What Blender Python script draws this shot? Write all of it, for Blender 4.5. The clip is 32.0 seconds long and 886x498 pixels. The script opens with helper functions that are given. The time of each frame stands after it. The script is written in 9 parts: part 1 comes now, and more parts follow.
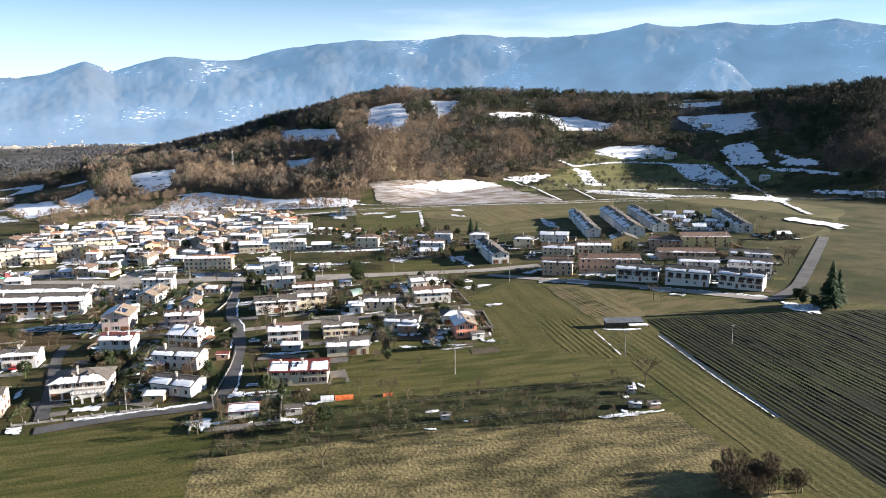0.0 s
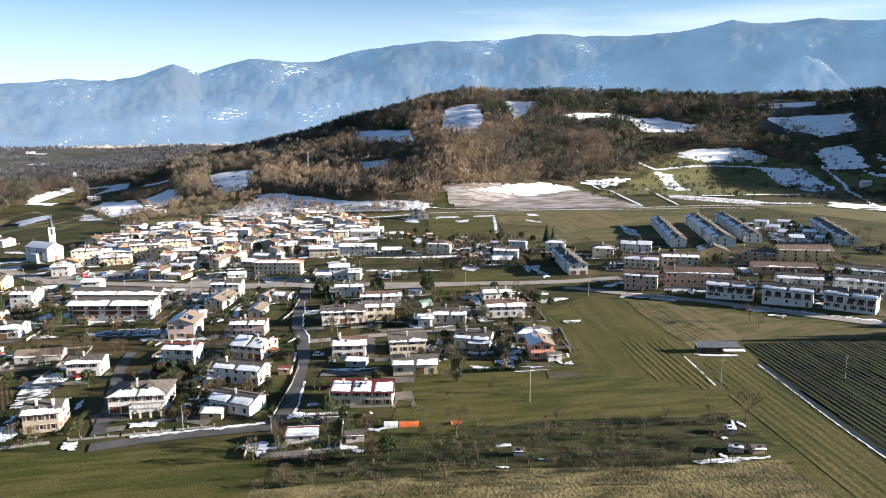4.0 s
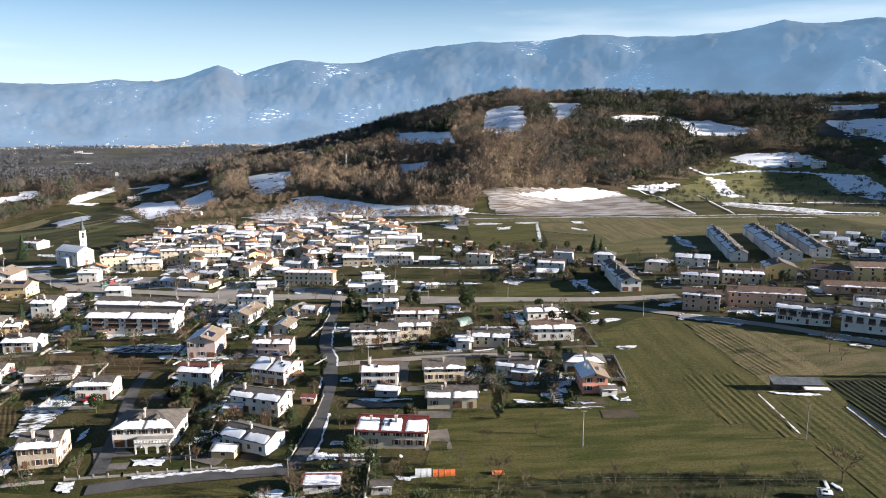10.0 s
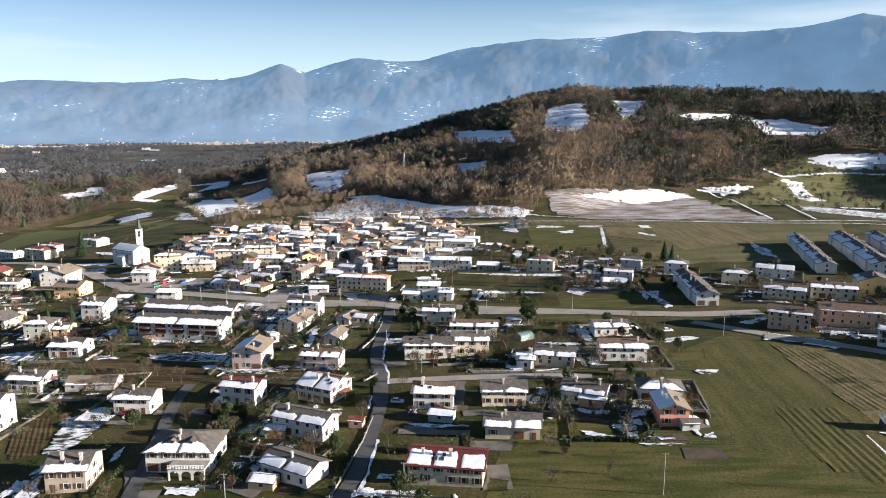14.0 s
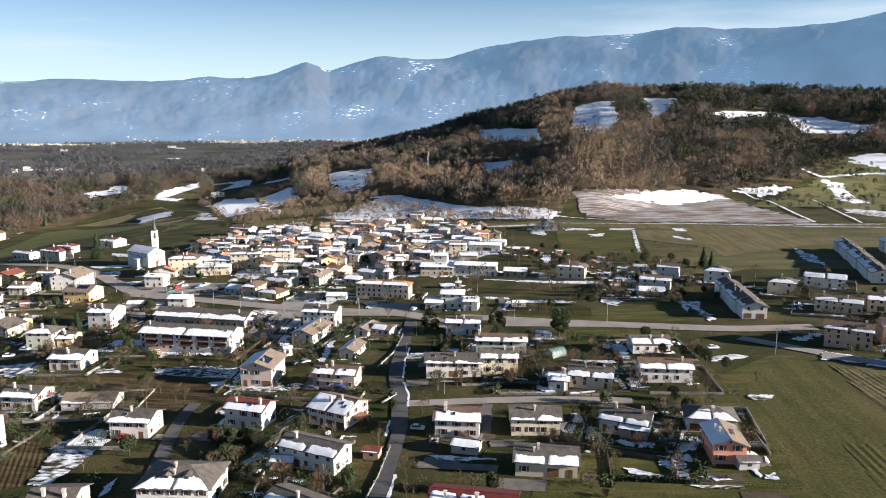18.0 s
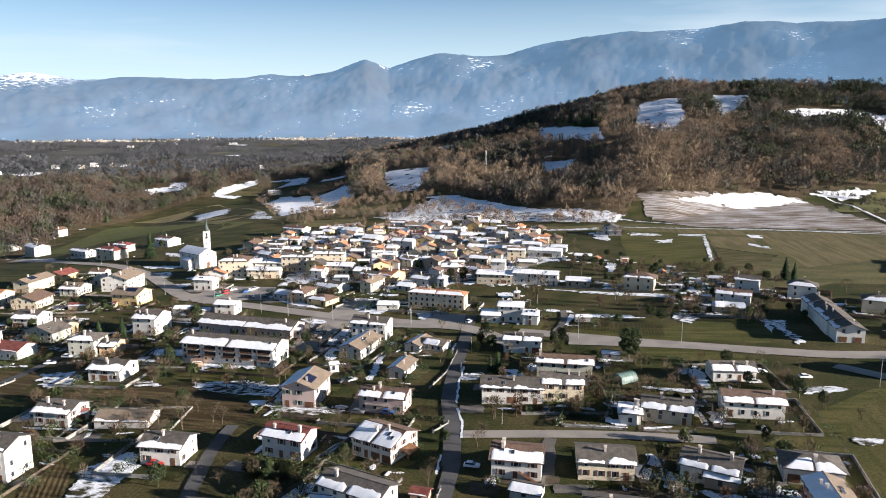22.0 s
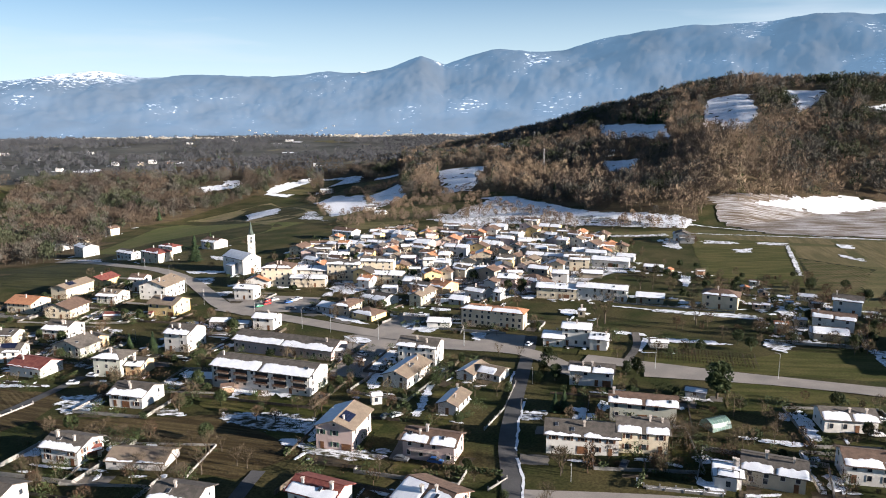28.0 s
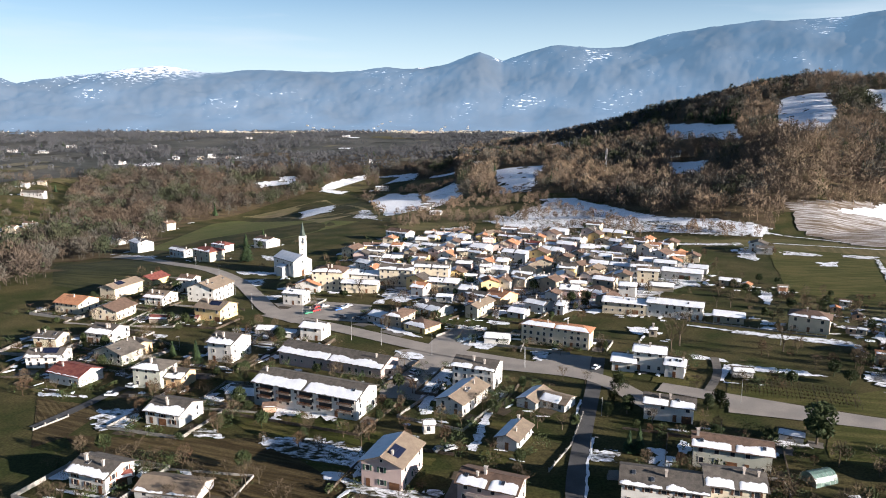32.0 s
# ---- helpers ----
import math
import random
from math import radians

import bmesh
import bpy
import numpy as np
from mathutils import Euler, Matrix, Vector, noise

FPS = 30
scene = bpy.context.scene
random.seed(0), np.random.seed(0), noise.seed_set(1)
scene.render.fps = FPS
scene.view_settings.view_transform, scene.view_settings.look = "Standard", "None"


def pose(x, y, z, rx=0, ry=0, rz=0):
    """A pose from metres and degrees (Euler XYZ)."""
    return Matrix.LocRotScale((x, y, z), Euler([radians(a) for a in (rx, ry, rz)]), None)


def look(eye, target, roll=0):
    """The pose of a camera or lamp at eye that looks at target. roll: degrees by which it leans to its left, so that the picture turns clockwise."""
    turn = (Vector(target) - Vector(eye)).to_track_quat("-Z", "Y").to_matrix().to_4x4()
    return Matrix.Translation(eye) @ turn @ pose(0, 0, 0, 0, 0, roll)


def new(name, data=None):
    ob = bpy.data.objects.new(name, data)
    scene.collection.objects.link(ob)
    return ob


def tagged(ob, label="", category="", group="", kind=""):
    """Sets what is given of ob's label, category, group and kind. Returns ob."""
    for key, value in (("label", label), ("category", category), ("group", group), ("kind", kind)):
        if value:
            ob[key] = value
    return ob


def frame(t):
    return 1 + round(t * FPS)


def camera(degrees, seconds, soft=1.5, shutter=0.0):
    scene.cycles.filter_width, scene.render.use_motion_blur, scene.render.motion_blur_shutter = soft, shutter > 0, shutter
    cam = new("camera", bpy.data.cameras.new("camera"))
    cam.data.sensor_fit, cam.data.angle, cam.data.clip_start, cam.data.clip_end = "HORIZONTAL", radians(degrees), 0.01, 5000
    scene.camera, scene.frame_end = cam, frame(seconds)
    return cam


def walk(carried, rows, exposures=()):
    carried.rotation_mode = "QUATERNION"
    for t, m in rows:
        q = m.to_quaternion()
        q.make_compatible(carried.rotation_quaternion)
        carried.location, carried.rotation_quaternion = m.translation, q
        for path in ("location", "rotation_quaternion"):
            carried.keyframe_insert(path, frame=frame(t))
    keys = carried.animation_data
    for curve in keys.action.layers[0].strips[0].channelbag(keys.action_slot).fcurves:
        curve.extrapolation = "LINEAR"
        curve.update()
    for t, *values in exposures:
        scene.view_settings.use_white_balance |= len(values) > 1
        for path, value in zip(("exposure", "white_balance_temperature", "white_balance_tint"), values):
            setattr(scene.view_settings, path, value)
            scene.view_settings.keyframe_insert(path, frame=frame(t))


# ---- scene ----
# the flight
EXPOSURES = [(0.0, 2.36, 6050, 11), (6.0, 2.2, 6050, 11), (16.0, 1.97, 6050, 12), (32.0, 1.9, 6050, 12)]
LENS = 63.00
cam = camera(LENS, 32.0, 1.0)
PATH = [
    (0, (-2.93, -39.82, 84.00), (10.52, 57.72, 66.55), -0.30),
    (0.5, (-2.46, -36.82, 84.33), (9.92, 60.86, 66.89), -0.29),
    (1, (-2.03, -33.94, 84.61), (9.12, 63.90, 67.17), -0.32),
    (1.5, (-1.70, -31.24, 84.90), (8.36, 66.72, 67.46), -0.34),
    (2, (-1.52, -28.82, 85.09), (7.41, 69.25, 67.68), -0.28),
    (2.5, (-1.48, -26.70, 85.17), (6.46, 71.45, 67.76), -0.25),
    (3, (-1.47, -24.81, 85.22), (5.14, 73.45, 67.85), -0.27),
    (3.5, (-1.45, -22.98, 85.22), (3.46, 75.38, 67.86), -0.27),
    (5.5, (-1.32, -14.99, 85.36), (-0.36, 83.49, 68.04), -0.22),
    (6, (-1.35, -12.83, 85.35), (-0.88, 85.67, 68.05), -0.19),
    (6.5, (-1.31, -10.61, 85.40), (-1.22, 87.89, 68.11), -0.21),
    (7, (-1.25, -8.37, 85.48), (-1.54, 90.14, 68.25), -0.16),
    (7.5, (-1.23, -6.17, 85.59), (-1.82, 92.33, 68.36), -0.18),
    (8, (-1.24, -3.97, 85.74), (-1.99, 94.54, 68.56), -0.16),
    (8.5, (-1.23, -1.70, 85.92), (-2.12, 96.82, 68.77), -0.10),
    (9, (-1.28, 0.68, 86.02), (-2.34, 99.18, 68.84), -0.06),
    (9.5, (-1.33, 3.17, 86.07), (-2.80, 101.68, 68.90), -0.02),
    (10, (-1.38, 5.76, 86.13), (-3.32, 104.26, 68.95), -0.03),
    (10.5, (-1.49, 8.36, 86.18), (-4.00, 106.85, 69.02), -0.01),
    (11, (-1.66, 10.95, 86.24), (-5.04, 109.40, 69.02), 0.04),
    (11.5, (-1.86, 13.53, 86.36), (-6.28, 111.93, 69.09), 0.04),
    (12, (-2.07, 16.19, 86.44), (-7.66, 114.53, 69.14), 0.02),
    (12.5, (-2.37, 18.94, 86.48), (-9.13, 117.19, 69.14), 0.03),
    (13, (-2.69, 21.67, 86.51), (-10.60, 119.83, 69.12), 0.04),
    (13.5, (-3.02, 24.39, 86.51), (-11.92, 122.46, 69.09), 0.08),
    (14, (-3.34, 27.14, 86.48), (-13.13, 125.12, 69.03), 0.07),
    (14.5, (-3.67, 29.91, 86.37), (-14.15, 127.82, 68.93), 0.07),
    (15, (-4.02, 32.74, 86.23), (-15.11, 130.57, 68.74), 0.08),
    (15.5, (-4.45, 35.55, 86.11), (-16.04, 133.33, 68.62), 0.03),
    (17.5, (-5.84, 46.28, 86.35), (-18.71, 143.86, 68.65), 0.08),
    (18, (-6.02, 48.86, 86.44), (-19.10, 146.41, 68.74), 0.04),
    (18.5, (-6.26, 51.45, 86.54), (-19.76, 148.94, 68.81), 0.02),
    (19, (-6.63, 54.15, 86.71), (-20.68, 151.55, 68.91), 0.02),
    (19.5, (-7.06, 56.93, 86.87), (-22.08, 154.17, 69.06), 0.04),
    (20, (-7.59, 59.70, 86.99), (-23.73, 156.75, 69.10), 0.03),
    (20.5, (-8.19, 62.56, 87.16), (-25.57, 159.38, 69.21), 0.04),
    (21, (-8.86, 65.37, 87.26), (-27.39, 161.97, 69.24), 0.04),
    (21.5, (-9.55, 68.19, 87.37), (-29.13, 164.57, 69.31), 0.11),
    (22, (-10.19, 70.97, 87.45), (-30.85, 167.13, 69.36), 0.08),
    (22.5, (-10.87, 73.69, 87.50), (-32.47, 169.63, 69.35), 0.09),
    (23, (-11.57, 76.38, 87.53), (-33.93, 172.13, 69.34), 0.07),
    (23.5, (-12.25, 79.10, 87.60), (-35.36, 174.67, 69.37), 0.08),
    (24, (-13.04, 81.84, 87.68), (-36.78, 177.25, 69.42), 0.08),
    (24.5, (-13.84, 84.61, 87.74), (-38.17, 179.86, 69.43), 0.11),
    (25, (-14.64, 87.35, 87.71), (-39.49, 182.46, 69.40), 0.03),
    (25.5, (-15.42, 90.09, 87.66), (-40.74, 185.08, 69.34), 0.08),
    (27.5, (-17.89, 100.15, 88.10), (-45.08, 194.60, 69.62), 0.03),
    (28, (-18.68, 102.75, 88.22), (-46.52, 196.99, 69.67), -0.02),
    (28.5, (-19.51, 105.33, 88.31), (-48.14, 199.33, 69.71), 0.03),
    (29, (-20.48, 107.88, 88.44), (-49.99, 201.58, 69.76), 0.08),
    (29.5, (-21.58, 110.32, 88.57), (-52.09, 203.69, 69.85), 0.18),
    (30, (-22.74, 112.69, 88.72), (-54.26, 205.72, 69.95), 0.24),
    (30.5, (-23.91, 115.09, 88.87), (-56.48, 207.74, 70.04), 0.33),
    (31, (-25.13, 117.71, 89.06), (-58.60, 210.02, 70.11), 0.38),
    (31.5, (-26.42, 120.57, 89.29), (-60.59, 212.62, 70.30), 0.42),
    (32, (-27.76, 123.52, 89.50), (-62.56, 215.31, 70.43), 0.46),
]
walk(cam, [(t, look(eye, target, roll)) for t, eye, target, roll in PATH], EXPOSURES)

# the lie of the land: a gently tilted plain, a wooded hill ahead, a wide valley beyond
def lerp_table(v, keys, vals):
    return float(np.interp(v, keys, vals))


HILL_BEARING = (-60, -38, -28, -20, -16, -13, -9, -4, 0, 4, 13, 24, 32, 40, 60, 80)
HILL_HEIGHT = (0, 0, 4, 14, 26, 42, 66, 100, 126, 142, 134, 120, 124, 138, 70, 10)
HILL_FOOT = (900, 850, 820, 780, 760, 750, 730, 700, 690, 715, 850, 960, 930, 760, 700, 700)


def smooth(a, b, v):
    u = min(1.0, max(0.0, (v - a) / (b - a)))
    return u * u * (3 - 2 * u)


def land(x, y):
    """Height of the ground."""
    r = math.hypot(x, y)
    b = math.degrees(math.atan2(x, y))
    z = 0.033 * max(-260.0, min(260.0, x)) - 0.003 * (min(max(y, -100), 700) - 150)
    fade = 1 - smooth(700, 1500, r)
    z *= fade
    z -= (1 - fade) * (16 - 12 * smooth(-20, 20, b))
    # the wooded ravine on the left
    z -= 26 * math.exp(-((x + 560) / 170) ** 2) * smooth(380, 560, y) * (1 - smooth(900, 1300, y))
    if abs(b) < 80 and y > 0:
        foot = lerp_table(b, HILL_BEARING, HILL_FOOT)
        top = lerp_table(b, HILL_BEARING, HILL_HEIGHT)
        s = (r - foot) / (1420 - foot)
        if s > 0:
            rise = s ** 1.1 if s < 1 else max(0.0, 1 - 0.9 * smooth(1.15, 2.6, s))
            z += top * rise + (7 * noise.noise((x / 130, y / 130, 3.0)) + 18 * noise.noise((b / 7.0, r / 700, 4.0)) * (1 - smooth(0.7, 1.0, s))) * smooth(0.05, 0.4, s)
    return z


# sky and sun
SUN_BEARING, SUN_HEIGHT = 95.5, 14.0
world = bpy.data.worlds.new("world")
scene.world = world
world.use_nodes = True
wn = world.node_tree.nodes
sky = wn.new("ShaderNodeTexSky")
sky.sky_type = "NISHITA"
sky.sun_disc = False
sky.sun_elevation = radians(SUN_HEIGHT)
sky.sun_rotation = radians(SUN_BEARING)
sky.altitude = 400
sky.air_density = 0.75
sky.dust_density = 0.3
sky.ozone_density = 3.0
wn["Background"].inputs[1].default_value = 0.053
# thin high cloud
wl = world.node_tree.links
place_node = wn.new("ShaderNodeTexCoord")
stretch_node = wn.new("ShaderNodeMapping")
stretch_node.inputs["Scale"].default_value = (1.6, 1.6, 13.0)
stretch_node.inputs["Location"].default_value = (0.35, 0.1, 0.6)
cloud = wn.new("ShaderNodeTexNoise")
cloud.inputs["Scale"].default_value = 1.5
cloud.inputs["Detail"].default_value = 6
cloud_range = wn.new("ShaderNodeMapRange")
cloud_range.inputs["From Min"].default_value, cloud_range.inputs["From Max"].default_value = 0.5, 0.74
cloud_range.inputs["To Max"].default_value = 0.6
cloud_mix = wn.new("ShaderNodeMix")
cloud_mix.data_type = "RGBA"
cloud_mix.inputs["B"].default_value = (4.5, 4.8, 4.9, 1)
wl.new(place_node.outputs["Generated"], stretch_node.inputs["Vector"])
wl.new(stretch_node.outputs["Vector"], cloud.inputs["Vector"])
wl.new(cloud.outputs["Fac"], cloud_range.inputs["Value"])
wl.new(cloud_range.outputs["Result"], cloud_mix.inputs["Factor"])
# winter haze, thick at the horizon and gone overhead
split_node = wn.new("ShaderNodeSeparateXYZ")
wl.new(place_node.outputs["Generated"], split_node.inputs[0])
haze_range = wn.new("ShaderNodeMapRange")
haze_range.inputs["From Min"].default_value, haze_range.inputs["From Max"].default_value = 0.2, 0.0
haze_range.inputs["To Max"].default_value = 0.95
wl.new(split_node.outputs["Z"], haze_range.inputs["Value"])
haze_mix = wn.new("ShaderNodeMix")
haze_mix.data_type = "RGBA"
haze_mix.inputs["B"].default_value = (4.8, 5.4, 5.35, 1)
wl.new(haze_range.outputs["Result"], haze_mix.inputs["Factor"])
# the clear deep blue of a dry winter day overhead
deep = wn.new("ShaderNodeHueSaturation")
deep.inputs["Saturation"].default_value = 1.1
deep.inputs["Value"].default_value = 0.6
wl.new(sky.outputs[0], deep.inputs["Color"])
tint = wn.new("ShaderNodeMix")
tint.data_type = "RGBA"
tint.blend_type = "MULTIPLY"
tint.inputs["Factor"].default_value = 1.0
tint.inputs["B"].default_value = (0.76, 1.0, 0.98, 1)
wl.new(deep.outputs["Color"], tint.inputs["A"])
wl.new(tint.outputs["Result"], haze_mix.inputs["A"])
wl.new(haze_mix.outputs["Result"], cloud_mix.inputs["A"])
wl.new(cloud_mix.outputs["Result"], wn["Background"].inputs[0])
sun_data = bpy.data.lights.new("sun", "SUN")
sun_data.energy = 5.0
sun_data.angle = radians(0.53)
sun_data.color = (1.0, 0.87, 0.72)
sun = new("sun", sun_data)
sb, se = radians(SUN_BEARING), radians(SUN_HEIGHT)
sun_way = Vector((math.sin(sb) * math.cos(se), math.cos(sb) * math.cos(se), math.sin(se)))
sun.matrix_world = look(sun_way * 3000, (0, 0, 0))


# materials
def mat(name, base, rough=0.85, var=0.12, scale=0.6, fine=8.0, second=None, metal=0.0, bump=0.0, spread=0.0, spec=0.3):
    """A weathered surface: base colour broken up at two scales, with fine relief; second: a colour that shows in patches; spread: change from piece to piece."""
    m = bpy.data.materials.new(name)
    m.use_nodes = True
    nt = m.node_tree
    n, l = nt.nodes, nt.links
    bs = n["Principled BSDF"]
    bs.inputs["Roughness"].default_value = rough
    bs.inputs["Metallic"].default_value = metal
    bs.inputs["Specular IOR Level"].default_value = spec
    geo = n.new("ShaderNodeNewGeometry")
    big = n.new("ShaderNodeTexNoise")
    big.inputs["Scale"].default_value = scale
    big.inputs["Detail"].default_value = 5
    small = n.new("ShaderNodeTexNoise")
    small.inputs["Scale"].default_value = fine
    small.inputs["Detail"].default_value = 3
    l.new(geo.outputs["Position"], big.inputs["Vector"])
    l.new(geo.outputs["Position"], small.inputs["Vector"])
    ramp = n.new("ShaderNodeMapRange")
    ramp.inputs["From Min"].default_value, ramp.inputs["From Max"].default_value = 0.38, 0.62
    l.new(big.outputs["Fac"], ramp.inputs["Value"])
    mix = n.new("ShaderNodeMix")
    mix.data_type = "RGBA"
    l.new(ramp.outputs["Result"], mix.inputs["Factor"])
    other = second or tuple(c * (1 - 2 * var) for c in base)
    mix.inputs["A"].default_value = (*base, 1)
    mix.inputs["B"].default_value = (*other, 1)
    hsv = n.new("ShaderNodeHueSaturation")
    l.new(mix.outputs["Result"], hsv.inputs["Color"])
    val = n.new("ShaderNodeMapRange")
    val.inputs["From Min"].default_value, val.inputs["From Max"].default_value = 0.3, 0.7
    val.inputs["To Min"].default_value, val.inputs["To Max"].default_value = 1 - var, 1 + var
    l.new(small.outputs["Fac"], val.inputs["Value"])
    last = val.outputs["Result"]
    if spread:
        info = n.new("ShaderNodeObjectInfo")
        isl = n.new("ShaderNodeMath")
        isl.operation = "ADD"
        l.new(info.outputs["Random"], isl.inputs[0])
        l.new(geo.outputs["Random Per Island"], isl.inputs[1])
        sp = n.new("ShaderNodeMapRange")
        sp.inputs["From Max"].default_value = 2.0
        sp.inputs["To Min"].default_value, sp.inputs["To Max"].default_value = 1 - spread, 1 + spread
        l.new(isl.outputs[0], sp.inputs["Value"])
        mul = n.new("ShaderNodeMath")
        mul.operation = "MULTIPLY"
        l.new(last, mul.inputs[0])
        l.new(sp.outputs["Result"], mul.inputs[1])
        last = mul.outputs[0]
    l.new(last, hsv.inputs["Value"])
    l.new(hsv.outputs["Color"], bs.inputs["Base Color"])
    if bump:
        bp = n.new("ShaderNodeBump")
        bp.inputs["Strength"].default_value = bump
        bp.inputs["Distance"].default_value = 0.1
        l.new(small.outputs["Fac"], bp.inputs["Height"])
        l.new(bp.outputs["Normal"], bs.inputs["Normal"])
    return m


GRASS = mat("winter_grass", (0.025, 0.031, 0.008), 0.95, 0.4, 0.05, 1.4, (0.06, 0.051, 0.021), bump=0.5, spec=0.1)
# ground beyond 1250 m: valley haze put into a pale, dull base colour
FAR_PLAIN_HAZY = mat("hazy_far_plain", (0.075, 0.073, 0.066), 0.95, 0.3, 0.006, 0.05, (0.05, 0.053, 0.048), spec=0.1)
SNOW = mat("old_snow", (0.66, 0.68, 0.72), 0.75, 0.08, 0.5, 6.0, (0.58, 0.60, 0.64), bump=0.2)
# darker asphalt for side streets; shade of houses and trees is mixed into it
ASPHALT_DARK_SHADED = mat("dark_shaded_asphalt", (0.075, 0.074, 0.075), 0.9, 0.15, 0.15, 3.0, (0.05, 0.05, 0.051))
ASPHALT = mat("asphalt", (0.25, 0.225, 0.20), 0.9, 0.1, 0.12, 3.0, (0.20, 0.182, 0.165))


# fields, snow and distance
def blend_mat(name, colours, turn, width, stretch, rough=0.95, fine=2.5, sharp=0.12, bump=0.6, centre=0.5):
    """Two colours in streaks: turn is their direction in degrees, width their spacing in metres, stretch how long they run."""
    m = bpy.data.materials.new(name)
    m.use_nodes = True
    nt = m.node_tree
    n, l = nt.nodes, nt.links
    bs = n["Principled BSDF"]
    bs.inputs["Roughness"].default_value = rough
    bs.inputs["Specular IOR Level"].default_value = 0.12
    geo = n.new("ShaderNodeNewGeometry")
    turn_node = n.new("ShaderNodeMapping")
    turn_node.inputs["Rotation"].default_value = (0, 0, radians(-turn))
    turn_two = n.new("ShaderNodeMapping")
    turn_two.inputs["Scale"].default_value = (1 / (width * stretch), 1 / width, 1 / width)
    l.new(geo.outputs["Position"], turn_node.inputs["Vector"])
    l.new(turn_node.outputs["Vector"], turn_two.inputs["Vector"])
    streak = n.new("ShaderNodeTexNoise")
    streak.inputs["Scale"].default_value = 1.0
    streak.inputs["Detail"].default_value = 4
    l.new(turn_two.outputs["Vector"], streak.inputs["Vector"])
    large = n.new("ShaderNodeTexNoise")
    large.inputs["Scale"].default_value = 0.035
    large.inputs["Detail"].default_value = 3
    l.new(geo.outputs["Position"], large.inputs["Vector"])
    small = n.new("ShaderNodeTexNoise")
    small.inputs["Scale"].default_value = fine
    small.inputs["Detail"].default_value = 3
    l.new(geo.outputs["Position"], small.inputs["Vector"])
    add = n.new("ShaderNodeMath")
    add.operation = "MULTIPLY_ADD"
    l.new(large.outputs["Fac"], add.inputs[0])
    add.inputs[1].default_value = 0.5
    l.new(streak.outputs["Fac"], add.inputs[2])
    rng = n.new("ShaderNodeMapRange")
    rng.inputs["From Min"].default_value, rng.inputs["From Max"].default_value = centre + 0.25 - sharp, centre + 0.25 + sharp
    l.new(add.outputs[0], rng.inputs["Value"])
    mix = n.new("ShaderNodeMix")
    mix.data_type = "RGBA"
    l.new(rng.outputs["Result"], mix.inputs["Factor"])
    mix.inputs["A"].default_value = (*colours[0], 1)
    mix.inputs["B"].default_value = (*colours[1], 1)
    val = n.new("ShaderNodeMapRange")
    val.inputs["From Min"].default_value, val.inputs["From Max"].default_value = 0.3, 0.7
    val.inputs["To Min"].default_value, val.inputs["To Max"].default_value = 0.72, 1.28
    l.new(small.outputs["Fac"], val.inputs["Value"])
    hsv = n.new("ShaderNodeHueSaturation")
    l.new(mix.outputs["Result"], hsv.inputs["Color"])
    l.new(val.outputs["Result"], hsv.inputs["Value"])
    l.new(hsv.outputs["Color"], bs.inputs["Base Color"])
    bp = n.new("ShaderNodeBump")
    bp.inputs["Strength"].default_value = bump
    bp.inputs["Distance"].default_value = 0.3
    l.new(small.outputs["Fac"], bp.inputs["Height"])
    l.new(bp.outputs["Normal"], bs.inputs["Normal"])
    return m


MEADOW_GREEN = blend_mat("green_meadow", ((0.038, 0.044, 0.009), (0.076, 0.068, 0.022)), 5, 3.0, 6, fine=1.6, bump=0.3)
# brighter copies of meadow and stubble, with sunlight put into their colour
MEADOW_LIT = blend_mat("lit_winter_meadow", ((0.07, 0.085, 0.022), (0.105, 0.1, 0.036)), 35, 5.0, 9, fine=1.2, bump=0.2)
STUBBLE_LIT = blend_mat("lit_stubble", ((0.19, 0.15, 0.085), (0.13, 0.115, 0.05)), 35, 6.0, 6, fine=1.2, bump=0.2)
DRY_MEADOW = blend_mat("dry_meadow", ((0.155, 0.128, 0.06), (0.05, 0.044, 0.019)), 3, 6.0, 2.2, fine=1.1, bump=1.0)
ORCHARD = blend_mat("orchard_ground", ((0.014, 0.019, 0.005), (0.046, 0.045, 0.016)), 2, 3.0, 9, fine=1.4)
STRIPED_GREEN = blend_mat("striped_meadow", ((0.036, 0.041, 0.009), (0.078, 0.068, 0.023)), 92, 4.5, 14, fine=1.1, sharp=0.2, bump=0.4)
TAN_FIELD = blend_mat("stubble", ((0.13, 0.105, 0.052), (0.078, 0.07, 0.03)), 95, 3.0, 12, fine=1.5)
PLOUGH = blend_mat("ploughed_soil", ((0.006, 0.008, 0.003), (0.019, 0.024, 0.006)), 91, 1.8, 80, fine=1.8, sharp=0.07, bump=0.2)
BROWN_SOIL = blend_mat("brown_dug_soil", ((0.035, 0.025, 0.011), (0.075, 0.057, 0.026)), -3, 1.5, 14, fine=1.8, sharp=0.1, bump=0.5)
PLOUGH_LIGHT = blend_mat("thin_grass_soil", ((0.105, 0.085, 0.042), (0.055, 0.055, 0.018)), 20, 4.0, 4, fine=1.5)
SNOW_PLOUGH = blend_mat("snowy_furrows", ((0.12, 0.092, 0.065), (0.46, 0.455, 0.47)), -4, 2.4, 9, fine=0.9, sharp=0.16, centre=0.57)
SNOW_PATCHY = blend_mat("melting_snow", ((0.04, 0.036, 0.017), (0.66, 0.68, 0.72)), 8, 1.3, 2.2, fine=1.5, sharp=0.09, centre=0.46, bump=0.3)
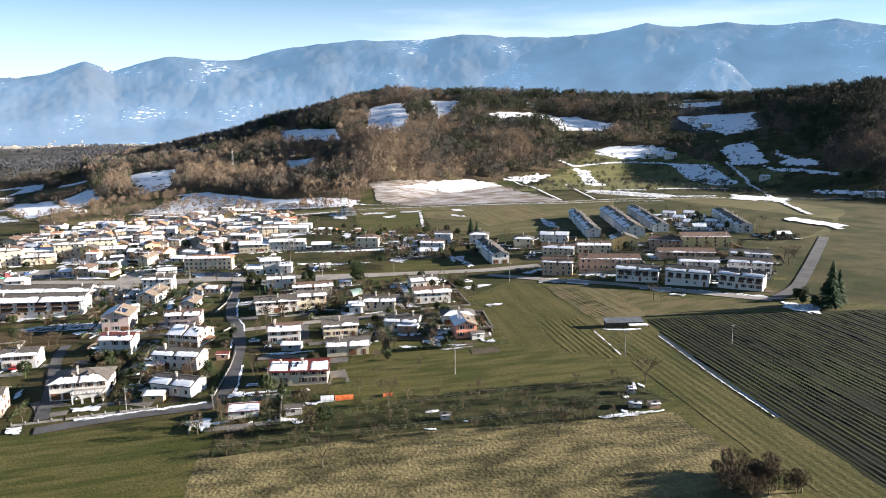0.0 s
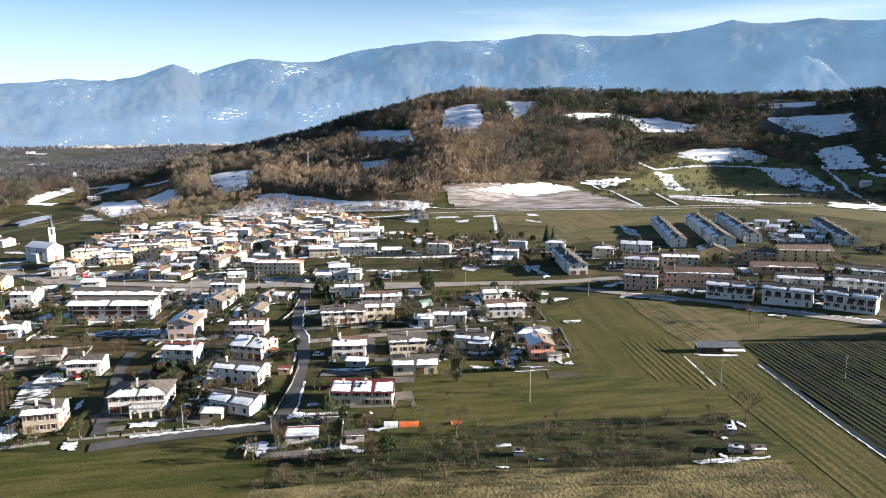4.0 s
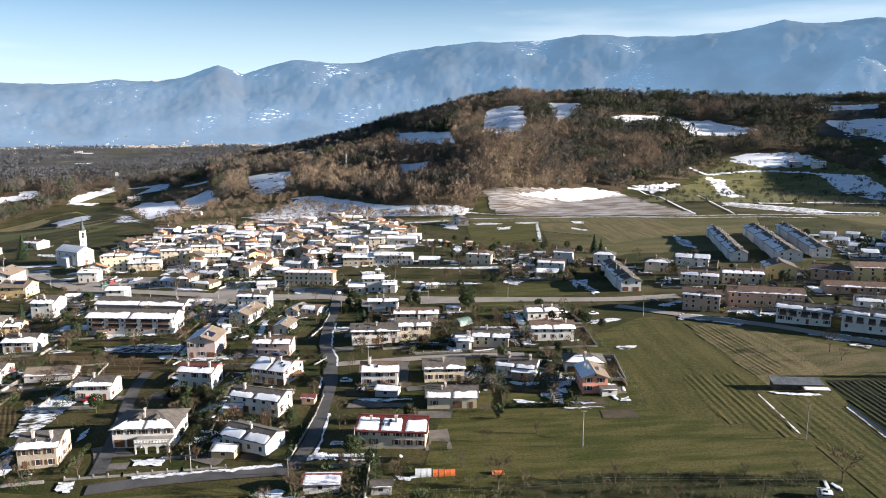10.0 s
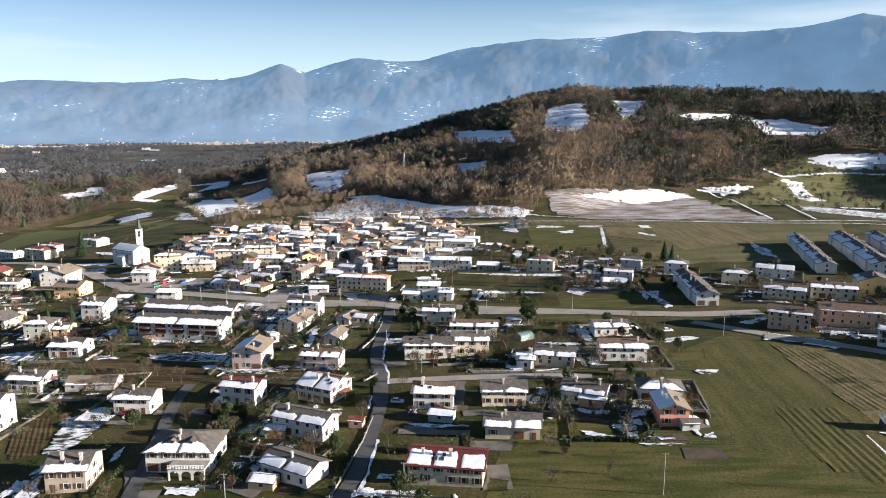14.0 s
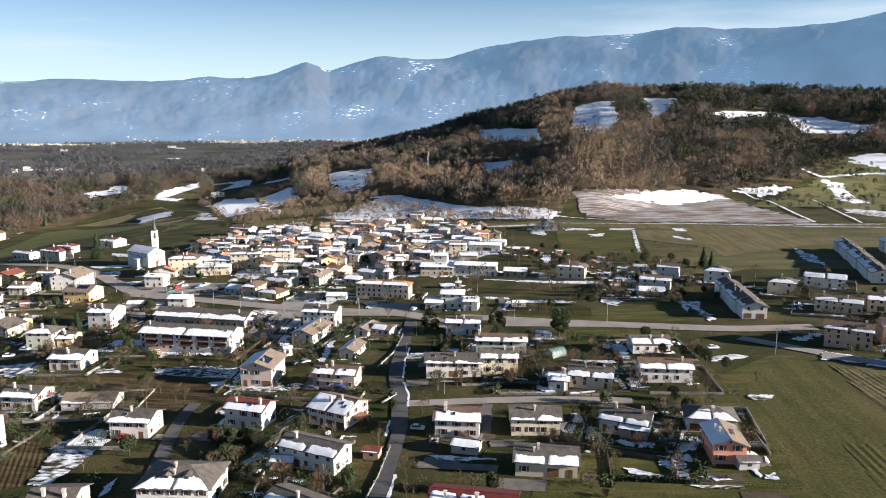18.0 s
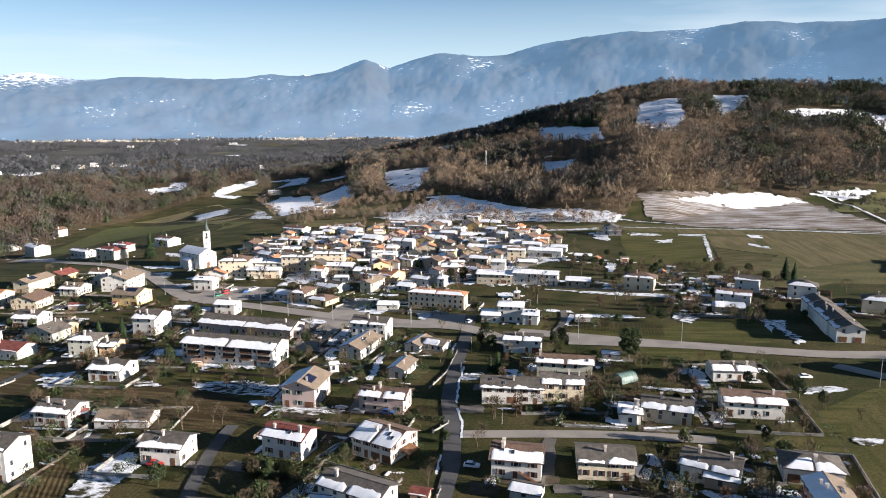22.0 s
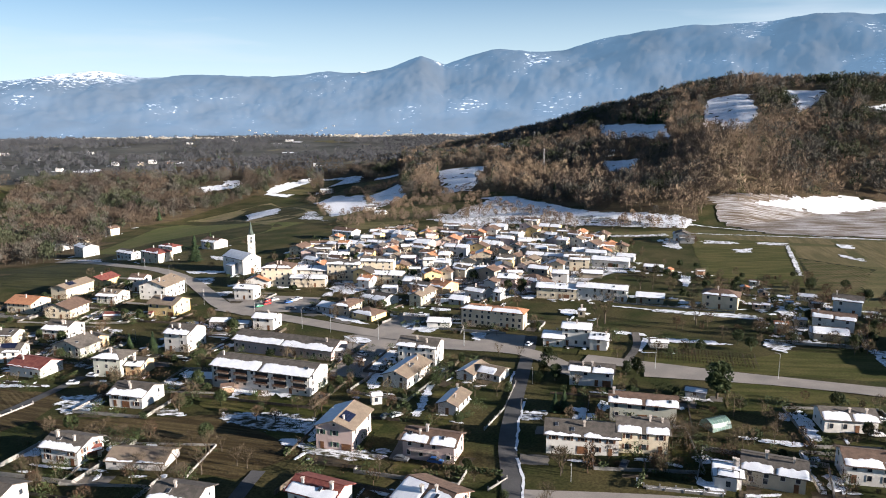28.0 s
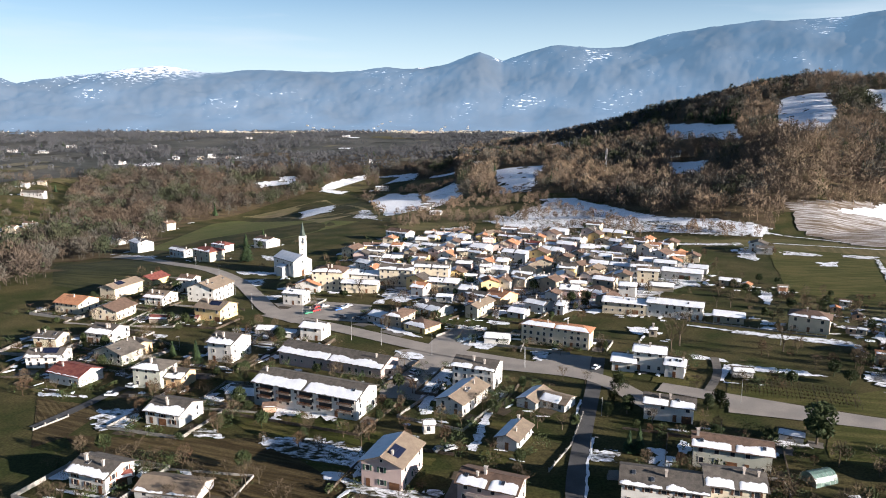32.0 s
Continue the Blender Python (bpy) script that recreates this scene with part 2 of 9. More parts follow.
SNOW_BROKEN = blend_mat("broken_snow", ((0.045, 0.04, 0.02), (0.66, 0.68, 0.72)), 8, 1.6, 1.8, fine=1.5, sharp=0.07, centre=0.36, bump=0.3)
SNOW_THIN = blend_mat("thin_snow", ((0.2, 0.165, 0.12), (0.66, 0.68, 0.72)), 8, 5.0, 2.2, fine=1.2, sharp=0.09, centre=0.27, bump=0.2)
GRAVEL = mat("gravel", (0.135, 0.122, 0.108), 0.95, 0.2, 0.3, 5.0, (0.095, 0.087, 0.078))
WATER = mat("ditch_water", (0.02, 0.03, 0.05), 0.08, 0.1, 0.5, 3.0, spec=0.5)
FOREST_FLOOR = blend_mat("leaf_litter", ((0.06, 0.043, 0.026), (0.09, 0.07, 0.038)), 20, 12.0, 2, fine=0.6)
BARK = mat("bark", (0.10, 0.08, 0.06), 0.95, 0.2, 1.0, 10.0)
TWIGS = mat("bare_twigs", (0.175, 0.127, 0.087), 0.95, 0.15, 0.012, 0.4, (0.115, 0.091, 0.07), spread=0.2, spec=0.1)
TWIGS_RAVINE = mat("ravine_twigs", (0.082, 0.062, 0.046), 0.95, 0.15, 0.012, 0.4, (0.054, 0.045, 0.038), spread=0.2, spec=0.1)
TWIGS_DARK = mat("grey_twigs", (0.085, 0.077, 0.064), 0.95, 0.15, 0.012, 0.4, (0.06, 0.057, 0.049), spread=0.2, spec=0.1)
TWIGS_PALE = mat("pale_twigs", (0.195, 0.148, 0.1), 0.95, 0.15, 0.012, 0.4, (0.14, 0.11, 0.08), spread=0.2, spec=0.1)
IVY = mat("ivy_clad_crowns", (0.032, 0.040, 0.023), 0.9, 0.2, 0.02, 0.4, (0.047, 0.049, 0.03), spread=0.4, spec=0.1)
# blue-grey of the haze painted into the far crowns' colour
TWIGS_HAZY = mat("hazy_distant_twigs", (0.066, 0.067, 0.072), 0.95, 0.15, 0.01, 0.4, (0.05, 0.054, 0.062), spread=0.15, spec=0.1)
TWIGS_NEAR = mat("garden_twigs", (0.088, 0.066, 0.043), 0.95, 0.2, 0.3, 2.0, (0.056, 0.045, 0.03), spread=0.3, spec=0.1)
NEEDLES = mat("dark_needles", (0.015, 0.028, 0.014), 0.9, 0.25, 0.5, 3.0, (0.035, 0.055, 0.022), spread=0.35, spec=0.15)
LEAVES = mat("evergreen_leaves", (0.02, 0.032, 0.011), 0.8, 0.25, 0.5, 3.0, (0.036, 0.046, 0.016), spread=0.4, spec=0.2)
SHRUB_RED = mat("reddish_twigs", (0.075, 0.045, 0.028), 0.9, 0.25, 0.5, 3.0, (0.055, 0.042, 0.027), spread=0.4, spec=0.1)


def distance_mat():
    """The far chain: woods, snow on ledges and crest, and the valley's blue haze as a glow of the slopes themselves."""
    m = bpy.data.materials.new("far_mountains_haze_glow")
    m.use_nodes = True
    n, l = m.node_tree.nodes, m.node_tree.links
    bs = n["Principled BSDF"]
    bs.inputs["Roughness"].default_value = 1.0
    bs.inputs["Specular IOR Level"].default_value = 0.0
    geo = n.new("ShaderNodeNewGeometry")
    sep = n.new("ShaderNodeSeparateXYZ")
    l.new(geo.outputs["Position"], sep.inputs[0])
    squash = n.new("ShaderNodeMapping")
    squash.inputs["Scale"].default_value = (0.03, 0.03, 0.1)
    l.new(geo.outputs["Position"], squash.inputs["Vector"])
    ledge = n.new("ShaderNodeTexNoise")
    ledge.inputs["Scale"].default_value = 1.0
    ledge.inputs["Detail"].default_value = 6
    ledge.inputs["Roughness"].default_value = 0.62
    l.new(squash.outputs["Vector"], ledge.inputs["Vector"])
    area = n.new("ShaderNodeTexNoise")
    area.inputs["Scale"].default_value = 0.0034
    area.inputs["Detail"].default_value = 7
    l.new(geo.outputs["Position"], area.inputs["Vector"])
    both = n.new("ShaderNodeMath")
    both.operation = "MULTIPLY_ADD"
    l.new(area.outputs["Fac"], both.inputs[0])
    both.inputs[1].default_value = 0.7
    l.new(ledge.outputs["Fac"], both.inputs[2])
    snow = n.new("ShaderNodeMapRange")
    snow.inputs["From Min"].default_value, snow.inputs["From Max"].default_value = 1.045, 1.12
    l.new(both.outputs[0], snow.inputs["Value"])
    mix = n.new("ShaderNodeMix")
    mix.data_type = "RGBA"
    l.new(snow.outputs["Result"], mix.inputs["Factor"])
    mix.inputs["A"].default_value = (0.036, 0.035, 0.033, 1)
    mix.inputs["B"].default_value = (0.55, 0.58, 0.62, 1)
    # the white massif to the left
    west = n.new("ShaderNodeMapRange")
    west.inputs["From Min"].default_value, west.inputs["From Max"].default_value = -2700, -2950
    l.new(sep.outputs["X"], west.inputs["Value"])
    peak = n.new("ShaderNodeMath")
    peak.operation = "MULTIPLY_ADD"
    l.new(ledge.outputs["Fac"], peak.inputs[0])
    peak.inputs[1].default_value = 420
    l.new(sep.outputs["Z"], peak.inputs[2])
    crest = n.new("ShaderNodeMapRange")
    crest.inputs["From Min"].default_value, crest.inputs["From Max"].default_value = 455, 492
    l.new(peak.outputs[0], crest.inputs["Value"])
    white = n.new("ShaderNodeMath")
    white.operation = "MULTIPLY"
    l.new(west.outputs["Result"], white.inputs[0])
    l.new(crest.outputs["Result"], white.inputs[1])
    most = n.new("ShaderNodeMath")
    most.operation = "MAXIMUM"
    l.new(white.outputs[0], most.inputs[0])
    l.new(snow.outputs["Result"], most.inputs[1])
    l.new(most.outputs[0], mix.inputs["Factor"])
    l.new(mix.outputs["Result"], bs.inputs["Base Color"])
    # painted haze: the slopes emit blue, paler low down, mottled at random
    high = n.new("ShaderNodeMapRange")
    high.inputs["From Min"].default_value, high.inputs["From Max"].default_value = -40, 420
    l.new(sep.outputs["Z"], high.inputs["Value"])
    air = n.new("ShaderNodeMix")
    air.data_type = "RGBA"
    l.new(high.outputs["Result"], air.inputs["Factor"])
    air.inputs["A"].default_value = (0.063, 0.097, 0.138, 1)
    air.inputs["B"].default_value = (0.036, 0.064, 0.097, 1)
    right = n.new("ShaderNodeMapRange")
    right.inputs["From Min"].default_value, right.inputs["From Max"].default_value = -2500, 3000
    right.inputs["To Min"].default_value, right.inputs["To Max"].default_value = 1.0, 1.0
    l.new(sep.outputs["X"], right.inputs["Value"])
    haze_mottle = n.new("ShaderNodeMapRange")
    haze_mottle.inputs["From Min"].default_value, haze_mottle.inputs["From Max"].default_value = 0.36, 0.64
    haze_mottle.inputs["To Min"].default_value, haze_mottle.inputs["To Max"].default_value = 0.86, 1.1
    l.new(area.outputs["Fac"], haze_mottle.inputs["Value"])
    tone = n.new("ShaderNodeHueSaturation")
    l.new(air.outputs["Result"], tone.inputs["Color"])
    l.new(haze_mottle.outputs["Result"], tone.inputs["Value"])
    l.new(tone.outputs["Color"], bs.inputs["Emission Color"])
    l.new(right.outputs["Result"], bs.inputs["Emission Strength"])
    return m


MOUNTAIN = distance_mat()
CREST_SNOW = mat("crest_snow", (0.62, 0.66, 0.72), 0.9, 0.08, 0.01, 0.05)

# the ground, one sheet out to the foot of the mountains
def ring_mesh(name, bearings, radii, height):
    vs, fs = [], []
    for r in radii:
        for b in bearings:
            x, y = r * math.sin(radians(b)), r * math.cos(radians(b))
            vs.append((x, y, height(x, y, b, r)))
    n = len(bearings)
    for i in range(len(radii) - 1):
        for j in range(n - 1):
            a = i * n + j
            fs.append((a, a + 1, a + n + 1, a + n))
    me = bpy.data.meshes.new(name)
    me.from_pydata(vs, [], fs)
    me.polygons.foreach_set("use_smooth", [True] * len(fs))
    return me


bearings = [-180 + 6 * i for i in range(21)] + [-60 + 0.5 * i for i in range(1, 241)] + [60 + 6 * i for i in range(1, 21)]
radii = [0.5] + [6 * 1.022 ** i for i in range(309)]
ground = tagged(new("ground", ring_mesh("ground", bearings, [r for r in radii if r < 4900], lambda x, y, b, r: land(x, y))),
                "winter grass plain with bare fields rising to a wooded hill", "ground", kind="structure")
ground.data.materials.append(GRASS)
ground.data.materials.append(FAR_PLAIN_HAZY)
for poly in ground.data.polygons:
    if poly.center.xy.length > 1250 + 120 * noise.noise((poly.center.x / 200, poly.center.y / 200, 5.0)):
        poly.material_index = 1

# the far mountain chain
RIDGE_BEARING = (-75, -51, -49.8, -45.5, -40.7, -37.9, -28.8, -25, -22, -20.3, -17.9, -16.2, -14.5, -12.6, -7.5, -5.4, 0, 3.9, 6.9, 9.5, 12.9, 17.6, 20.1, 23.3, 25.7, 28.8, 32.1, 35.9, 38.5, 75)
RIDGE_ANGLE = (1.5, 1.8, 1.4, 2.1, 2.8, 2.45, 2.5, 3.0, 3.1, 3.4, 4.15, 3.5, 3.95, 4.4, 4.65, 5.1, 5.85, 6.25, 6.05, 6.5, 6.15, 6.25, 6.45, 6.85, 6.5, 6.9, 6.5, 6.6, 5.8, 5.0)


def mountain_height(x, y, b, r):
    top = 4600 * math.tan(radians(lerp_table(b, RIDGE_BEARING, RIDGE_ANGLE))) + 86
    u = smooth(3300, 4600, r)
    rough = noise.fractal((x / 520, y / 520, 1.0), 0.85, 2.1, 7)
    spur = (350 + rough * 60) * math.exp(-((b - 28.5) / 5.5) ** 2) * smooth(3350, 3900, r) * (1 - smooth(3950, 4300, r)) + rough * 25 - 30
    # gullies fork down the slope; below them lie broad shoulders
    bend = 1.5 * noise.noise((b / 5.0, r / 700, 7.0)) + 0.5 * noise.noise((b / 1.1, r / 200, 3.0))
    gully = abs(noise.noise(((b + bend) / 3.1, r / 1500, 2.0))) + 0.55 * abs(noise.noise(((b - bend) / 1.2, r / 500, 4.0))) + 0.35 * abs(noise.noise(((b + bend) / 0.45, r / 190, 6.0)))
    crags = noise.fractal((x / 150, y / 150, 8.0), 0.7, 2.2, 5)
    shoulder = noise.noise((b / 3.2, r / 210, 11.0)) * 26 * smooth(0.02, 0.2, u) * (1 - smooth(0.3, 0.7, u))
    return max(spur, chain_height(top, u, rough, r) + shoulder + (crags * 13 - (gully - 0.4) * 13) * smooth(0.08, 0.5, u) * (1 - smooth(0.72, 0.99, u)))


def chain_height(top, u, rough, r):
    return -22 + (top + 22) * (u ** 1.3) + rough * 62 * u * (1 - 0.62 * smooth(4200, 4600, r))


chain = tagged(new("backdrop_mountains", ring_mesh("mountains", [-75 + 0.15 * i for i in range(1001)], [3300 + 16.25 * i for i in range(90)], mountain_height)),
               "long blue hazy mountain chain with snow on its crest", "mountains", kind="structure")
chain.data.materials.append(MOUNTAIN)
chain.data.materials.append(CREST_SNOW)
for poly in chain.data.polygons:
    row, col = divmod(poly.index, 1000)
    if row > 80 and noise.noise((col / 18, row / 18, 3.0)) + 0.4 * noise.noise((col / 5, row / 8, 5.0)) > 0.3 + 0.06 * (87 - row):
        poly.material_index = 1


# builders shared by all things
def mesh_of(name, vs, fs, mats, which=None, smooth=False):
    me = bpy.data.meshes.new(name)
    me.from_pydata([tuple(v) for v in vs], [], [tuple(f) for f in fs])
    for m in mats if isinstance(mats, (list, tuple)) else [mats]:
        me.materials.append(m)
    if which:
        me.polygons.foreach_set("material_index", which)
    if smooth:
        me.polygons.foreach_set("use_smooth", [True] * len(fs))
    me.update()
    return me


def put(name, me, parent=None, m=None, label=""):
    ob = new(name, me)
    if parent is not None:
        ob.parent = parent
    if m is not None:
        ob.matrix_basis = m
    if label:
        ob["label"] = label
    return ob


class Shape:
    """A heap of faces that becomes one mesh."""

    def __init__(self):
        self.v, self.f, self.k = [], [], []

    def face(self, pts, k=0):
        a = len(self.v)
        self.v.extend(pts)
        self.f.append(tuple(range(a, a + len(pts))))
        self.k.append(k)

    def box(self, x0, y0, z0, x1, y1, z1, k=0, skip=""):
        a = len(self.v)
        self.v += [(x0, y0, z0), (x1, y0, z0), (x1, y1, z0), (x0, y1, z0), (x0, y0, z1), (x1, y0, z1), (x1, y1, z1), (x0, y1, z1)]
        for tag, q in (("b", (3, 2, 1, 0)), ("t", (4, 5, 6, 7)), ("f", (0, 1, 5, 4)), ("r", (1, 2, 6, 5)), ("k", (2, 3, 7, 6)), ("l", (3, 0, 4, 7))):
            if tag not in skip:
                self.f.append(tuple(a + i for i in q))
                self.k.append(k)

    def tube(self, p, q, r0, r1, n=6, k=0):
        p, q = Vector(p), Vector(q)
        w = (q - p).normalized()
        u = w.orthogonal().normalized()
        s = w.cross(u)
        a = len(self.v)
        for c, r in ((p, r0), (q, r1)):
            for i in range(n):
                t = 2 * math.pi * i / n
                self.v.append(tuple(c + (u * math.cos(t) + s * math.sin(t)) * r))
        for i in range(n):
            j = (i + 1) % n
            self.f.append((a + i, a + j, a + n + j, a + n + i))
            self.k.append(k)
        self.f.append(tuple(a + n + i for i in range(n)))
        self.k.append(k)

    def slab(self, quad, t, k=0):
        """A plate with the given upper face, t thick downwards."""
        a = len(self.v)
        self.v += [tuple(p) for p in quad] + [(p[0], p[1], p[2] - t) for p in quad]
        n = len(quad)
        self.f.append(tuple(a + i for i in range(n)))
        self.f.append(tuple(a + n + i for i in reversed(range(n))))
        for i in range(n):
            j = (i + 1) % n
            self.f.append((a + i, a + n + i, a + n + j, a + j))
        self.k += [k] * (n + 2)

    def mesh(self, name, mats, smooth=False):
        return mesh_of(name, self.v, self.f, mats, self.k, smooth)


def inside(x, y, poly):
    hit, n = False, len(poly)
    for i in range(n):
        (x0, y0), (x1, y1) = poly[i], poly[i - 1]
        if (y0 > y) != (y1 > y) and x < (x1 - x0) * (y - y0) / (y1 - y0) + x0:
            hit = not hit
    return hit


def edge_points(poly, step, wild, seed):
    """The outline in short steps, roughened by noise."""
    out = []
    n = len(poly)
    for i in range(n):
        p, q = Vector(poly[i]), Vector(poly[(i + 1) % n])
        m = max(1, int((q - p).length / step))
        for j in range(m):
            c = p.lerp(q, j / m)
            d = Vector((noise.noise((c.x / (4 * step), c.y / (4 * step), seed)), noise.noise((c.x / (4 * step), c.y / (4 * step), seed + 9))))
            e = Vector((noise.noise((c.x / step, c.y / step, seed)), noise.noise((c.x / step, c.y / step, seed + 5))))
            out.append(c + (d + 0.7 * e) * wild)
    return out


def patch(name, material, poly, lift=0.06, step=4.0, wild=1.0, label="", thick=0.0, seed=1.0):
    """A piece of ground laid over the land, flat on the plain; thick: it tapers to its rim, like snow."""
    turns = list(zip(poly, list(poly[1:]) + [poly[0]]))
    area = abs(sum(a[0] * b[1] - a[1] * b[0] for a, b in turns)) / 2
    narrow = 2 * area / sum(math.hypot(a[0] - b[0], a[1] - b[1]) for a, b in turns)
    pts = edge_points(poly, step * (0.5 if thick else 1.0), min(wild, 0.55 * narrow if thick else 0.4 * narrow), seed)
    bm = bmesh.new()
    vs = [bm.verts.new((p.x, p.y, 0)) for p in pts]
    es = [bm.edges.new((vs[i], vs[(i + 1) % len(vs)])) for i in range(len(vs))]
    bmesh.ops.triangle_fill(bm, use_beauty=True, use_dissolve=False, edges=es, normal=(0, 0, 1))
    if thick:
        bmesh.ops.recalc_face_normals(bm, faces=bm.faces)
        bmesh.ops.inset_region(bm, faces=bm.faces, thickness=0.12, depth=0)
    for v in bm.verts:
        v.co.z = land(v.co.x, v.co.y) + lift + (thick if thick and not v.is_boundary else 0)
    for f in bm.faces:
        if f.normal.z < 0:
            f.normal_flip()
        f.smooth = bool(thick)
    me = bpy.data.meshes.new(name)
    bm.to_mesh(me)
    bm.free()
    me.materials.append(material)
    ob = new(name, me)
    tagged(ob, label, "ground", kind="structure")
    return ob


def drape(name, material, poly, lift=0.7, cell=8.0, wild=6.0, label="", seed=1.0):
    """A piece of ground over hilly land, in small cells with a ragged rim."""
    xs, ys = [p[0] for p in poly], [p[1] for p in poly]
    nx, ny = int((max(xs) - min(xs)) / cell) + 4, int((max(ys) - min(ys)) / cell) + 4
    x0, y0 = min(xs) - 1.5 * cell, min(ys) - 1.5 * cell
    vs, fs, at = [], [], {}

    def vert(i, j):
        if (i, j) not in at:
            x, y = x0 + i * cell, y0 + j * cell
            at[i, j] = len(vs)
            x, y = x + 0.7 * cell * noise.noise((x / 5, y / 5, 3)), y + 0.7 * cell * noise.noise((x / 5, y / 5, 6))
            vs.append((x, y, land(x, y) + lift))
        return at[i, j]

    for i in range(nx):
        for j in range(ny):
            x, y = x0 + (i + 0.5) * cell, y0 + (j + 0.5) * cell
            x += wild * 2 * noise.noise((x / 30, y / 30, seed))
            y += wild * 2 * noise.noise((x / 30, y / 30, seed + 7))
            x += 3.5 * noise.noise((x / 8, y / 8, seed + 3))
            y += 5.0 * noise.noise((x / 8, y / 8, seed + 5))
            if inside(x, y, poly) and (name != "snow_field" or noise.noise((x / 17, y / 12, seed)) + 0.4 * noise.noise((x / 6, y / 5, seed)) < 0.58):
                fs.append((vert(i, j), vert(i + 1, j), vert(i + 1, j + 1), vert(i, j + 1)))
    ob = new(name, mesh_of(name, vs, fs, material, smooth=True))
    tagged(ob, label, "ground", kind="structure")
    return ob


def strip(name, material, line, width, lift=0.08, label="", category="road"):
    """A road or path along a line of points, following the land."""
    pts = [Vector(p) for p in line]
    fine = []
    for a, b in zip(pts, pts[1:]):
        m = max(1, int((b - a).length / (1.5 if category == "snow" or material in (SNOW, SNOW_PATCHY) else 6)))
        fine += [a.lerp(b, i / m) for i in range(m)]
    fine.append(pts[-1])
    for _ in range(3):
        fine = [fine[0]] + [(fine[i - 1] + 2 * fine[i] + fine[i + 1]) / 4 for i in range(1, len(fine) - 1)] + [fine[-1]]
    vs, fs = [], []
    for i, p in enumerate(fine):
        w = (fine[min(i + 1, len(fine) - 1)] - fine[max(i - 1, 0)]).normalized()
        s = Vector((-w.y, w.x)) * width / 2
        left = right = 1.0
        if category == "snow" or material in (SNOW, SNOW_PATCHY):
            left, right = (max(0.12, 0.8 + 1.3 * noise.noise((p.x / 3.1, p.y / 3.1, k)) + 0.7 * noise.noise((p.x / 1.1, p.y / 1.1, k))) for k in (2.0, 9.0))
        for q in (p + s * left, p - s * right):
            vs.append((q.x, q.y, land(q.x, q.y) + lift))
    for i in range(len(fine) - 1):
        fs.append((2 * i + 1, 2 * i + 3, 2 * i + 2, 2 * i))
    ob = new(name, mesh_of(name, vs, fs, material))
    return tagged(ob, label, category, kind="structure")


# fields, roads and paths
OLIVE_PLAIN = blend_mat("olive_plain", ((0.105, 0.092, 0.042), (0.06, 0.06, 0.022)), 2, 14.0, 4, fine=0.9, bump=0.3)
patch("plain", OLIVE_PLAIN, [(-28, 452), (20, 520), (8, 640), (-70, 668), (20, 690), (120, 662), (300, 640), (410, 628), (420, 520), (320, 400), (260, 370), (200, 470), (110, 470), (75, 445)], 0.05, 8.0, 3.0, "olive and tan winter fields beyond the terraces", seed=43)
patch("meadow", MEADOW_GREEN, [(-6, 214), (57, 292), (80, 316), (136, 288), (222, 226), (226, 62), (-178, 62), (-180, 174), (-46, 160), (-10, 176)], 0.05, 8.0, 1.5, "rough green verge between the fields", seed=41)
patch("field", MEADOW_GREEN, [(-178.1, 175.2), (-100.9, 167.2), (-92.1, 167.9), (-55.1, 168.6), (-45.2, 158.4), (-43.3, 140.6), (-43.6, 116.9), (-52.6, 80.9), (-116.3, 93.0)], 0.061, 5.0, 1.2, "green winter meadow", seed=1)
patch("field", DRY_MEADOW, [(-42.8, 145.4), (-6.0, 147.7), (55.9, 141.9), (87.0, 141.9), (91.2, 119.0), (91.0, 89.0), (59.1, 59.6), (-34.8, 77.5), (-42.0, 126.9)], 0.062, 5.0, 1.2, "dry tan meadow with rough tussocks", seed=2)
patch("orchard", ORCHARD, [(-41.3, 157.5), (0.5, 159.9), (32.6, 172.7), (84.8, 169.1), (90.3, 148.7), (65.6, 142.0), (9.3, 145.0), (-39.1, 140.6)], 0.074, 5.0, 1.2, "dark garden soil with rough grass", seed=3)
patch("field", MEADOW_GREEN, [(-3.2, 209.4), (50.2, 214.2), (89.3, 182.9), (83.8, 171.5), (32.6, 172.7), (-6.1, 179.5), (-2.4, 186.3)], 0.065, 5.0, 1.2, "green winter meadow", seed=4)
patch("field", STRIPED_GREEN, [(57.3, 274.0), (79.3, 312.3), (101.3, 301.5), (96.5, 218.0), (91.7, 185.3), (56.9, 215.2)], 0.066, 5.0, 1.2, "mown grass field with faint stripes", seed=5)
patch("field", TAN_FIELD, [(102.0, 303.9), (124.6, 285.5), (135.4, 261.6), (119.4, 236.7), (97.6, 224.0)], 0.067, 5.0, 1.2, "pale dry stubble field", seed=6)
patch("field", STRIPED_GREEN, [(96.0, 216.6), (113.4, 222.9), (114.3, 211.7), (111.3, 134.2), (112.7, 86.8), (98.5, 85.2), (92.1, 120.5), (91.6, 151.5), (91.1, 182.4)], 0.068, 5.0, 1.2, "mown grass field with faint stripes", seed=7)
patch("field", PLOUGH, [(117.3, 231.9), (153.9, 231.4), (216.1, 220.0), (221.3, 177.2), (111.5, 64.9), (113.6, 87.8), (112.4, 132.0), (114.9, 211.5)], 0.070, 5.0, 1.2, "dark ploughed field in long furrows", seed=8)
patch("field", PLOUGH_LIGHT, [(123.3, 285.9), (148.1, 260.0), (180.7, 237.9), (202.0, 224.1), (155.2, 233.8), (121.5, 236.1)], 0.071, 5.0, 1.2, "bare brownish field with thin grass", seed=9)
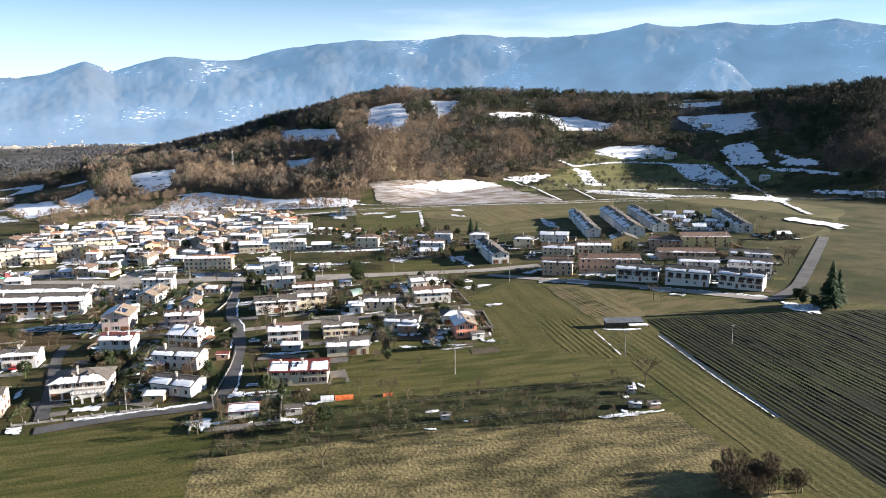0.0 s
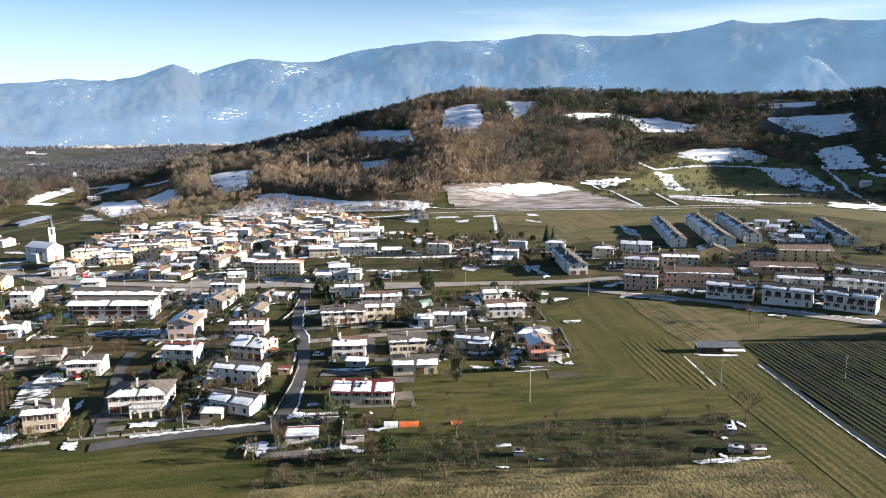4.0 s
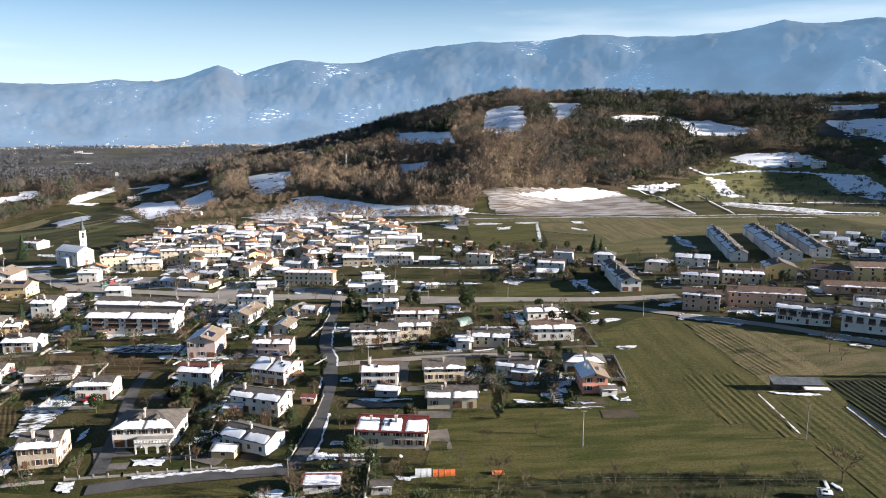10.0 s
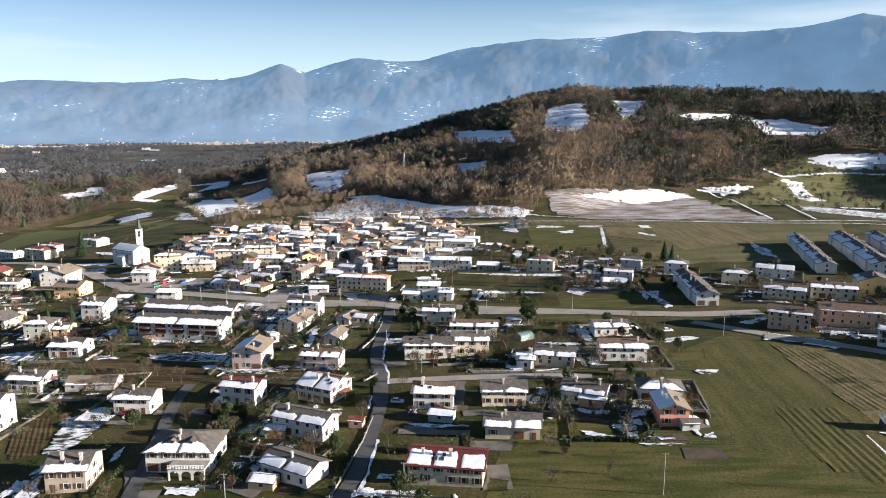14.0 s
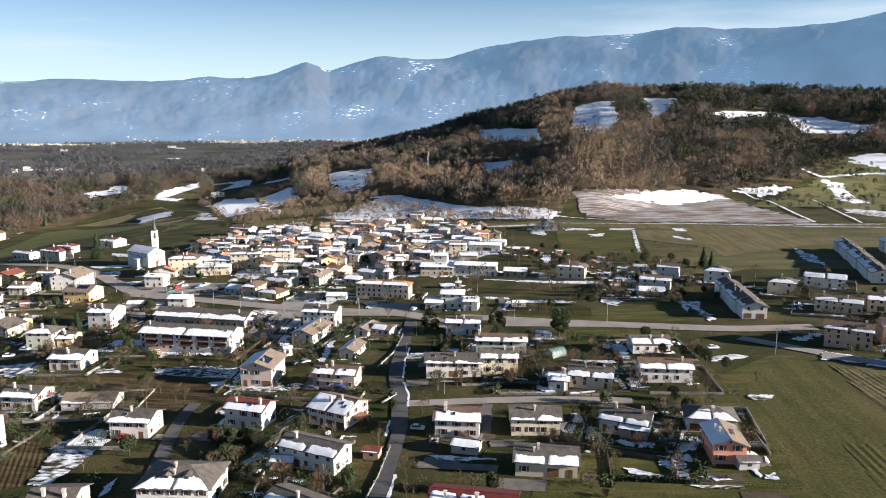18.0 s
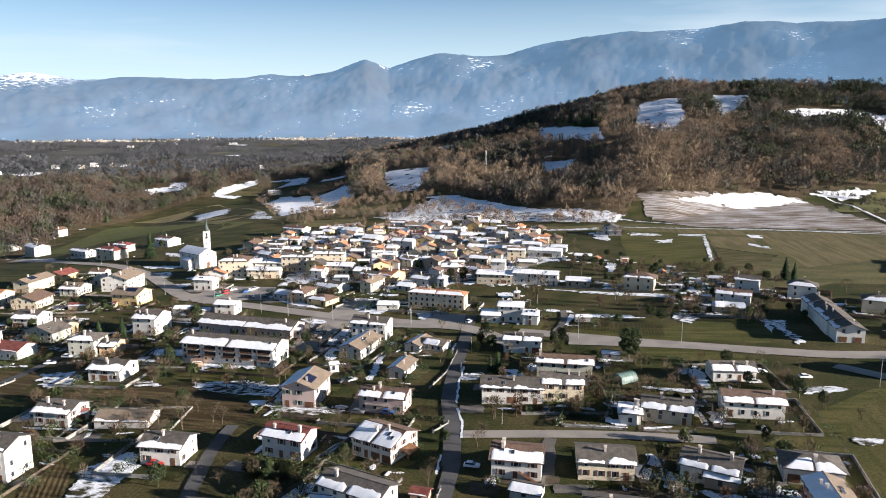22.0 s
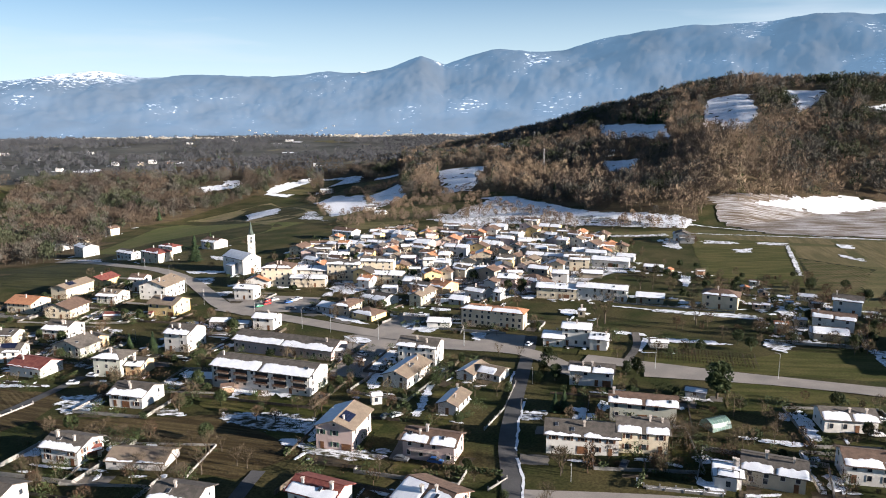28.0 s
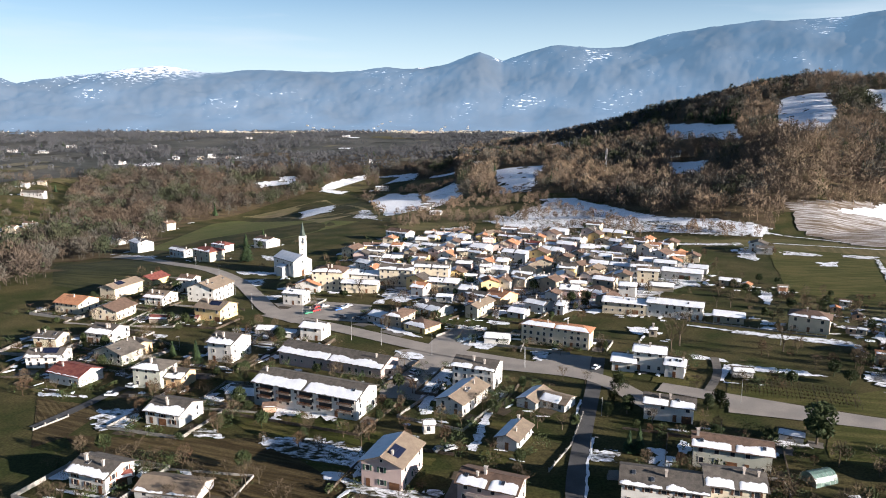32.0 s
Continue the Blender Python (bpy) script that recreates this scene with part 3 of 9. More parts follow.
patch("pitch", MEADOW_GREEN, [(16.4, 630.8), (67.8, 627.1), (58.3, 523.9), (9.4, 533.8)], 0.092, 5.0, 1.2, "green winter meadow", seed=10)
patch("field", PLOUGH, [(66.3, 557.7), (85.8, 553.8), (82.9, 487.9), (63.1, 494.4)], 0.073, 5.0, 1.2, "dark ploughed field in long furrows", seed=11)
patch("field", TAN_FIELD, [(71.3, 623.0), (99.4, 617.6), (94.4, 561.5), (66.2, 561.1)], 0.074, 5.0, 1.2, "pale dry stubble field", seed=12)
patch("field", MEADOW_GREEN, [(-19.5, 376.4), (17.6, 376.1), (39.9, 392.6), (66.2, 394.6), (57.3, 360.3), (20.6, 358.9), (-20.2, 365.7)], 0.076, 5.0, 1.2, "green winter meadow", seed=13)
# the slope turns from the sun; brighter colours make up for it
patch("field", MEADOW_LIT, [(-480.0, 600.0), (-548.0, 774.7), (-555.0, 830.0), (-450.0, 764.0), (-340.5, 722.9), (-350.5, 640.9), (-384.2, 560.8)], 0.077, 5.0, 1.2, "green winter meadow", seed=14)
patch("field", STUBBLE_LIT, [(-565.0, 849.6), (-512.5, 961.6), (-368.2, 804.8), (-382.5, 722.9), (-513.7, 843.8)], 0.078, 5.0, 1.2, "pale dry stubble field", seed=15)
patch("field", ORCHARD, [(-478.2, 508.5), (-439.3, 554.9), (-311.5, 451.2), (-326.6, 415.2), (-375.4, 416.4)], 0.079, 5.0, 1.2, "pale dry stubble field", seed=16)
patch("field", BROWN_SOIL, [(-238.0, 290.9), (-207.1, 292.0), (-202.7, 271.0), (-206.0, 261.7)], 0.080, 5.0, 1.2, "dark ploughed field in long furrows", seed=17)
patch("field", BROWN_SOIL, [(-202.7, 271.0), (-141.0, 289.0), (-107.9, 270.3), (-117.6, 251.6), (-180.6, 257.5)], 0.082, 5.0, 1.2, "dark ploughed field in long furrows", seed=18)
patch("lawn", MEADOW_GREEN, [(-160.2, 294.3), (-148.5, 304.4), (-111.4, 302.4), (-107.6, 291.9), (-112.7, 272.8), (-130.0, 280.6)], 0.113, 5.0, 1.2, "green winter meadow", seed=19)
patch("field", TAN_FIELD, [(101.0, 649.2), (169.1, 638.3), (177.2, 551.3), (108.8, 510.6)], 0.084, 5.0, 1.2, "pale dry stubble field", seed=20)
patch("field", MEADOW_GREEN, [(6.5, 642.1), (71.5, 642.9), (60.4, 498.1), (10.3, 498.8)], 0.085, 5.0, 1.2, "green winter meadow", seed=21)
patch("field", PLOUGH, [(66.3, 579.3), (100.9, 547.6), (81.3, 502.5), (59.4, 504.7)], 0.086, 5.0, 1.2, "dark ploughed field in long furrows", seed=22)
patch("field", TAN_FIELD, [(29.1, 660.6), (97.4, 657.2), (97.7, 628.4), (33.2, 645.2)], 0.088, 5.0, 1.2, "pale dry stubble field", seed=23)
drape("field", SNOW_PLOUGH, [(28.8, 788.8), (104.4, 827.1), (190.2, 841.5), (210.6, 646.1), (64.6, 670.2), (34.4, 718.0)], 0.5, 5.0, 2.0, "ploughed field with snow in its furrows")
patch("field", MEADOW_GREEN, [(6.9, 351.1), (41.3, 346.5), (50.2, 336.8), (49.1, 328.8), (31.1, 330.7), (15.8, 321.5), (6.3, 325.4)], 0.090, 5.0, 1.2, "green winter meadow", seed=25)
patch("asphalt_lot", ASPHALT, [(-133.6, 342.1), (-142.2, 375.4), (-128.5, 381.7), (-119.9, 383.3), (-113.2, 360.1), (-112.6, 328.3), (-127.0, 327.9)], 0.131, 5.0, 1.2, "worn grey asphalt", seed=26)
patch("asphalt_lot", ASPHALT, [(-234.1, 425.7), (-224.3, 437.1), (-183.7, 436.5), (-171.3, 407.0), (-195.9, 406.0), (-217.9, 409.7)], 0.132, 5.0, 1.2, "worn grey asphalt", seed=27)
patch("asphalt_lot", ASPHALT, [(-132.9, 380.9), (-133.2, 396.9), (-128.0, 413.1), (-116.7, 412.8), (-115.6, 384.1), (-118.3, 372.6)], 0.134, 5.0, 1.2, "worn grey asphalt", seed=28)
patch("yard", GRAVEL, [(-84.3, 272.2), (-85.2, 286.0), (-78.7, 284.3), (-78.0, 272.6)], 0.135, 5.0, 1.2, "pale gravel", seed=29)
patch("yard", GRAVEL, [(-22.6, 261.6), (-19.2, 261.9), (-17.1, 235.6), (-20.7, 234.7)], 0.136, 5.0, 1.2, "pale gravel", seed=30)
patch("yard", GRAVEL, [(-103.4, 193.2), (-97.3, 195.6), (-89.3, 188.2), (-87.6, 179.3), (-95.7, 178.6)], 0.137, 5.0, 1.2, "pale gravel", seed=31)
patch("yard", GRAVEL, [(-9.1, 199.9), (-3.9, 201.1), (-2.6, 187.4), (-9.5, 187.2)], 0.138, 5.0, 1.2, "pale gravel", seed=32)
patch("lot", ASPHALT, [(-82.4, 390.3), (-68.2, 389.3), (-62.0, 383.3), (-59.9, 364.2), (-87.3, 375.0)], 0.145, 5.0, 1.2, "worn grey asphalt", seed=33)
strip("road", ASPHALT_DARK_SHADED, [(-92.6, 169.1), (-72.7, 174.7), (-56.8, 176.2), (-43.8, 177.6)], 5.5, 0.266, "dark grey asphalt street, shade included in its colour")
strip("road", ASPHALT_DARK_SHADED, [(-43.8, 177.6), (-41.5, 190.6), (-43.6, 233.1), (-44.4, 243.0)], 4.2, 0.270, "dark grey asphalt street, shade included in its colour")
strip("road", ASPHALT_DARK_SHADED, [(-44.6, 241.1), (-49.1, 267.2), (-54.9, 285.7), (-58.8, 323.0), (-62.1, 362.6), (-65.0, 388.8)], 5.0, 0.274, "dark grey asphalt street, shade included in its colour")
strip("road", ASPHALT, [(-45.4, 260.6), (-18.7, 264.9), (0.4, 266.9), (24.0, 266.8)], 5, 0.278, "worn grey asphalt")
strip("road", ASPHALT, [(54.3, 348.8), (35.0, 352.1), (12.1, 354.7), (-19.7, 360.7), (-40.8, 364.6)], 8.5, 0.282, "worn grey asphalt")
strip("road", ASPHALT, [(-40.0, 345.7), (-62.8, 369.9), (-98.3, 368.9)], 8.5, 0.286, "worn grey asphalt")
strip("road", ASPHALT, [(-68.4, 368.8), (-97.0, 374.2), (-127.5, 378.9), (-176.1, 394.3), (-225.1, 407.4)], 9, 0.290, "worn grey asphalt")
strip("road", ASPHALT, [(-202.6, 400.1), (-226.4, 410.8), (-248.3, 432.3), (-276.7, 458.9), (-301.7, 476.4), (-328.7, 492.0), (-367.9, 505.4), (-454.9, 556.4), (-527.1, 582.1)], 9, 0.294, "worn grey asphalt")
strip("road", ASPHALT, [(-19.3, 353.0), (22.7, 353.2), (75.4, 346.8), (106.4, 351.0)], 8.5, 0.298, "worn grey asphalt")
strip("road", ASPHALT, [(73.0, 334.8), (96.9, 316.8)], 6, 0.302, "worn grey asphalt")
strip("road", ASPHALT, [(96.5, 315.3), (128.9, 295.9), (154.5, 270.4), (182.4, 245.9)], 6, 0.306, "worn grey asphalt")
strip("road", ASPHALT_DARK_SHADED, [(182.4, 245.9), (205.2, 262.7), (247.3, 313.2), (307.7, 388.2)], 6, 0.310, "dark grey asphalt street, shade included in its colour")
strip("lane", ASPHALT_DARK_SHADED, [(-217.6, 272.3), (-216.4, 291.5), (-217.6, 307.9)], 4, 0.314, "dark grey asphalt street, shade included in its colour")
strip("lane", ASPHALT_DARK_SHADED, [(-93.9, 177.3), (-100.1, 201.5), (-113.3, 243.5), (-114.5, 256.9)], 4, 0.318, "dark grey asphalt street, shade included in its colour")
strip("lane", GRAVEL, [(-35.6, 219.8), (-14.8, 219.1)], 3.5, 0.322, "pale gravel")
strip("path", SNOW, [(-74.2, 739.6), (25.7, 701.1), (102.7, 660.1), (202.9, 629.5), (300.8, 614.0)], 2.2, 0.326, "white snow along a path")
strip("path", SNOW, [(3.5, 669.3), (205.8, 640.7), (378.5, 634.0)], 2.2, 0.330, "white snow along a path")
strip("path", SNOW, [(378.5, 634.0), (517.3, 592.7)], 2, 0.334, "white snow along a path")
strip("path", SNOW, [(-35.7, 443.0), (-10.7, 438.0), (17.6, 436.4)], 2, 0.338, "white snow along a path")
strip("ditch", SNOW_PATCHY, [(113.1, 209.0), (111.7, 162.5), (112.0, 131.3)], 0.5, 0.342, "broken snow along a ditch")
strip("ditch", WATER, [(114.3, 210.2), (112.7, 163.3), (112.9, 131.9)], 0.8, 0.346, "narrow strip of dark water")
strip("lane", GRAVEL, [(-25.5, 365.1), (-21.5, 384.3), (-24.0, 401.2)], 3, 0.350, "pale gravel")
strip("ditch", SNOW_PATCHY, [(92.3, 220.9), (91.7, 191.8)], 0.5, 0.354, "broken snow along a ditch")

def furrows(name, material, poly, spacing, depth, turn, label):
    """Ridges and furrows along one direction (turn, degrees from x), cut to a field's outline."""
    ct, st = math.cos(radians(turn)), math.sin(radians(turn))
    us = [p[0] * ct + p[1] * st for p in poly]
    ws = [-p[0] * st + p[1] * ct for p in poly]
    nu, nw = int((max(us) - min(us)) / 5) + 2, int((max(ws) - min(ws)) / (spacing / 2)) + 2
    vs, fs, at = [], [], {}

    def vert(i, j):
        if (i, j) not in at:
            u, w = min(us) + i * 5, min(ws) + j * spacing / 2
            w += 0.12 * spacing * noise.noise((u / 6, w, 2.0))
            x, y = u * ct - w * st, u * st + w * ct
            up = depth * (0.75 + 0.6 * noise.noise((u / 9, w / 2, 7.0))) * (1 if noise.noise((w * 0.7, 3.0, u / 90)) > -0.25 else 0.35) if j % 2 else 0.0
            at[i, j] = len(vs)
            vs.append((x, y, land(x, y) + 0.1 + up))
        return at[i, j]

    for i in range(nu):
        for j in range(nw):
            u, w = min(us) + (i + 0.5) * 5, min(ws) + (j + 0.5) * spacing / 2
            if inside(u * ct - w * st, u * st + w * ct, poly):
                fs.append((vert(i, j), vert(i + 1, j), vert(i + 1, j + 1), vert(i, j + 1)))
    return tagged(new(name, mesh_of(name, vs, fs, material)), label, "ground", kind="structure")


furrows("field_rows", PLOUGH, [(118.3, 229.5), (153, 229), (214, 218), (219, 177), (114, 70), (115.2, 88), (114.2, 132), (116.5, 211)], 1.9, 0.2, 91, "dark green and brown furrows of a ploughed field")
furrows("field_rows", STRIPED_GREEN, [(97.5, 215), (110.5, 220), (111, 211), (110, 134), (111, 90), (100, 90), (94, 121), (93.2, 151), (92.8, 182)], 2.6, 0.07, 92, "faint drill rows in a green field")
furrows("field_rows", STRIPED_GREEN, [(74.7, 241.8), (93.0, 241.8), (91.5, 205), (90.0, 190), (74.0, 203)], 2.2, 0.13, 92, "narrow dark drill rows in a green field")
furrows("field_rows", PLOUGH_LIGHT, [(95.1, 304), (109, 291), (111.7, 245), (104.7, 239), (98, 240), (95, 277)], 2.0, 0.13, 97, "rough brown rows of an old field")
furrows("field_rows", BROWN_SOIL, [(-200, 270.5), (-142, 286.5), (-111, 270), (-119, 254), (-179, 260)], 1.5, 0.16, 177, "brown dug rows of a vegetable field")
furrows("field_rows", BROWN_SOIL, [(-235.5, 289), (-221, 291), (-219, 280), (-222, 277)], 1.6, 0.14, 150, "brown furrows of a small ploughed field")
furrows("field_rows", PLOUGH_LIGHT, [(78.5, 486), (62, 494), (67, 575), (99, 547)], 2.2, 0.18, 100, "brown furrows of a dug field")

furrows("field_rows", BROWN_SOIL, [(-157, 224), (-153.6, 229.7), (-143.5, 224.5), (-137.5, 213.8), (-133, 201.6), (-140, 199)], 1.4, 0.14, 120, "brown and green vegetable rows")

# snow left lying on the plain
patch("snow_patch", SNOW_PATCHY, [(-141.2, 225.8), (-131.1, 233.5), (-126.5, 227.5), (-125.6, 212.0), (-126.6, 202.3), (-131.7, 201.7), (-134.8, 211.2)], 0.28, 1.4, 1.6, "melting snow lying on grass", 0.12, 1)
patch("snow_patch", SNOW_BROKEN, [(-88.0, 185.3), (-79.7, 186.1), (-78.9, 181.2), (-86.4, 182.1)], 0.28, 1.5, 2.3, "melting snow lying on grass", 0.12, 2)
patch("snow_patch", SNOW_BROKEN, [(-102.3, 173.1), (-98.0, 173.3), (-96.0, 168.4), (-99.5, 169.0)], 0.28, 1.5, 2.3, "melting snow lying on grass", 0.12, 3)
patch("snow_patch", SNOW_PATCHY, [(-84.8, 175.3), (-72.4, 177.4), (-60.7, 178.9), (-60.4, 177.7), (-71.8, 175.8), (-83.0, 173.9)], 0.28, 1.5, 2.2, "melting snow lying on grass", 0.12, 4)
patch("snow_patch", SNOW_BROKEN, [(-111.7, 202.3), (-110.8, 206.9), (-109.0, 200.7), (-110.3, 197.1)], 0.28, 1.6, 2.4, "melting snow lying on grass", 0.12, 5)
patch("snow_patch", SNOW_BROKEN, [(-129.5, 186.8), (-122.2, 186.3), (-118.1, 178.7), (-121.8, 176.5)], 0.28, 1.6, 2.4, "melting snow lying on grass", 0.12, 6)
patch("snow_patch", SNOW_BROKEN, [(-40.7, 186.3), (-22.6, 185.8), (-25.5, 181.7), (-40.4, 183.0)], 0.28, 1.5, 2.2, "melting snow lying on grass", 0.12, 7)
patch("snow_patch", SNOW_PATCHY, [(-50.9, 165.7), (-43.0, 167.4), (-43.0, 158.8), (-45.7, 161.3), (-50.3, 163.3)], 0.28, 1.4, 2.2, "melting snow lying on grass", 0.12, 8)
patch("snow_patch", SNOW_BROKEN, [(-33.8, 226.3), (-15.1, 224.5), (-15.7, 223.4), (-29.9, 222.6)], 0.28, 1.6, 2.4, "melting snow lying on grass", 0.12, 9)
patch("snow_patch", SNOW_BROKEN, [(-39.4, 196.1), (-39.8, 209.1), (-39.2, 205.1), (-39.1, 192.1)], 0.28, 1.5, 2.3, "melting snow lying on grass", 0.12, 10)
patch("snow_patch", SNOW_BROKEN, [(-36.6, 194.2), (-30.0, 193.7), (-30.3, 191.8), (-36.2, 191.6)], 0.28, 1.5, 2.3, "melting snow lying on grass", 0.12, 11)
patch("snow_patch", SNOW_PATCHY, [(-37.3, 160.1), (-28.9, 160.5), (-22.7, 159.3), (-29.6, 158.7)], 0.28, 1.4, 2.1, "melting snow lying on grass", 0.12, 12)
patch("snow_patch", SNOW_BROKEN, [(-24.4, 164.5), (-23.1, 166.0), (-22.7, 161.3), (-24.5, 161.2)], 0.28, 1.4, 2.1, "melting snow lying on grass", 0.12, 13)
patch("snow_patch", SNOW_BROKEN, [(-60.7, 178.9), (-46.8, 181.1), (-45.9, 179.9), (-60.1, 177.1)], 0.28, 1.5, 2.2, "melting snow lying on grass", 0.12, 14)
patch("snow_patch", SNOW_BROKEN, [(7.6, 246.3), (13.1, 241.4), (11.9, 233.2), (8.6, 235.5)], 0.28, 1.6, 2.4, "melting snow lying on grass", 0.12, 15)
patch("snow_patch", SNOW_PATCHY, [(25.1, 231.7), (32.2, 227.6), (31.8, 215.1), (26.3, 223.8)], 0.28, 1.6, 2.4, "melting snow lying on grass", 0.12, 16)
patch("snow_patch", SNOW_BROKEN, [(27.5, 245.4), (31.8, 245.9), (31.9, 235.6), (27.4, 238.1)], 0.28, 1.6, 2.4, "melting snow lying on grass", 0.12, 17)
patch("snow_patch", SNOW_BROKEN, [(36.4, 219.4), (41.4, 217.5), (37.8, 216.0)], 0.28, 1.6, 2.4, "melting snow lying on grass", 0.12, 18)
patch("snow_patch", SNOW_PATCHY, [(58.4, 273.4), (62, 274.2), (66.6, 273.2), (67.0, 270.5), (63.5, 269.0), (60.0, 270.0)], 0.28, 1.4, 1.4, "melting snow lying on grass", 0.12, 19)
patch("snow_patch", SNOW_PATCHY, [(54.9, 311.2), (69.3, 313.8), (69.8, 311.6), (55.2, 307.7)], 0.28, 1.9, 2.7, "melting snow lying on grass", 0.12, 20)
patch("snow_patch", SNOW_BROKEN, [(33.5, 241.8), (38.5, 241.0), (37.0, 236.2), (33.6, 237.5)], 0.28, 1.6, 2.4, "melting snow lying on grass", 0.12, 21)
patch("snow_patch", SNOW_BROKEN, [(15.4, 238.0), (26.4, 236.5), (25.3, 233.7), (18.3, 234.3)], 0.28, 1.6, 2.4, "melting snow lying on grass", 0.12, 22)
patch("snow_patch", SNOW_BROKEN, [(49.9, 220.5), (52.9, 222.1), (52.4, 218.5), (49.7, 218.0)], 0.28, 1.6, 2.4, "melting snow lying on grass", 0.12, 23)
patch("snow_patch", SNOW_PATCHY, [(29.7, 214.0), (43.5, 214.7), (43.2, 213.5), (32.8, 212.9)], 0.28, 1.6, 2.3, "melting snow lying on grass", 0.12, 24)
patch("snow_patch", SNOW_PATCHY, [(-147.1, 288.7), (-129.8, 293.5), (-113.7, 290.5), (-109.8, 274.8), (-112.5, 262.0), (-116.5, 265.0), (-124.5, 278.5), (-142.9, 283.5)], 0.28, 1.4, 1.8, "melting snow lying on grass", 0.12, 25)
patch("snow_patch", SNOW_PATCHY, [(-210.4, 289.2), (-198.2, 294.9), (-189.3, 283.7), (-197.4, 277.3)], 0.28, 1.7, 2.5, "melting snow lying on grass", 0.12, 26)
patch("snow_patch", SNOW_BROKEN, [(-156.9, 310.1), (-132.7, 310.4), (-130.5, 306.2), (-151.8, 304.5)], 0.28, 1.7, 2.5, "melting snow lying on grass", 0.12, 27)
patch("snow_patch", SNOW_PATCHY, [(-171.8, 287.5), (-162.9, 288.3), (-156.4, 284.6), (-166.7, 283.4)], 0.28, 1.6, 2.4, "melting snow lying on grass", 0.12, 28)
patch("snow_patch", SNOW_BROKEN, [(-180.4, 306.5), (-175.8, 308.7), (-174.3, 305.2), (-177.2, 303.7)], 0.28, 1.7, 2.5, "melting snow lying on grass", 0.12, 29)
patch("snow_patch", SNOW_BROKEN, [(-178.7, 246.5), (-154.9, 247.8), (-153.4, 247.0), (-176.5, 245.2)], 0.28, 1.6, 2.3, "melting snow lying on grass", 0.12, 30)
patch("snow_patch", SNOW_BROKEN, [(-242.4, 294.8), (-222.9, 298.1), (-221.7, 296.8), (-239.8, 292.5)], 0.28, 1.8, 2.6, "melting snow lying on grass", 0.12, 31)
patch("snow_patch", SNOW_PATCHY, [(-113.2, 273.7), (-106.3, 273.9), (-93.9, 273.5), (-85.3, 276.3), (-84.1, 271.1), (-92.4, 268.5), (-107.6, 268.8)], 0.28, 1.5, 2.3, "melting snow lying on grass", 0.12, 32)
patch("snow_patch", SNOW_BROKEN, [(-90.0, 325.3), (-87.8, 327.0), (-84.4, 300.3), (-87.1, 299.7)], 0.28, 1.6, 2.4, "melting snow lying on grass", 0.12, 33)
patch("snow_patch", SNOW_BROKEN, [(-112.9, 341.7), (-114.6, 362.9), (-108.8, 326.4), (-111.8, 323.2)], 0.28, 1.7, 2.5, "melting snow lying on grass", 0.12, 34)
patch("snow_patch", SNOW_PATCHY, [(-54.3, 310.8), (-47.6, 312.2), (-47.3, 305.5), (-53.5, 304.1)], 0.28, 1.5, 2.3, "melting snow lying on grass", 0.12, 36)
patch("snow_patch", SNOW_BROKEN, [(-19.8, 276.7), (-18.1, 273.1), (-19.0, 270.3), (-19.6, 271.5)], 0.28, 1.4, 2.2, "melting snow lying on grass", 0.12, 38)
patch("snow_patch", SNOW_BROKEN, [(-5.8, 279.2), (0.4, 276.1), (0.4, 271.8), (-5.4, 274.8)], 0.28, 1.4, 2.2, "melting snow lying on grass", 0.12, 39)
patch("snow_patch", SNOW_PATCHY, [(-8.9, 333.7), (1.0, 332.1), (1.6, 330.1), (-7.5, 327.5)], 0.28, 1.6, 2.4, "melting snow lying on grass", 0.12, 40)
patch("snow_patch", SNOW_BROKEN, [(6.0, 306.0), (23.7, 304.2), (23.3, 301.7), (6.5, 303.9)], 0.28, 1.5, 2.3, "melting snow lying on grass", 0.12, 41)
patch("snow_patch", SNOW_BROKEN, [(-16.6, 271.1), (0.2, 273.0), (0.1, 271.6), (-16.6, 269.9)], 0.28, 1.4, 2.1, "melting snow lying on grass", 0.12, 42)
patch("snow_patch", SNOW_BROKEN, [(5.2, 272.9), (13.1, 274.2), (12.9, 273.1), (5.1, 271.2)], 0.28, 1.4, 2.2, "melting snow lying on grass", 0.12, 43)
patch("snow_patch", SNOW_PATCHY, [(21.7, 283.0), (23.3, 282.7), (23.2, 276.6), (22.1, 276.3)], 0.28, 1.5, 2.2, "melting snow lying on grass", 0.12, 44)
patch("snow_patch", SNOW_BROKEN, [(27.1, 282.4), (31.0, 278.4), (26.6, 277.3)], 0.28, 1.5, 2.2, "melting snow lying on grass", 0.12, 45)
patch("snow_patch", SNOW_BROKEN, [(24.5, 320.6), (27.1, 320.3), (28.2, 308.4), (25.3, 306.1)], 0.28, 1.6, 2.4, "melting snow lying on grass", 0.12, 46)
patch("snow_patch", SNOW_PATCHY, [(-16.1, 441.1), (27.4, 436.9), (30.7, 421.5), (24.9, 430.9), (-16.0, 435.1)], 0.28, 1.9, 2.8, "melting snow lying on grass", 0.12, 47)
patch("snow_patch", SNOW_PATCHY, [(25.6, 401.3), (42.4, 401.6), (61.6, 398.1), (62.6, 381.4), (60.6, 373.8), (60.1, 395.1), (41.6, 397.1), (32.4, 398.2)], 0.28, 1.8, 2.7, "melting snow lying on grass", 0.12, 48)
patch("snow_patch", SNOW_BROKEN, [(36.6, 448.1), (46.9, 458.0), (42.7, 437.8), (36.3, 436.6)], 0.28, 2.0, 2.8, "melting snow lying on grass", 0.12, 49)
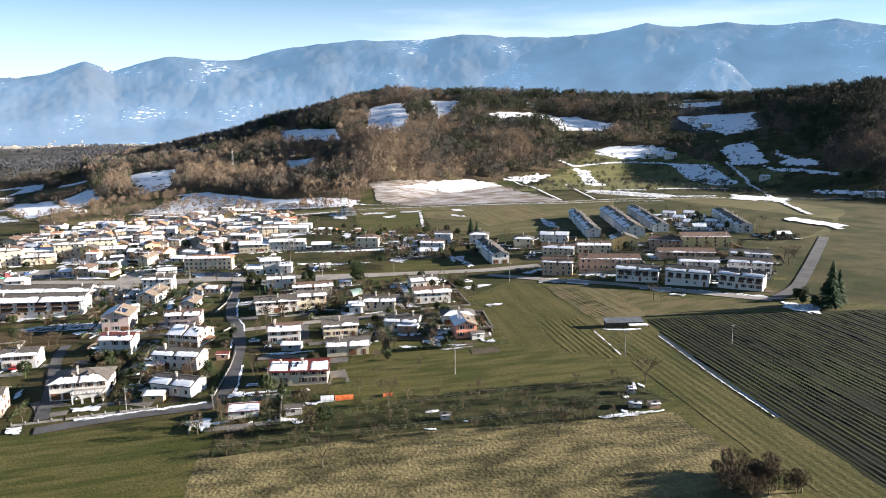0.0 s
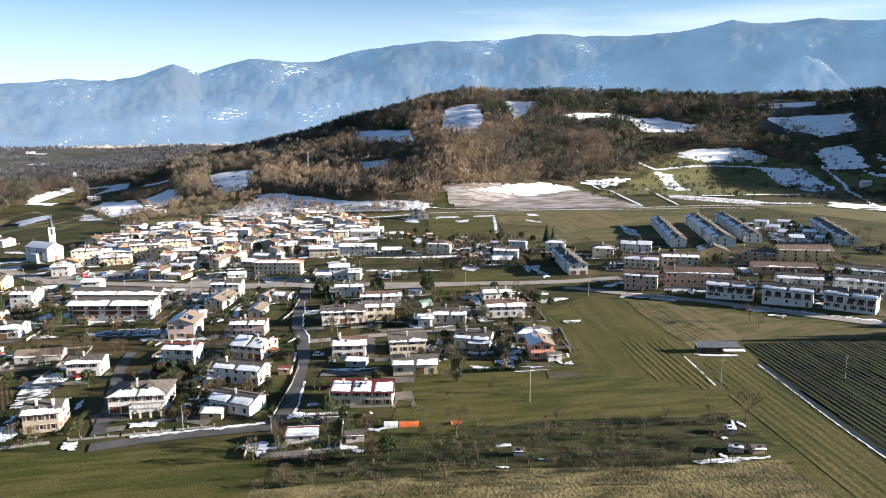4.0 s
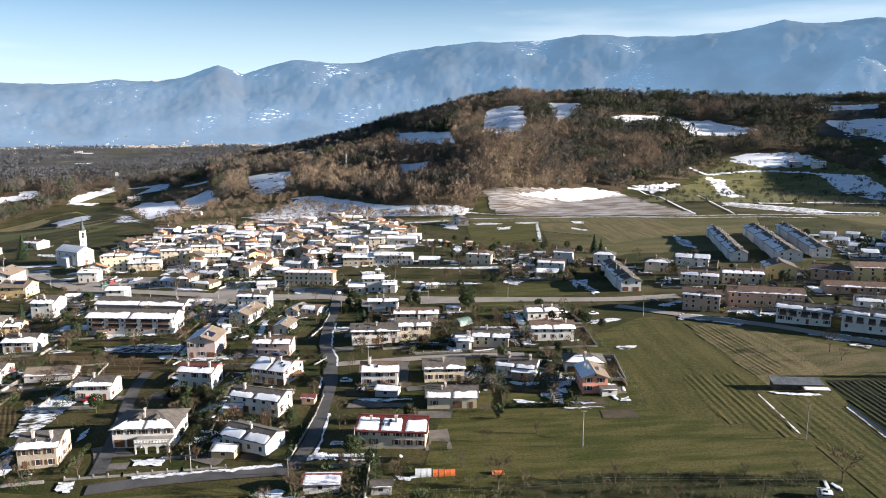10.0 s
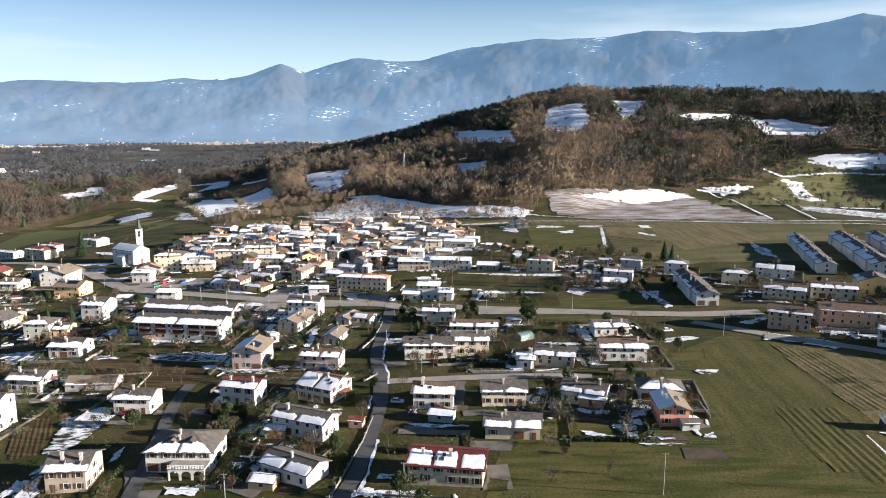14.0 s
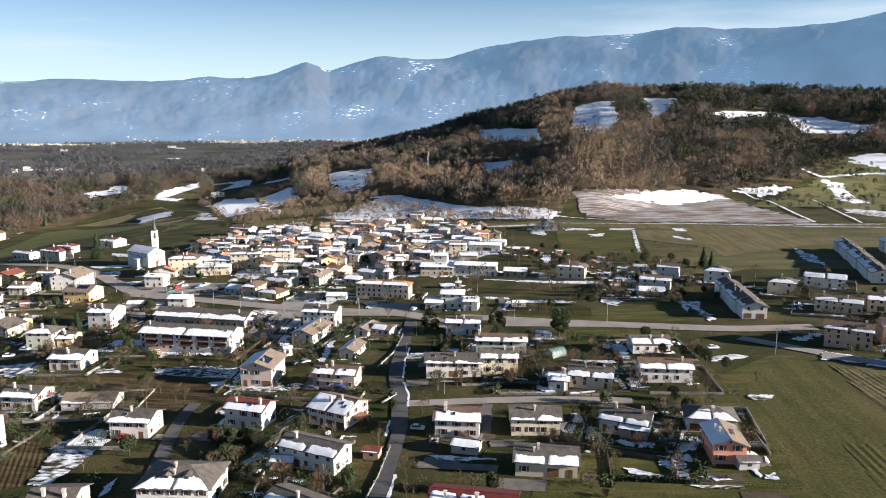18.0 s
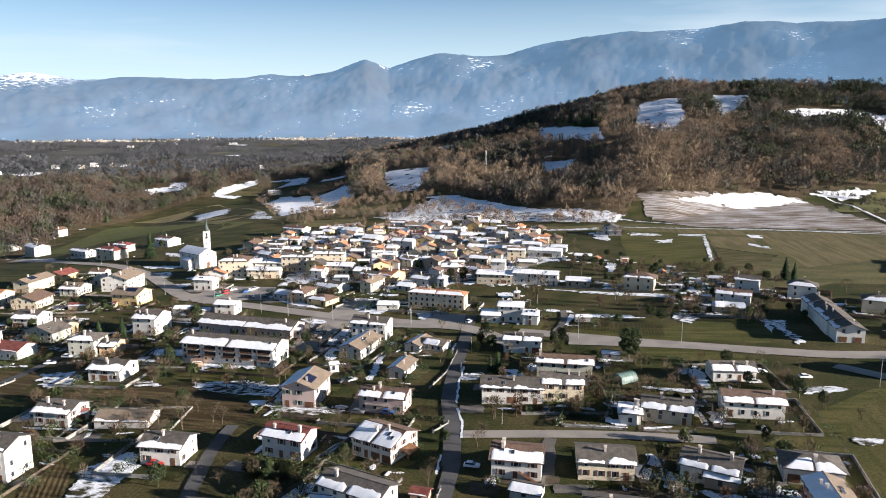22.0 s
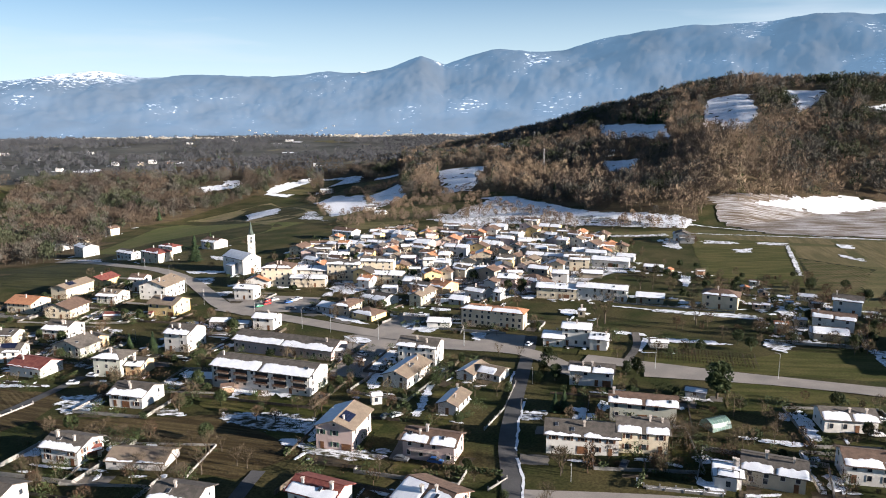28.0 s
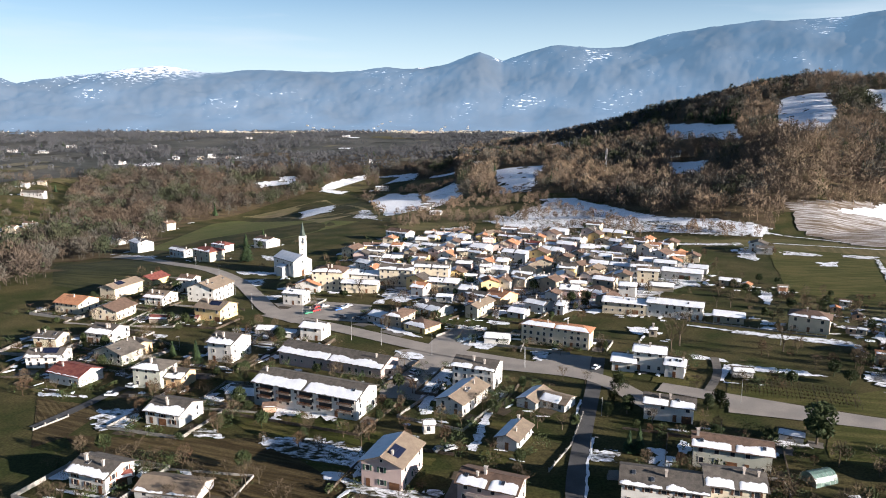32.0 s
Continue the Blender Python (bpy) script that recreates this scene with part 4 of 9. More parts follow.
patch("snow_patch", SNOW_BROKEN, [(24.2, 396.6), (33.0, 399.8), (30.9, 390.8), (25.0, 390.2)], 0.28, 1.8, 2.6, "melting snow lying on grass", 0.12, 50)
patch("snow_patch", SNOW_BROKEN, [(96.8, 630.2), (106.7, 626.9), (104.5, 614.1), (98.1, 617.5)], 0.28, 2.5, 3.6, "melting snow lying on grass", 0.12, 51)
patch("snow_patch", SNOW_PATCHY, [(91.7, 592.9), (103.6, 576.2), (100.7, 569.0), (91.3, 585.4)], 0.28, 2.4, 3.4, "melting snow lying on grass", 0.12, 52)
patch("snow_patch", SNOW_PATCHY, [(16.1, 637.4), (37.6, 633.0), (33.9, 623.4), (16.9, 626.2)], 0.28, 2.5, 3.6, "melting snow lying on grass", 0.12, 53)
patch("snow_patch", SNOW_PATCHY, [(47.8, 634.0), (69.9, 631.8), (67.2, 622.6), (49.6, 625.1)], 0.28, 2.5, 3.6, "melting snow lying on grass", 0.12, 54)
patch("snow_patch", SNOW_BROKEN, [(32.9, 604.3), (43.4, 607.2), (42.0, 594.7), (33.1, 592.1)], 0.28, 2.4, 3.4, "melting snow lying on grass", 0.12, 55)
patch("snow_patch", SNOW_PATCHY, [(65.8, 622.4), (68.5, 622.7), (60.3, 525.9), (58.0, 525.6)], 0.28, 2.5, 3.5, "melting snow lying on grass", 0.12, 56)
patch("snow_patch", SNOW_PATCHY, [(-9.5, 642.6), (-1.9, 641.4), (-4.1, 606.1), (-11.2, 618.6)], 0.28, 2.5, 3.6, "melting snow lying on grass", 0.12, 57)
patch("snow_patch", SNOW_PATCHY, [(-61.8, 532.4), (-32.2, 525.4), (-31.9, 518.4), (-58.0, 524.0)], 0.28, 2.2, 3.2, "melting snow lying on grass", 0.12, 58)
patch("snow_patch", SNOW_BROKEN, [(-59.5, 434.2), (-52.4, 434.0), (-52.4, 424.1), (-56.9, 423.3)], 0.28, 1.9, 2.8, "melting snow lying on grass", 0.12, 59)
patch("snow_patch", SNOW_PATCHY, [(-89.7, 388.9), (-84.3, 393.7), (-83.5, 381.0), (-88.2, 378.3)], 0.28, 1.8, 2.6, "melting snow lying on grass", 0.12, 60)
patch("snow_patch", SNOW_BROKEN, [(-32.1, 401.5), (-21.0, 401.7), (-18.9, 396.7), (-30.9, 398.0)], 0.28, 1.8, 2.7, "melting snow lying on grass", 0.12, 61)
patch("snow_patch", SNOW_BROKEN, [(-20.8, 394.6), (-17.8, 391.7), (-21.3, 374.8), (-14.0, 375.6), (-22.2, 376.2)], 0.28, 1.8, 2.6, "melting snow lying on grass", 0.12, 62)
patch("snow_patch", SNOW_PATCHY, [(-12.2, 639.5), (-0.4, 629.8), (-1.9, 599.4), (-10.7, 608.1)], 0.28, 2.5, 3.6, "melting snow lying on grass", 0.12, 63)
patch("snow_patch", SNOW_PATCHY, [(-82.0, 650.3), (-8.5, 663.0), (-7.7, 655.9), (-79.2, 642.2)], 0.28, 2.6, 3.6, "melting snow lying on grass", 0.12, 64)
patch("snow_patch", SNOW_BROKEN, [(-3.2, 519.1), (2.0, 513.2), (-0.2, 488.2), (-2.5, 493.8)], 0.28, 2.2, 3.1, "melting snow lying on grass", 0.12, 65)
patch("snow_patch", SNOW_BROKEN, [(-18.8, 395.0), (3.3, 395.7), (12.1, 390.8), (2.0, 390.4), (-17.8, 390.0)], 0.28, 1.8, 2.6, "melting snow lying on grass", 0.12, 66)
patch("snow_patch", SNOW_PATCHY, [(-191.4, 465.3), (-167.1, 465.7), (-166.4, 456.6), (-172.6, 443.9), (-187.3, 453.4)], 0.28, 2.1, 3.0, "melting snow lying on grass", 0.12, 67)
patch("snow_patch", SNOW_PATCHY, [(-186.1, 447.6), (-182.4, 449.3), (-179.5, 440.0), (-185.0, 439.1)], 0.28, 2.1, 3.0, "melting snow lying on grass", 0.12, 68)
patch("snow_patch", SNOW_BROKEN, [(-142.0, 373.6), (-129.4, 372.3), (-126.4, 367.6), (-129.2, 363.6), (-136.4, 367.4)], 0.28, 1.8, 2.6, "melting snow lying on grass", 0.12, 69)
patch("snow_patch", SNOW_BROKEN, [(-133.6, 414.4), (-117.4, 415.0), (-117.2, 410.5), (-129.6, 410.6)], 0.28, 1.9, 2.8, "melting snow lying on grass", 0.12, 70)
patch("snow_patch", SNOW_BROKEN, [(-116.8, 341.1), (-116.5, 367.7), (-114.1, 358.3), (-111.0, 336.6), (-113.5, 330.7)], 0.28, 1.7, 2.5, "melting snow lying on grass", 0.12, 71)
patch("snow_patch", SNOW_PATCHY, [(-116.1, 395.8), (-106.1, 393.6), (-106.0, 385.9), (-114.1, 386.3)], 0.28, 1.8, 2.7, "melting snow lying on grass", 0.12, 72)
patch("snow_patch", SNOW_BROKEN, [(-119.7, 426.3), (-109.4, 425.7), (-109.3, 421.0), (-119.5, 421.6)], 0.28, 1.9, 2.8, "melting snow lying on grass", 0.12, 73)
patch("snow_patch", SNOW_BROKEN, [(-169.9, 408.1), (-147.5, 398.6), (-137.3, 392.0), (-145.4, 393.8), (-164.4, 402.2)], 0.28, 1.9, 2.8, "melting snow lying on grass", 0.12, 74)
patch("snow_patch", SNOW_BROKEN, [(-90.1, 388.9), (-84.7, 393.7), (-84.5, 379.0), (-87.5, 378.5)], 0.28, 1.8, 2.6, "melting snow lying on grass", 0.12, 75)
patch("snow_patch", SNOW_PATCHY, [(-247.2, 438.5), (-240.2, 442.6), (-236.4, 434.0), (-241.7, 430.3)], 0.28, 2.1, 3.1, "melting snow lying on grass", 0.12, 76)
patch("snow_patch", SNOW_PATCHY, [(-196.6, 735.7), (-162.4, 721.2), (-146.9, 663.9), (-171.1, 676.0)], 0.28, 2.9, 4.0, "melting snow lying on grass", 0.12, 77)
patch("snow_patch", SNOW_PATCHY, [(-245.7, 689.6), (-225.1, 704.3), (-214.8, 674.3), (-227.7, 660.2)], 0.28, 2.8, 3.9, "melting snow lying on grass", 0.12, 78)
patch("snow_patch", SNOW_PATCHY, [(-283.4, 468.4), (-273.5, 474.6), (-264.5, 458.6), (-269.6, 453.7)], 0.28, 2.3, 3.2, "melting snow lying on grass", 0.12, 79)
patch("snow_patch", SNOW_PATCHY, [(-249.1, 438.2), (-237.5, 438.7), (-233.8, 431.5), (-242.2, 430.2)], 0.28, 2.1, 3.1, "melting snow lying on grass", 0.12, 80)
patch("snow_patch", SNOW_PATCHY, [(-303.5, 488.9), (-277.2, 493.8), (-273.9, 488.7), (-296.4, 481.6)], 0.28, 2.4, 3.3, "melting snow lying on grass", 0.12, 81)
patch("snow_patch", SNOW_PATCHY, [(-325.4, 545.7), (-307.5, 540.7), (-298.4, 526.6), (-309.7, 528.6)], 0.28, 2.5, 3.6, "melting snow lying on grass", 0.12, 82)
patch("snow_patch", SNOW_PATCHY, [(-601.2, 784.0), (-585.4, 794.0), (-571.2, 768.1), (-585.5, 769.2)], 0.28, 3.6, 4.9, "melting snow lying on grass", 0.12, 83)
patch("snow_patch", SNOW_PATCHY, [(-201.8, 337.9), (-189.6, 335.5), (-189.7, 330.9), (-197.7, 333.9)], 0.28, 1.8, 2.6, "melting snow lying on grass", 0.12, 84)
patch("snow_patch", SNOW_BROKEN, [(-207.9, 367.0), (-192.0, 366.1), (-191.1, 360.7), (-202.1, 362.3)], 0.28, 1.9, 2.7, "melting snow lying on grass", 0.12, 85)
patch("snow_patch", SNOW_PATCHY, [(-525.8, 591.5), (-429.3, 555.0), (-412.2, 535.9), (-513.1, 578.9)], 0.28, 3.0, 4.2, "melting snow lying on grass", 0.12, 86)
patch("snow_patch", SNOW_BROKEN, [(-255.4, 364.2), (-246.7, 363.8), (-244.9, 360.1), (-249.6, 359.2)], 0.28, 2.0, 2.9, "melting snow lying on grass", 0.12, 87)
patch("snow_patch", SNOW_PATCHY, [(-234.0, 320.5), (-223.6, 319.6), (-222.3, 316.9), (-229.5, 316.9)], 0.28, 1.8, 2.7, "melting snow lying on grass", 0.12, 88)
patch("snow_patch", SNOW_PATCHY, [(59.0, 395.0), (69.2, 392.0), (68.2, 376.8), (71.3, 361.4), (66.6, 359.3), (64.5, 381.6)], 0.28, 2.2, 3.1, "melting snow lying on grass", 0.12, 89)
patch("snow_patch", SNOW_BROKEN, [(55.7, 310.9), (69.8, 312.6), (69.1, 309.1), (55.5, 305.7)], 0.28, 1.9, 2.8, "melting snow lying on grass", 0.12, 90)
patch("snow_patch", SNOW_PATCHY, [(25.8, 400.6), (34.7, 396.4), (32.2, 384.7), (26.5, 388.6)], 0.28, 2.2, 3.2, "melting snow lying on grass", 0.12, 92)
patch("snow_patch", SNOW_BROKEN, [(120.3, 327.1), (133.5, 321.8), (129.6, 314.9), (118.5, 317.8)], 0.28, 2.0, 2.9, "melting snow lying on grass", 0.12, 93)
patch("snow_patch", SNOW_PATCHY, [(97.5, 319.1), (120.5, 304.5), (116.7, 297.3), (95.3, 311.0)], 0.28, 2.0, 2.9, "melting snow lying on grass", 0.12, 94)
patch("snow_patch", SNOW_PATCHY, [(128.9, 295.9), (147.9, 281.8), (178.3, 257.7), (184.3, 248.8), (175.3, 252.7), (142.6, 275.7)], 0.28, 2.0, 2.8, "melting snow lying on grass", 0.12, 95)
patch("snow_patch", SNOW_PATCHY, [(145.5, 270.2), (152.4, 266.2), (149.9, 263.6), (144.4, 266.8)], 0.28, 1.9, 2.8, "melting snow lying on grass", 0.12, 96)
patch("snow_patch", SNOW_BROKEN, [(183.2, 237.6), (194.8, 233.0), (186.8, 221.8), (182.9, 230.0)], 0.28, 1.9, 2.7, "melting snow lying on grass", 0.12, 97)
patch("snow_patch", SNOW_PATCHY, [(158.2, 537.3), (161.0, 503.8), (157.2, 478.5), (150.1, 494.0)], 0.28, 2.7, 3.8, "melting snow lying on grass", 0.12, 99)
patch("snow_patch", SNOW_PATCHY, [(-28.5, 186.1), (-22.1, 183.9), (-23.4, 181.2), (-28.0, 182.0)], 0.28, 1.6, 2.3, "melting snow lying on grass", 0.12, 100)
patch("snow_patch", SNOW_BROKEN, [(-16.1, 173.2), (-12.4, 171.6), (-13.0, 169.9), (-15.3, 170.8)], 0.28, 1.5, 2.3, "melting snow lying on grass", 0.12, 101)
patch("snow_patch", SNOW_BROKEN, [(-24.6, 163.3), (-17.5, 161.2), (-18.7, 159.5), (-23.6, 159.8)], 0.28, 1.5, 2.2, "melting snow lying on grass", 0.12, 102)
patch("snow_patch", SNOW_BROKEN, [(16.4, 222.1), (25.3, 218.8), (24.2, 217.1), (18.0, 218.9)], 0.28, 1.7, 2.5, "melting snow lying on grass", 0.12, 103)
patch("snow_patch", SNOW_PATCHY, [(65.2, 142.9), (74.5, 144.1), (85.5, 143.7), (85.0, 142.6), (73.5, 141.5), (65.5, 142.0)], 0.28, 1.5, 2.2, "melting snow lying on grass", 0.12, 104)
patch("snow_patch", SNOW_BROKEN, [(184.5, 241.8), (193.1, 229.5), (185.1, 221.6), (179.7, 230.5)], 0.28, 1.9, 2.8, "melting snow lying on grass", 0.12, 106)
patch("snow_patch", SNOW_PATCHY, [(270.3, 754.5), (337.0, 672.2), (316.1, 634.3), (257.5, 707.6)], 0.28, 3.4, 4.7, "melting snow lying on grass", 0.12, 107)
patch("snow_patch", SNOW_PATCHY, [(-380.3, 808.8), (-339.2, 785.3), (-318.0, 727.3), (-361.4, 753.0)], 0.28, 3.3, 4.6, "melting snow lying on grass", 0.12, 108)
patch("snow_patch", SNOW_PATCHY, [(-362.0, 881.0), (-318.7, 916.9), (-266.1, 825.7), (-281.5, 751.8)], 0.28, 3.5, 4.8, "melting snow lying on grass", 0.12, 109)
patch("snow_patch", SNOW_PATCHY, [(-271.8, 789.0), (-204.9, 763.8), (-140.5, 716.5), (-188.1, 704.2)], 0.28, 3.1, 4.3, "melting snow lying on grass", 0.12, 110)
patch("snow_patch", SNOW_PATCHY, [(-154.6, 786.7), (-97.4, 763.1), (-55.2, 732.8), (-92.6, 724.3)], 0.28, 3.0, 4.2, "melting snow lying on grass", 0.12, 111)

# snow fields on the hill
CLEARINGS = []
CLEARINGS.append([(47.6, 1321.1), (112.3, 1335.0), (111.1, 1200.2), (74.9, 1043.4), (35.5, 1143.7)])
CLEARINGS.append([(162.7, 1362.7), (229.4, 1351.0), (208.7, 1293.2), (161.1, 1185.0)])
CLEARINGS.append([(243.6, 1231.2), (320.7, 1254.5), (374.0, 1266.5), (369.7, 1235.9), (270.7, 1192.9)])
CLEARINGS.append([(366.6, 1256.5), (423.8, 1239.8), (470.0, 1158.6), (416.9, 1124.3), (357.9, 1140.1)])
CLEARINGS.append([(-116.1, 1315.9), (-10.4, 1202.7), (-7.8, 1090.3), (-92.4, 1202.8)])
CLEARINGS.append([(-85.8, 1042.6), (-39.4, 1013.5), (-42.1, 937.0), (-73.6, 975.3)])
CLEARINGS.append([(-314.5, 1077.2), (-245.5, 1093.6), (-219.3, 888.5), (-249.7, 885.9)])
CLEARINGS.append([(-573.5, 1050.3), (-571.9, 1193.5), (-524.4, 1087.4), (-537.5, 1026.2)])
CLEARINGS.append([(-433.4, 927.2), (-455.9, 1069.4), (-330.3, 823.3), (-337.5, 778.1)])
CLEARINGS.append([(-376.1, 965.8), (-359.7, 1044.3), (-305.8, 913.3), (-299.0, 810.9)])
CLEARINGS.append([(63.8, 782.0), (103.1, 816.1), (150.9, 847.4), (194.1, 831.9), (116.2, 780.8)])
CLEARINGS.append([(-194.2, 849.1), (-164.8, 852.4), (-75.8, 755.9), (10.1, 720.9), (7.2, 703.7), (-110.2, 751.3)])
CLEARINGS.append([(373.8, 1013.4), (480.7, 1014.9), (480.2, 979.5), (398.6, 976.5)])
CLEARINGS.append([(208.7, 873.7), (271.7, 889.1), (225.2, 846.2)])
CLEARINGS.append([(313.7, 919.4), (331.2, 922.3), (311.6, 792.0), (292.0, 789.2)])
CLEARINGS.append([(-310.1, 1335.1), (-255.6, 1325.6), (-255.8, 1284.4), (-287.1, 1279.5)])
CLEARINGS.append([(-484.0, 859.5), (-467.9, 904.7), (-421.6, 818.7), (-433.5, 776.4)])
CLEARINGS.append([(376.4, 1029.0), (474.1, 1025.5), (473.4, 979.4), (389.5, 987.0)])
CLEARINGS.append([(576.8, 1179.1), (691.3, 1131.4), (645.6, 1032.0), (593.0, 1033.2), (577.0, 1114.7)])
CLEARINGS.append([(533.4, 946.8), (596.9, 966.9), (551.9, 845.2), (523.1, 880.5)])
CLEARINGS.append([(589.5, 896.7), (573.0, 762.1), (550.8, 808.6)])
CLEARINGS.append([(453.8, 939.6), (496.1, 906.6), (487.9, 800.2), (439.7, 769.2)])
CLEARINGS.append([(346.6, 483.2), (353.6, 433.4), (340.5, 418.5), (332.7, 462.0)])
CLEARINGS.append([(604.0, 1274.1), (689.6, 1224.3), (670.0, 1197.5), (597.7, 1236.0)])
CLEARINGS.append([(197.9, 858.2), (259.5, 894.4), (241.8, 857.1)])
CLEARINGS.append([(538.9, 852.0), (552.2, 776.1), (550.2, 692.7), (539.6, 779.1)])
CLEARINGS.append([(394.1, 662.0), (426.4, 613.9), (402.6, 586.1), (372.4, 612.7)])
CLEARINGS.append([(506.0, 685.8), (517.3, 592.7), (507.4, 580.2), (494.5, 659.5)])
CLEARINGS.append([(-309.5, 1367.3), (-263.4, 1340.3), (-257.8, 1282.1), (-287.6, 1300.1)])
CLEARINGS.append([(-574.0, 1070.4), (-570.4, 1173.9), (-531.6, 1097.5), (-537.1, 1021.0)])
CLEARINGS.append([(-442.0, 953.9), (-400.4, 1006.3), (-306.4, 805.7), (-325.0, 754.8)])
CLEARINGS.append([(-663.7, 1082.1), (-637.1, 1095.5), (-630.1, 1075.8), (-649.4, 1064.2)])
CLEARINGS.append([(-545.5, 1185.4), (-480.0, 1196.3), (-458.7, 1145.4), (-507.4, 1116.0)])
CLEARINGS.append([(-556.4, 1150.9), (-554.3, 1170.6), (-517.2, 1074.3), (-519.9, 1010.9), (-565.0, 1026.2), (-566.0, 1094.7)])
CLEARINGS.append([(-683.3, 1044.2), (-626.3, 1080.1), (-614.2, 1060.3), (-658.3, 1022.5)])
for k, ring in enumerate(CLEARINGS):
    drape("snow_field", SNOW_THIN, ring, 0.7, 3.2, 3.0, "snow-covered clearing on the hillside", k * 3.1)


for line, wide in (([(210.7, 857.8), (223.1, 811.7), (215.0, 715.8), (211.3, 651.5)], 2.6), ([(267.5, 819.3), (252.9, 719.0), (243.5, 645.7)], 2.0), ([(302.8, 969.2), (316.5, 934.9), (352.5, 951.4), (379.4, 958.3), (418.5, 964.1), (443.6, 952.5), (478.3, 911.8)], 7.0),
                   ([(299.1, 730.6), (331.9, 726.3)], 9.0), ([(346.3, 737.1), (386.3, 735.0), (430, 728)], 9.0), ([(311.4, 659.0), (338.6, 650.0), (372, 646)], 8.0), ([(316.8, 926.4), (313.7, 874.4), (305.3, 794.6)], 9.0), ([(519.1, 896.4), (503.0, 814.8), (409.9, 603.3), (370.3, 494.6)], 5.0)):
    strip("path", SNOW_THIN, line, wide, 0.72, "snow lying along a field track", "snow")
drape("snow_field", SNOW_PATCHY, [(-186, 843), (-157, 843), (-113, 775), (15, 720), (12, 692), (-51, 698), (-140, 712), (-215, 735)], 0.6, 3.2, 3.0, "patchy snow at the foot of the woods", 7.7)

drape("field", OLIVE_PLAIN, [(-480, 1000), (-330, 1010), (-225, 870), (-215, 735), (-260, 662), (-330, 740), (-400, 870)], 0.4, 8.0, 5.0, "tan and olive grass slope behind the village", 2.2)

# shovelled snow along the street
for line in ([(-45.2, 258), (-46.4, 267.5), (-50.2, 279)], [(-51.2, 283), (-54.2, 302), (-55.2, 318)], [(-39.0, 186), (-39.4, 200), (-40.2, 214)], [(-62.0, 326), (-63.9, 345)], [(-47.4, 236), (-48.6, 247)]):
    strip("snow_bank", SNOW, line, 0.9, 0.33, "narrow bank of shovelled snow beside the street", "snow")

# the grass slope under the upper woods
HILL_MEADOW = blend_mat("hill_meadow", ((0.125, 0.115, 0.05), (0.085, 0.09, 0.03)), 5, 9.0, 3, fine=0.8, bump=0.4)
drape("field", HILL_MEADOW, [(190, 765), (240, 850), (300, 917), (378, 1030), (484, 1012), (501, 916), (545, 800), (500, 745), (300, 735)], 0.5, 7.0, 2.0, "olive and tan winter meadow on the slope", 77.0)

# houses
WALLS = dict(W=(mat("white_render", (0.60, 0.585, 0.555), 0.9, 0.06, 0.35, 5.0, (0.52, 0.505, 0.475)), "white"), C=(mat("cream_render", (0.55, 0.48, 0.36), 0.9, 0.06, 0.35, 5.0, (0.47, 0.41, 0.31)), "cream"),
             P=(mat("pale_pink_render", (0.52, 0.40, 0.365), 0.9, 0.06, 0.35, 5.0, (0.45, 0.345, 0.315)), "pale pink"), Y=(mat("yellow_render", (0.55, 0.41, 0.19), 0.9, 0.06, 0.35, 5.0, (0.58, 0.44, 0.22)), "yellow"),
             G=(mat("grey_green_render", (0.42, 0.43, 0.37), 0.9, 0.07, 0.35, 5.0, (0.36, 0.36, 0.31)), "grey-green"), O=(mat("ochre_render", (0.52, 0.36, 0.20), 0.9, 0.08, 0.35, 5.0, (0.44, 0.31, 0.18)), "ochre"),
             S=(mat("salmon_render", (0.72, 0.30, 0.21), 0.9, 0.06, 0.35, 5.0, (0.62, 0.27, 0.19)), "salmon"), B=(mat("beige_render", (0.34, 0.295, 0.225), 0.9, 0.08, 0.35, 5.0, (0.28, 0.245, 0.19)), "beige"),
             K=(mat("grey_render", (0.42, 0.41, 0.40), 0.9, 0.08, 0.35, 5.0, (0.34, 0.33, 0.32)), "grey"), N=(mat("brick_render", (0.46, 0.31, 0.22), 0.9, 0.08, 0.35, 5.0, (0.40, 0.27, 0.19)), "brown"))
ROOFS = dict(D=(mat("dark_grey_tiles", (0.06, 0.053, 0.047), 0.8, 0.22, 0.7, 5.0, (0.095, 0.084, 0.073), bump=0.6, spread=0.25), "dark grey tiled"), B=(mat("brown_tiles", (0.085, 0.056, 0.042), 0.85, 0.22, 0.7, 5.0, (0.125, 0.082, 0.06), bump=0.6, spread=0.2), "brown tiled"),
             R=(mat("dark_red_tiles", (0.11, 0.03, 0.026), 0.8, 0.2, 0.7, 5.0, (0.16, 0.055, 0.042), bump=0.6), "dark red tiled"), R2=(mat("red_sheet", (0.10, 0.017, 0.015), 0.75, 0.15, 0.5, 4.0, (0.07, 0.014, 0.012), bump=0.3), "red sheet"),
             T=(mat("terracotta_tiles", (0.34, 0.17, 0.09), 0.85, 0.2, 0.7, 5.0, (0.26, 0.12, 0.065), bump=0.6, spread=0.15), "terracotta tiled"), L=(mat("weathered_tan_tiles", (0.135, 0.105, 0.08), 0.85, 0.2, 0.7, 5.0, (0.17, 0.135, 0.10), bump=0.6, spread=0.15), "weathered tan tiled"))
GLASS = mat("dark_window_glass", (0.03, 0.035, 0.045), 0.12, 0.1, 1.0, 3.0, spec=0.6)
FRAME = mat("window_frame", (0.55, 0.52, 0.47), 0.7, 0.08)
SHUTTER_BROWN = mat("brown_shutter", (0.12, 0.06, 0.035), 0.7, 0.12, 1.0, 9.0)
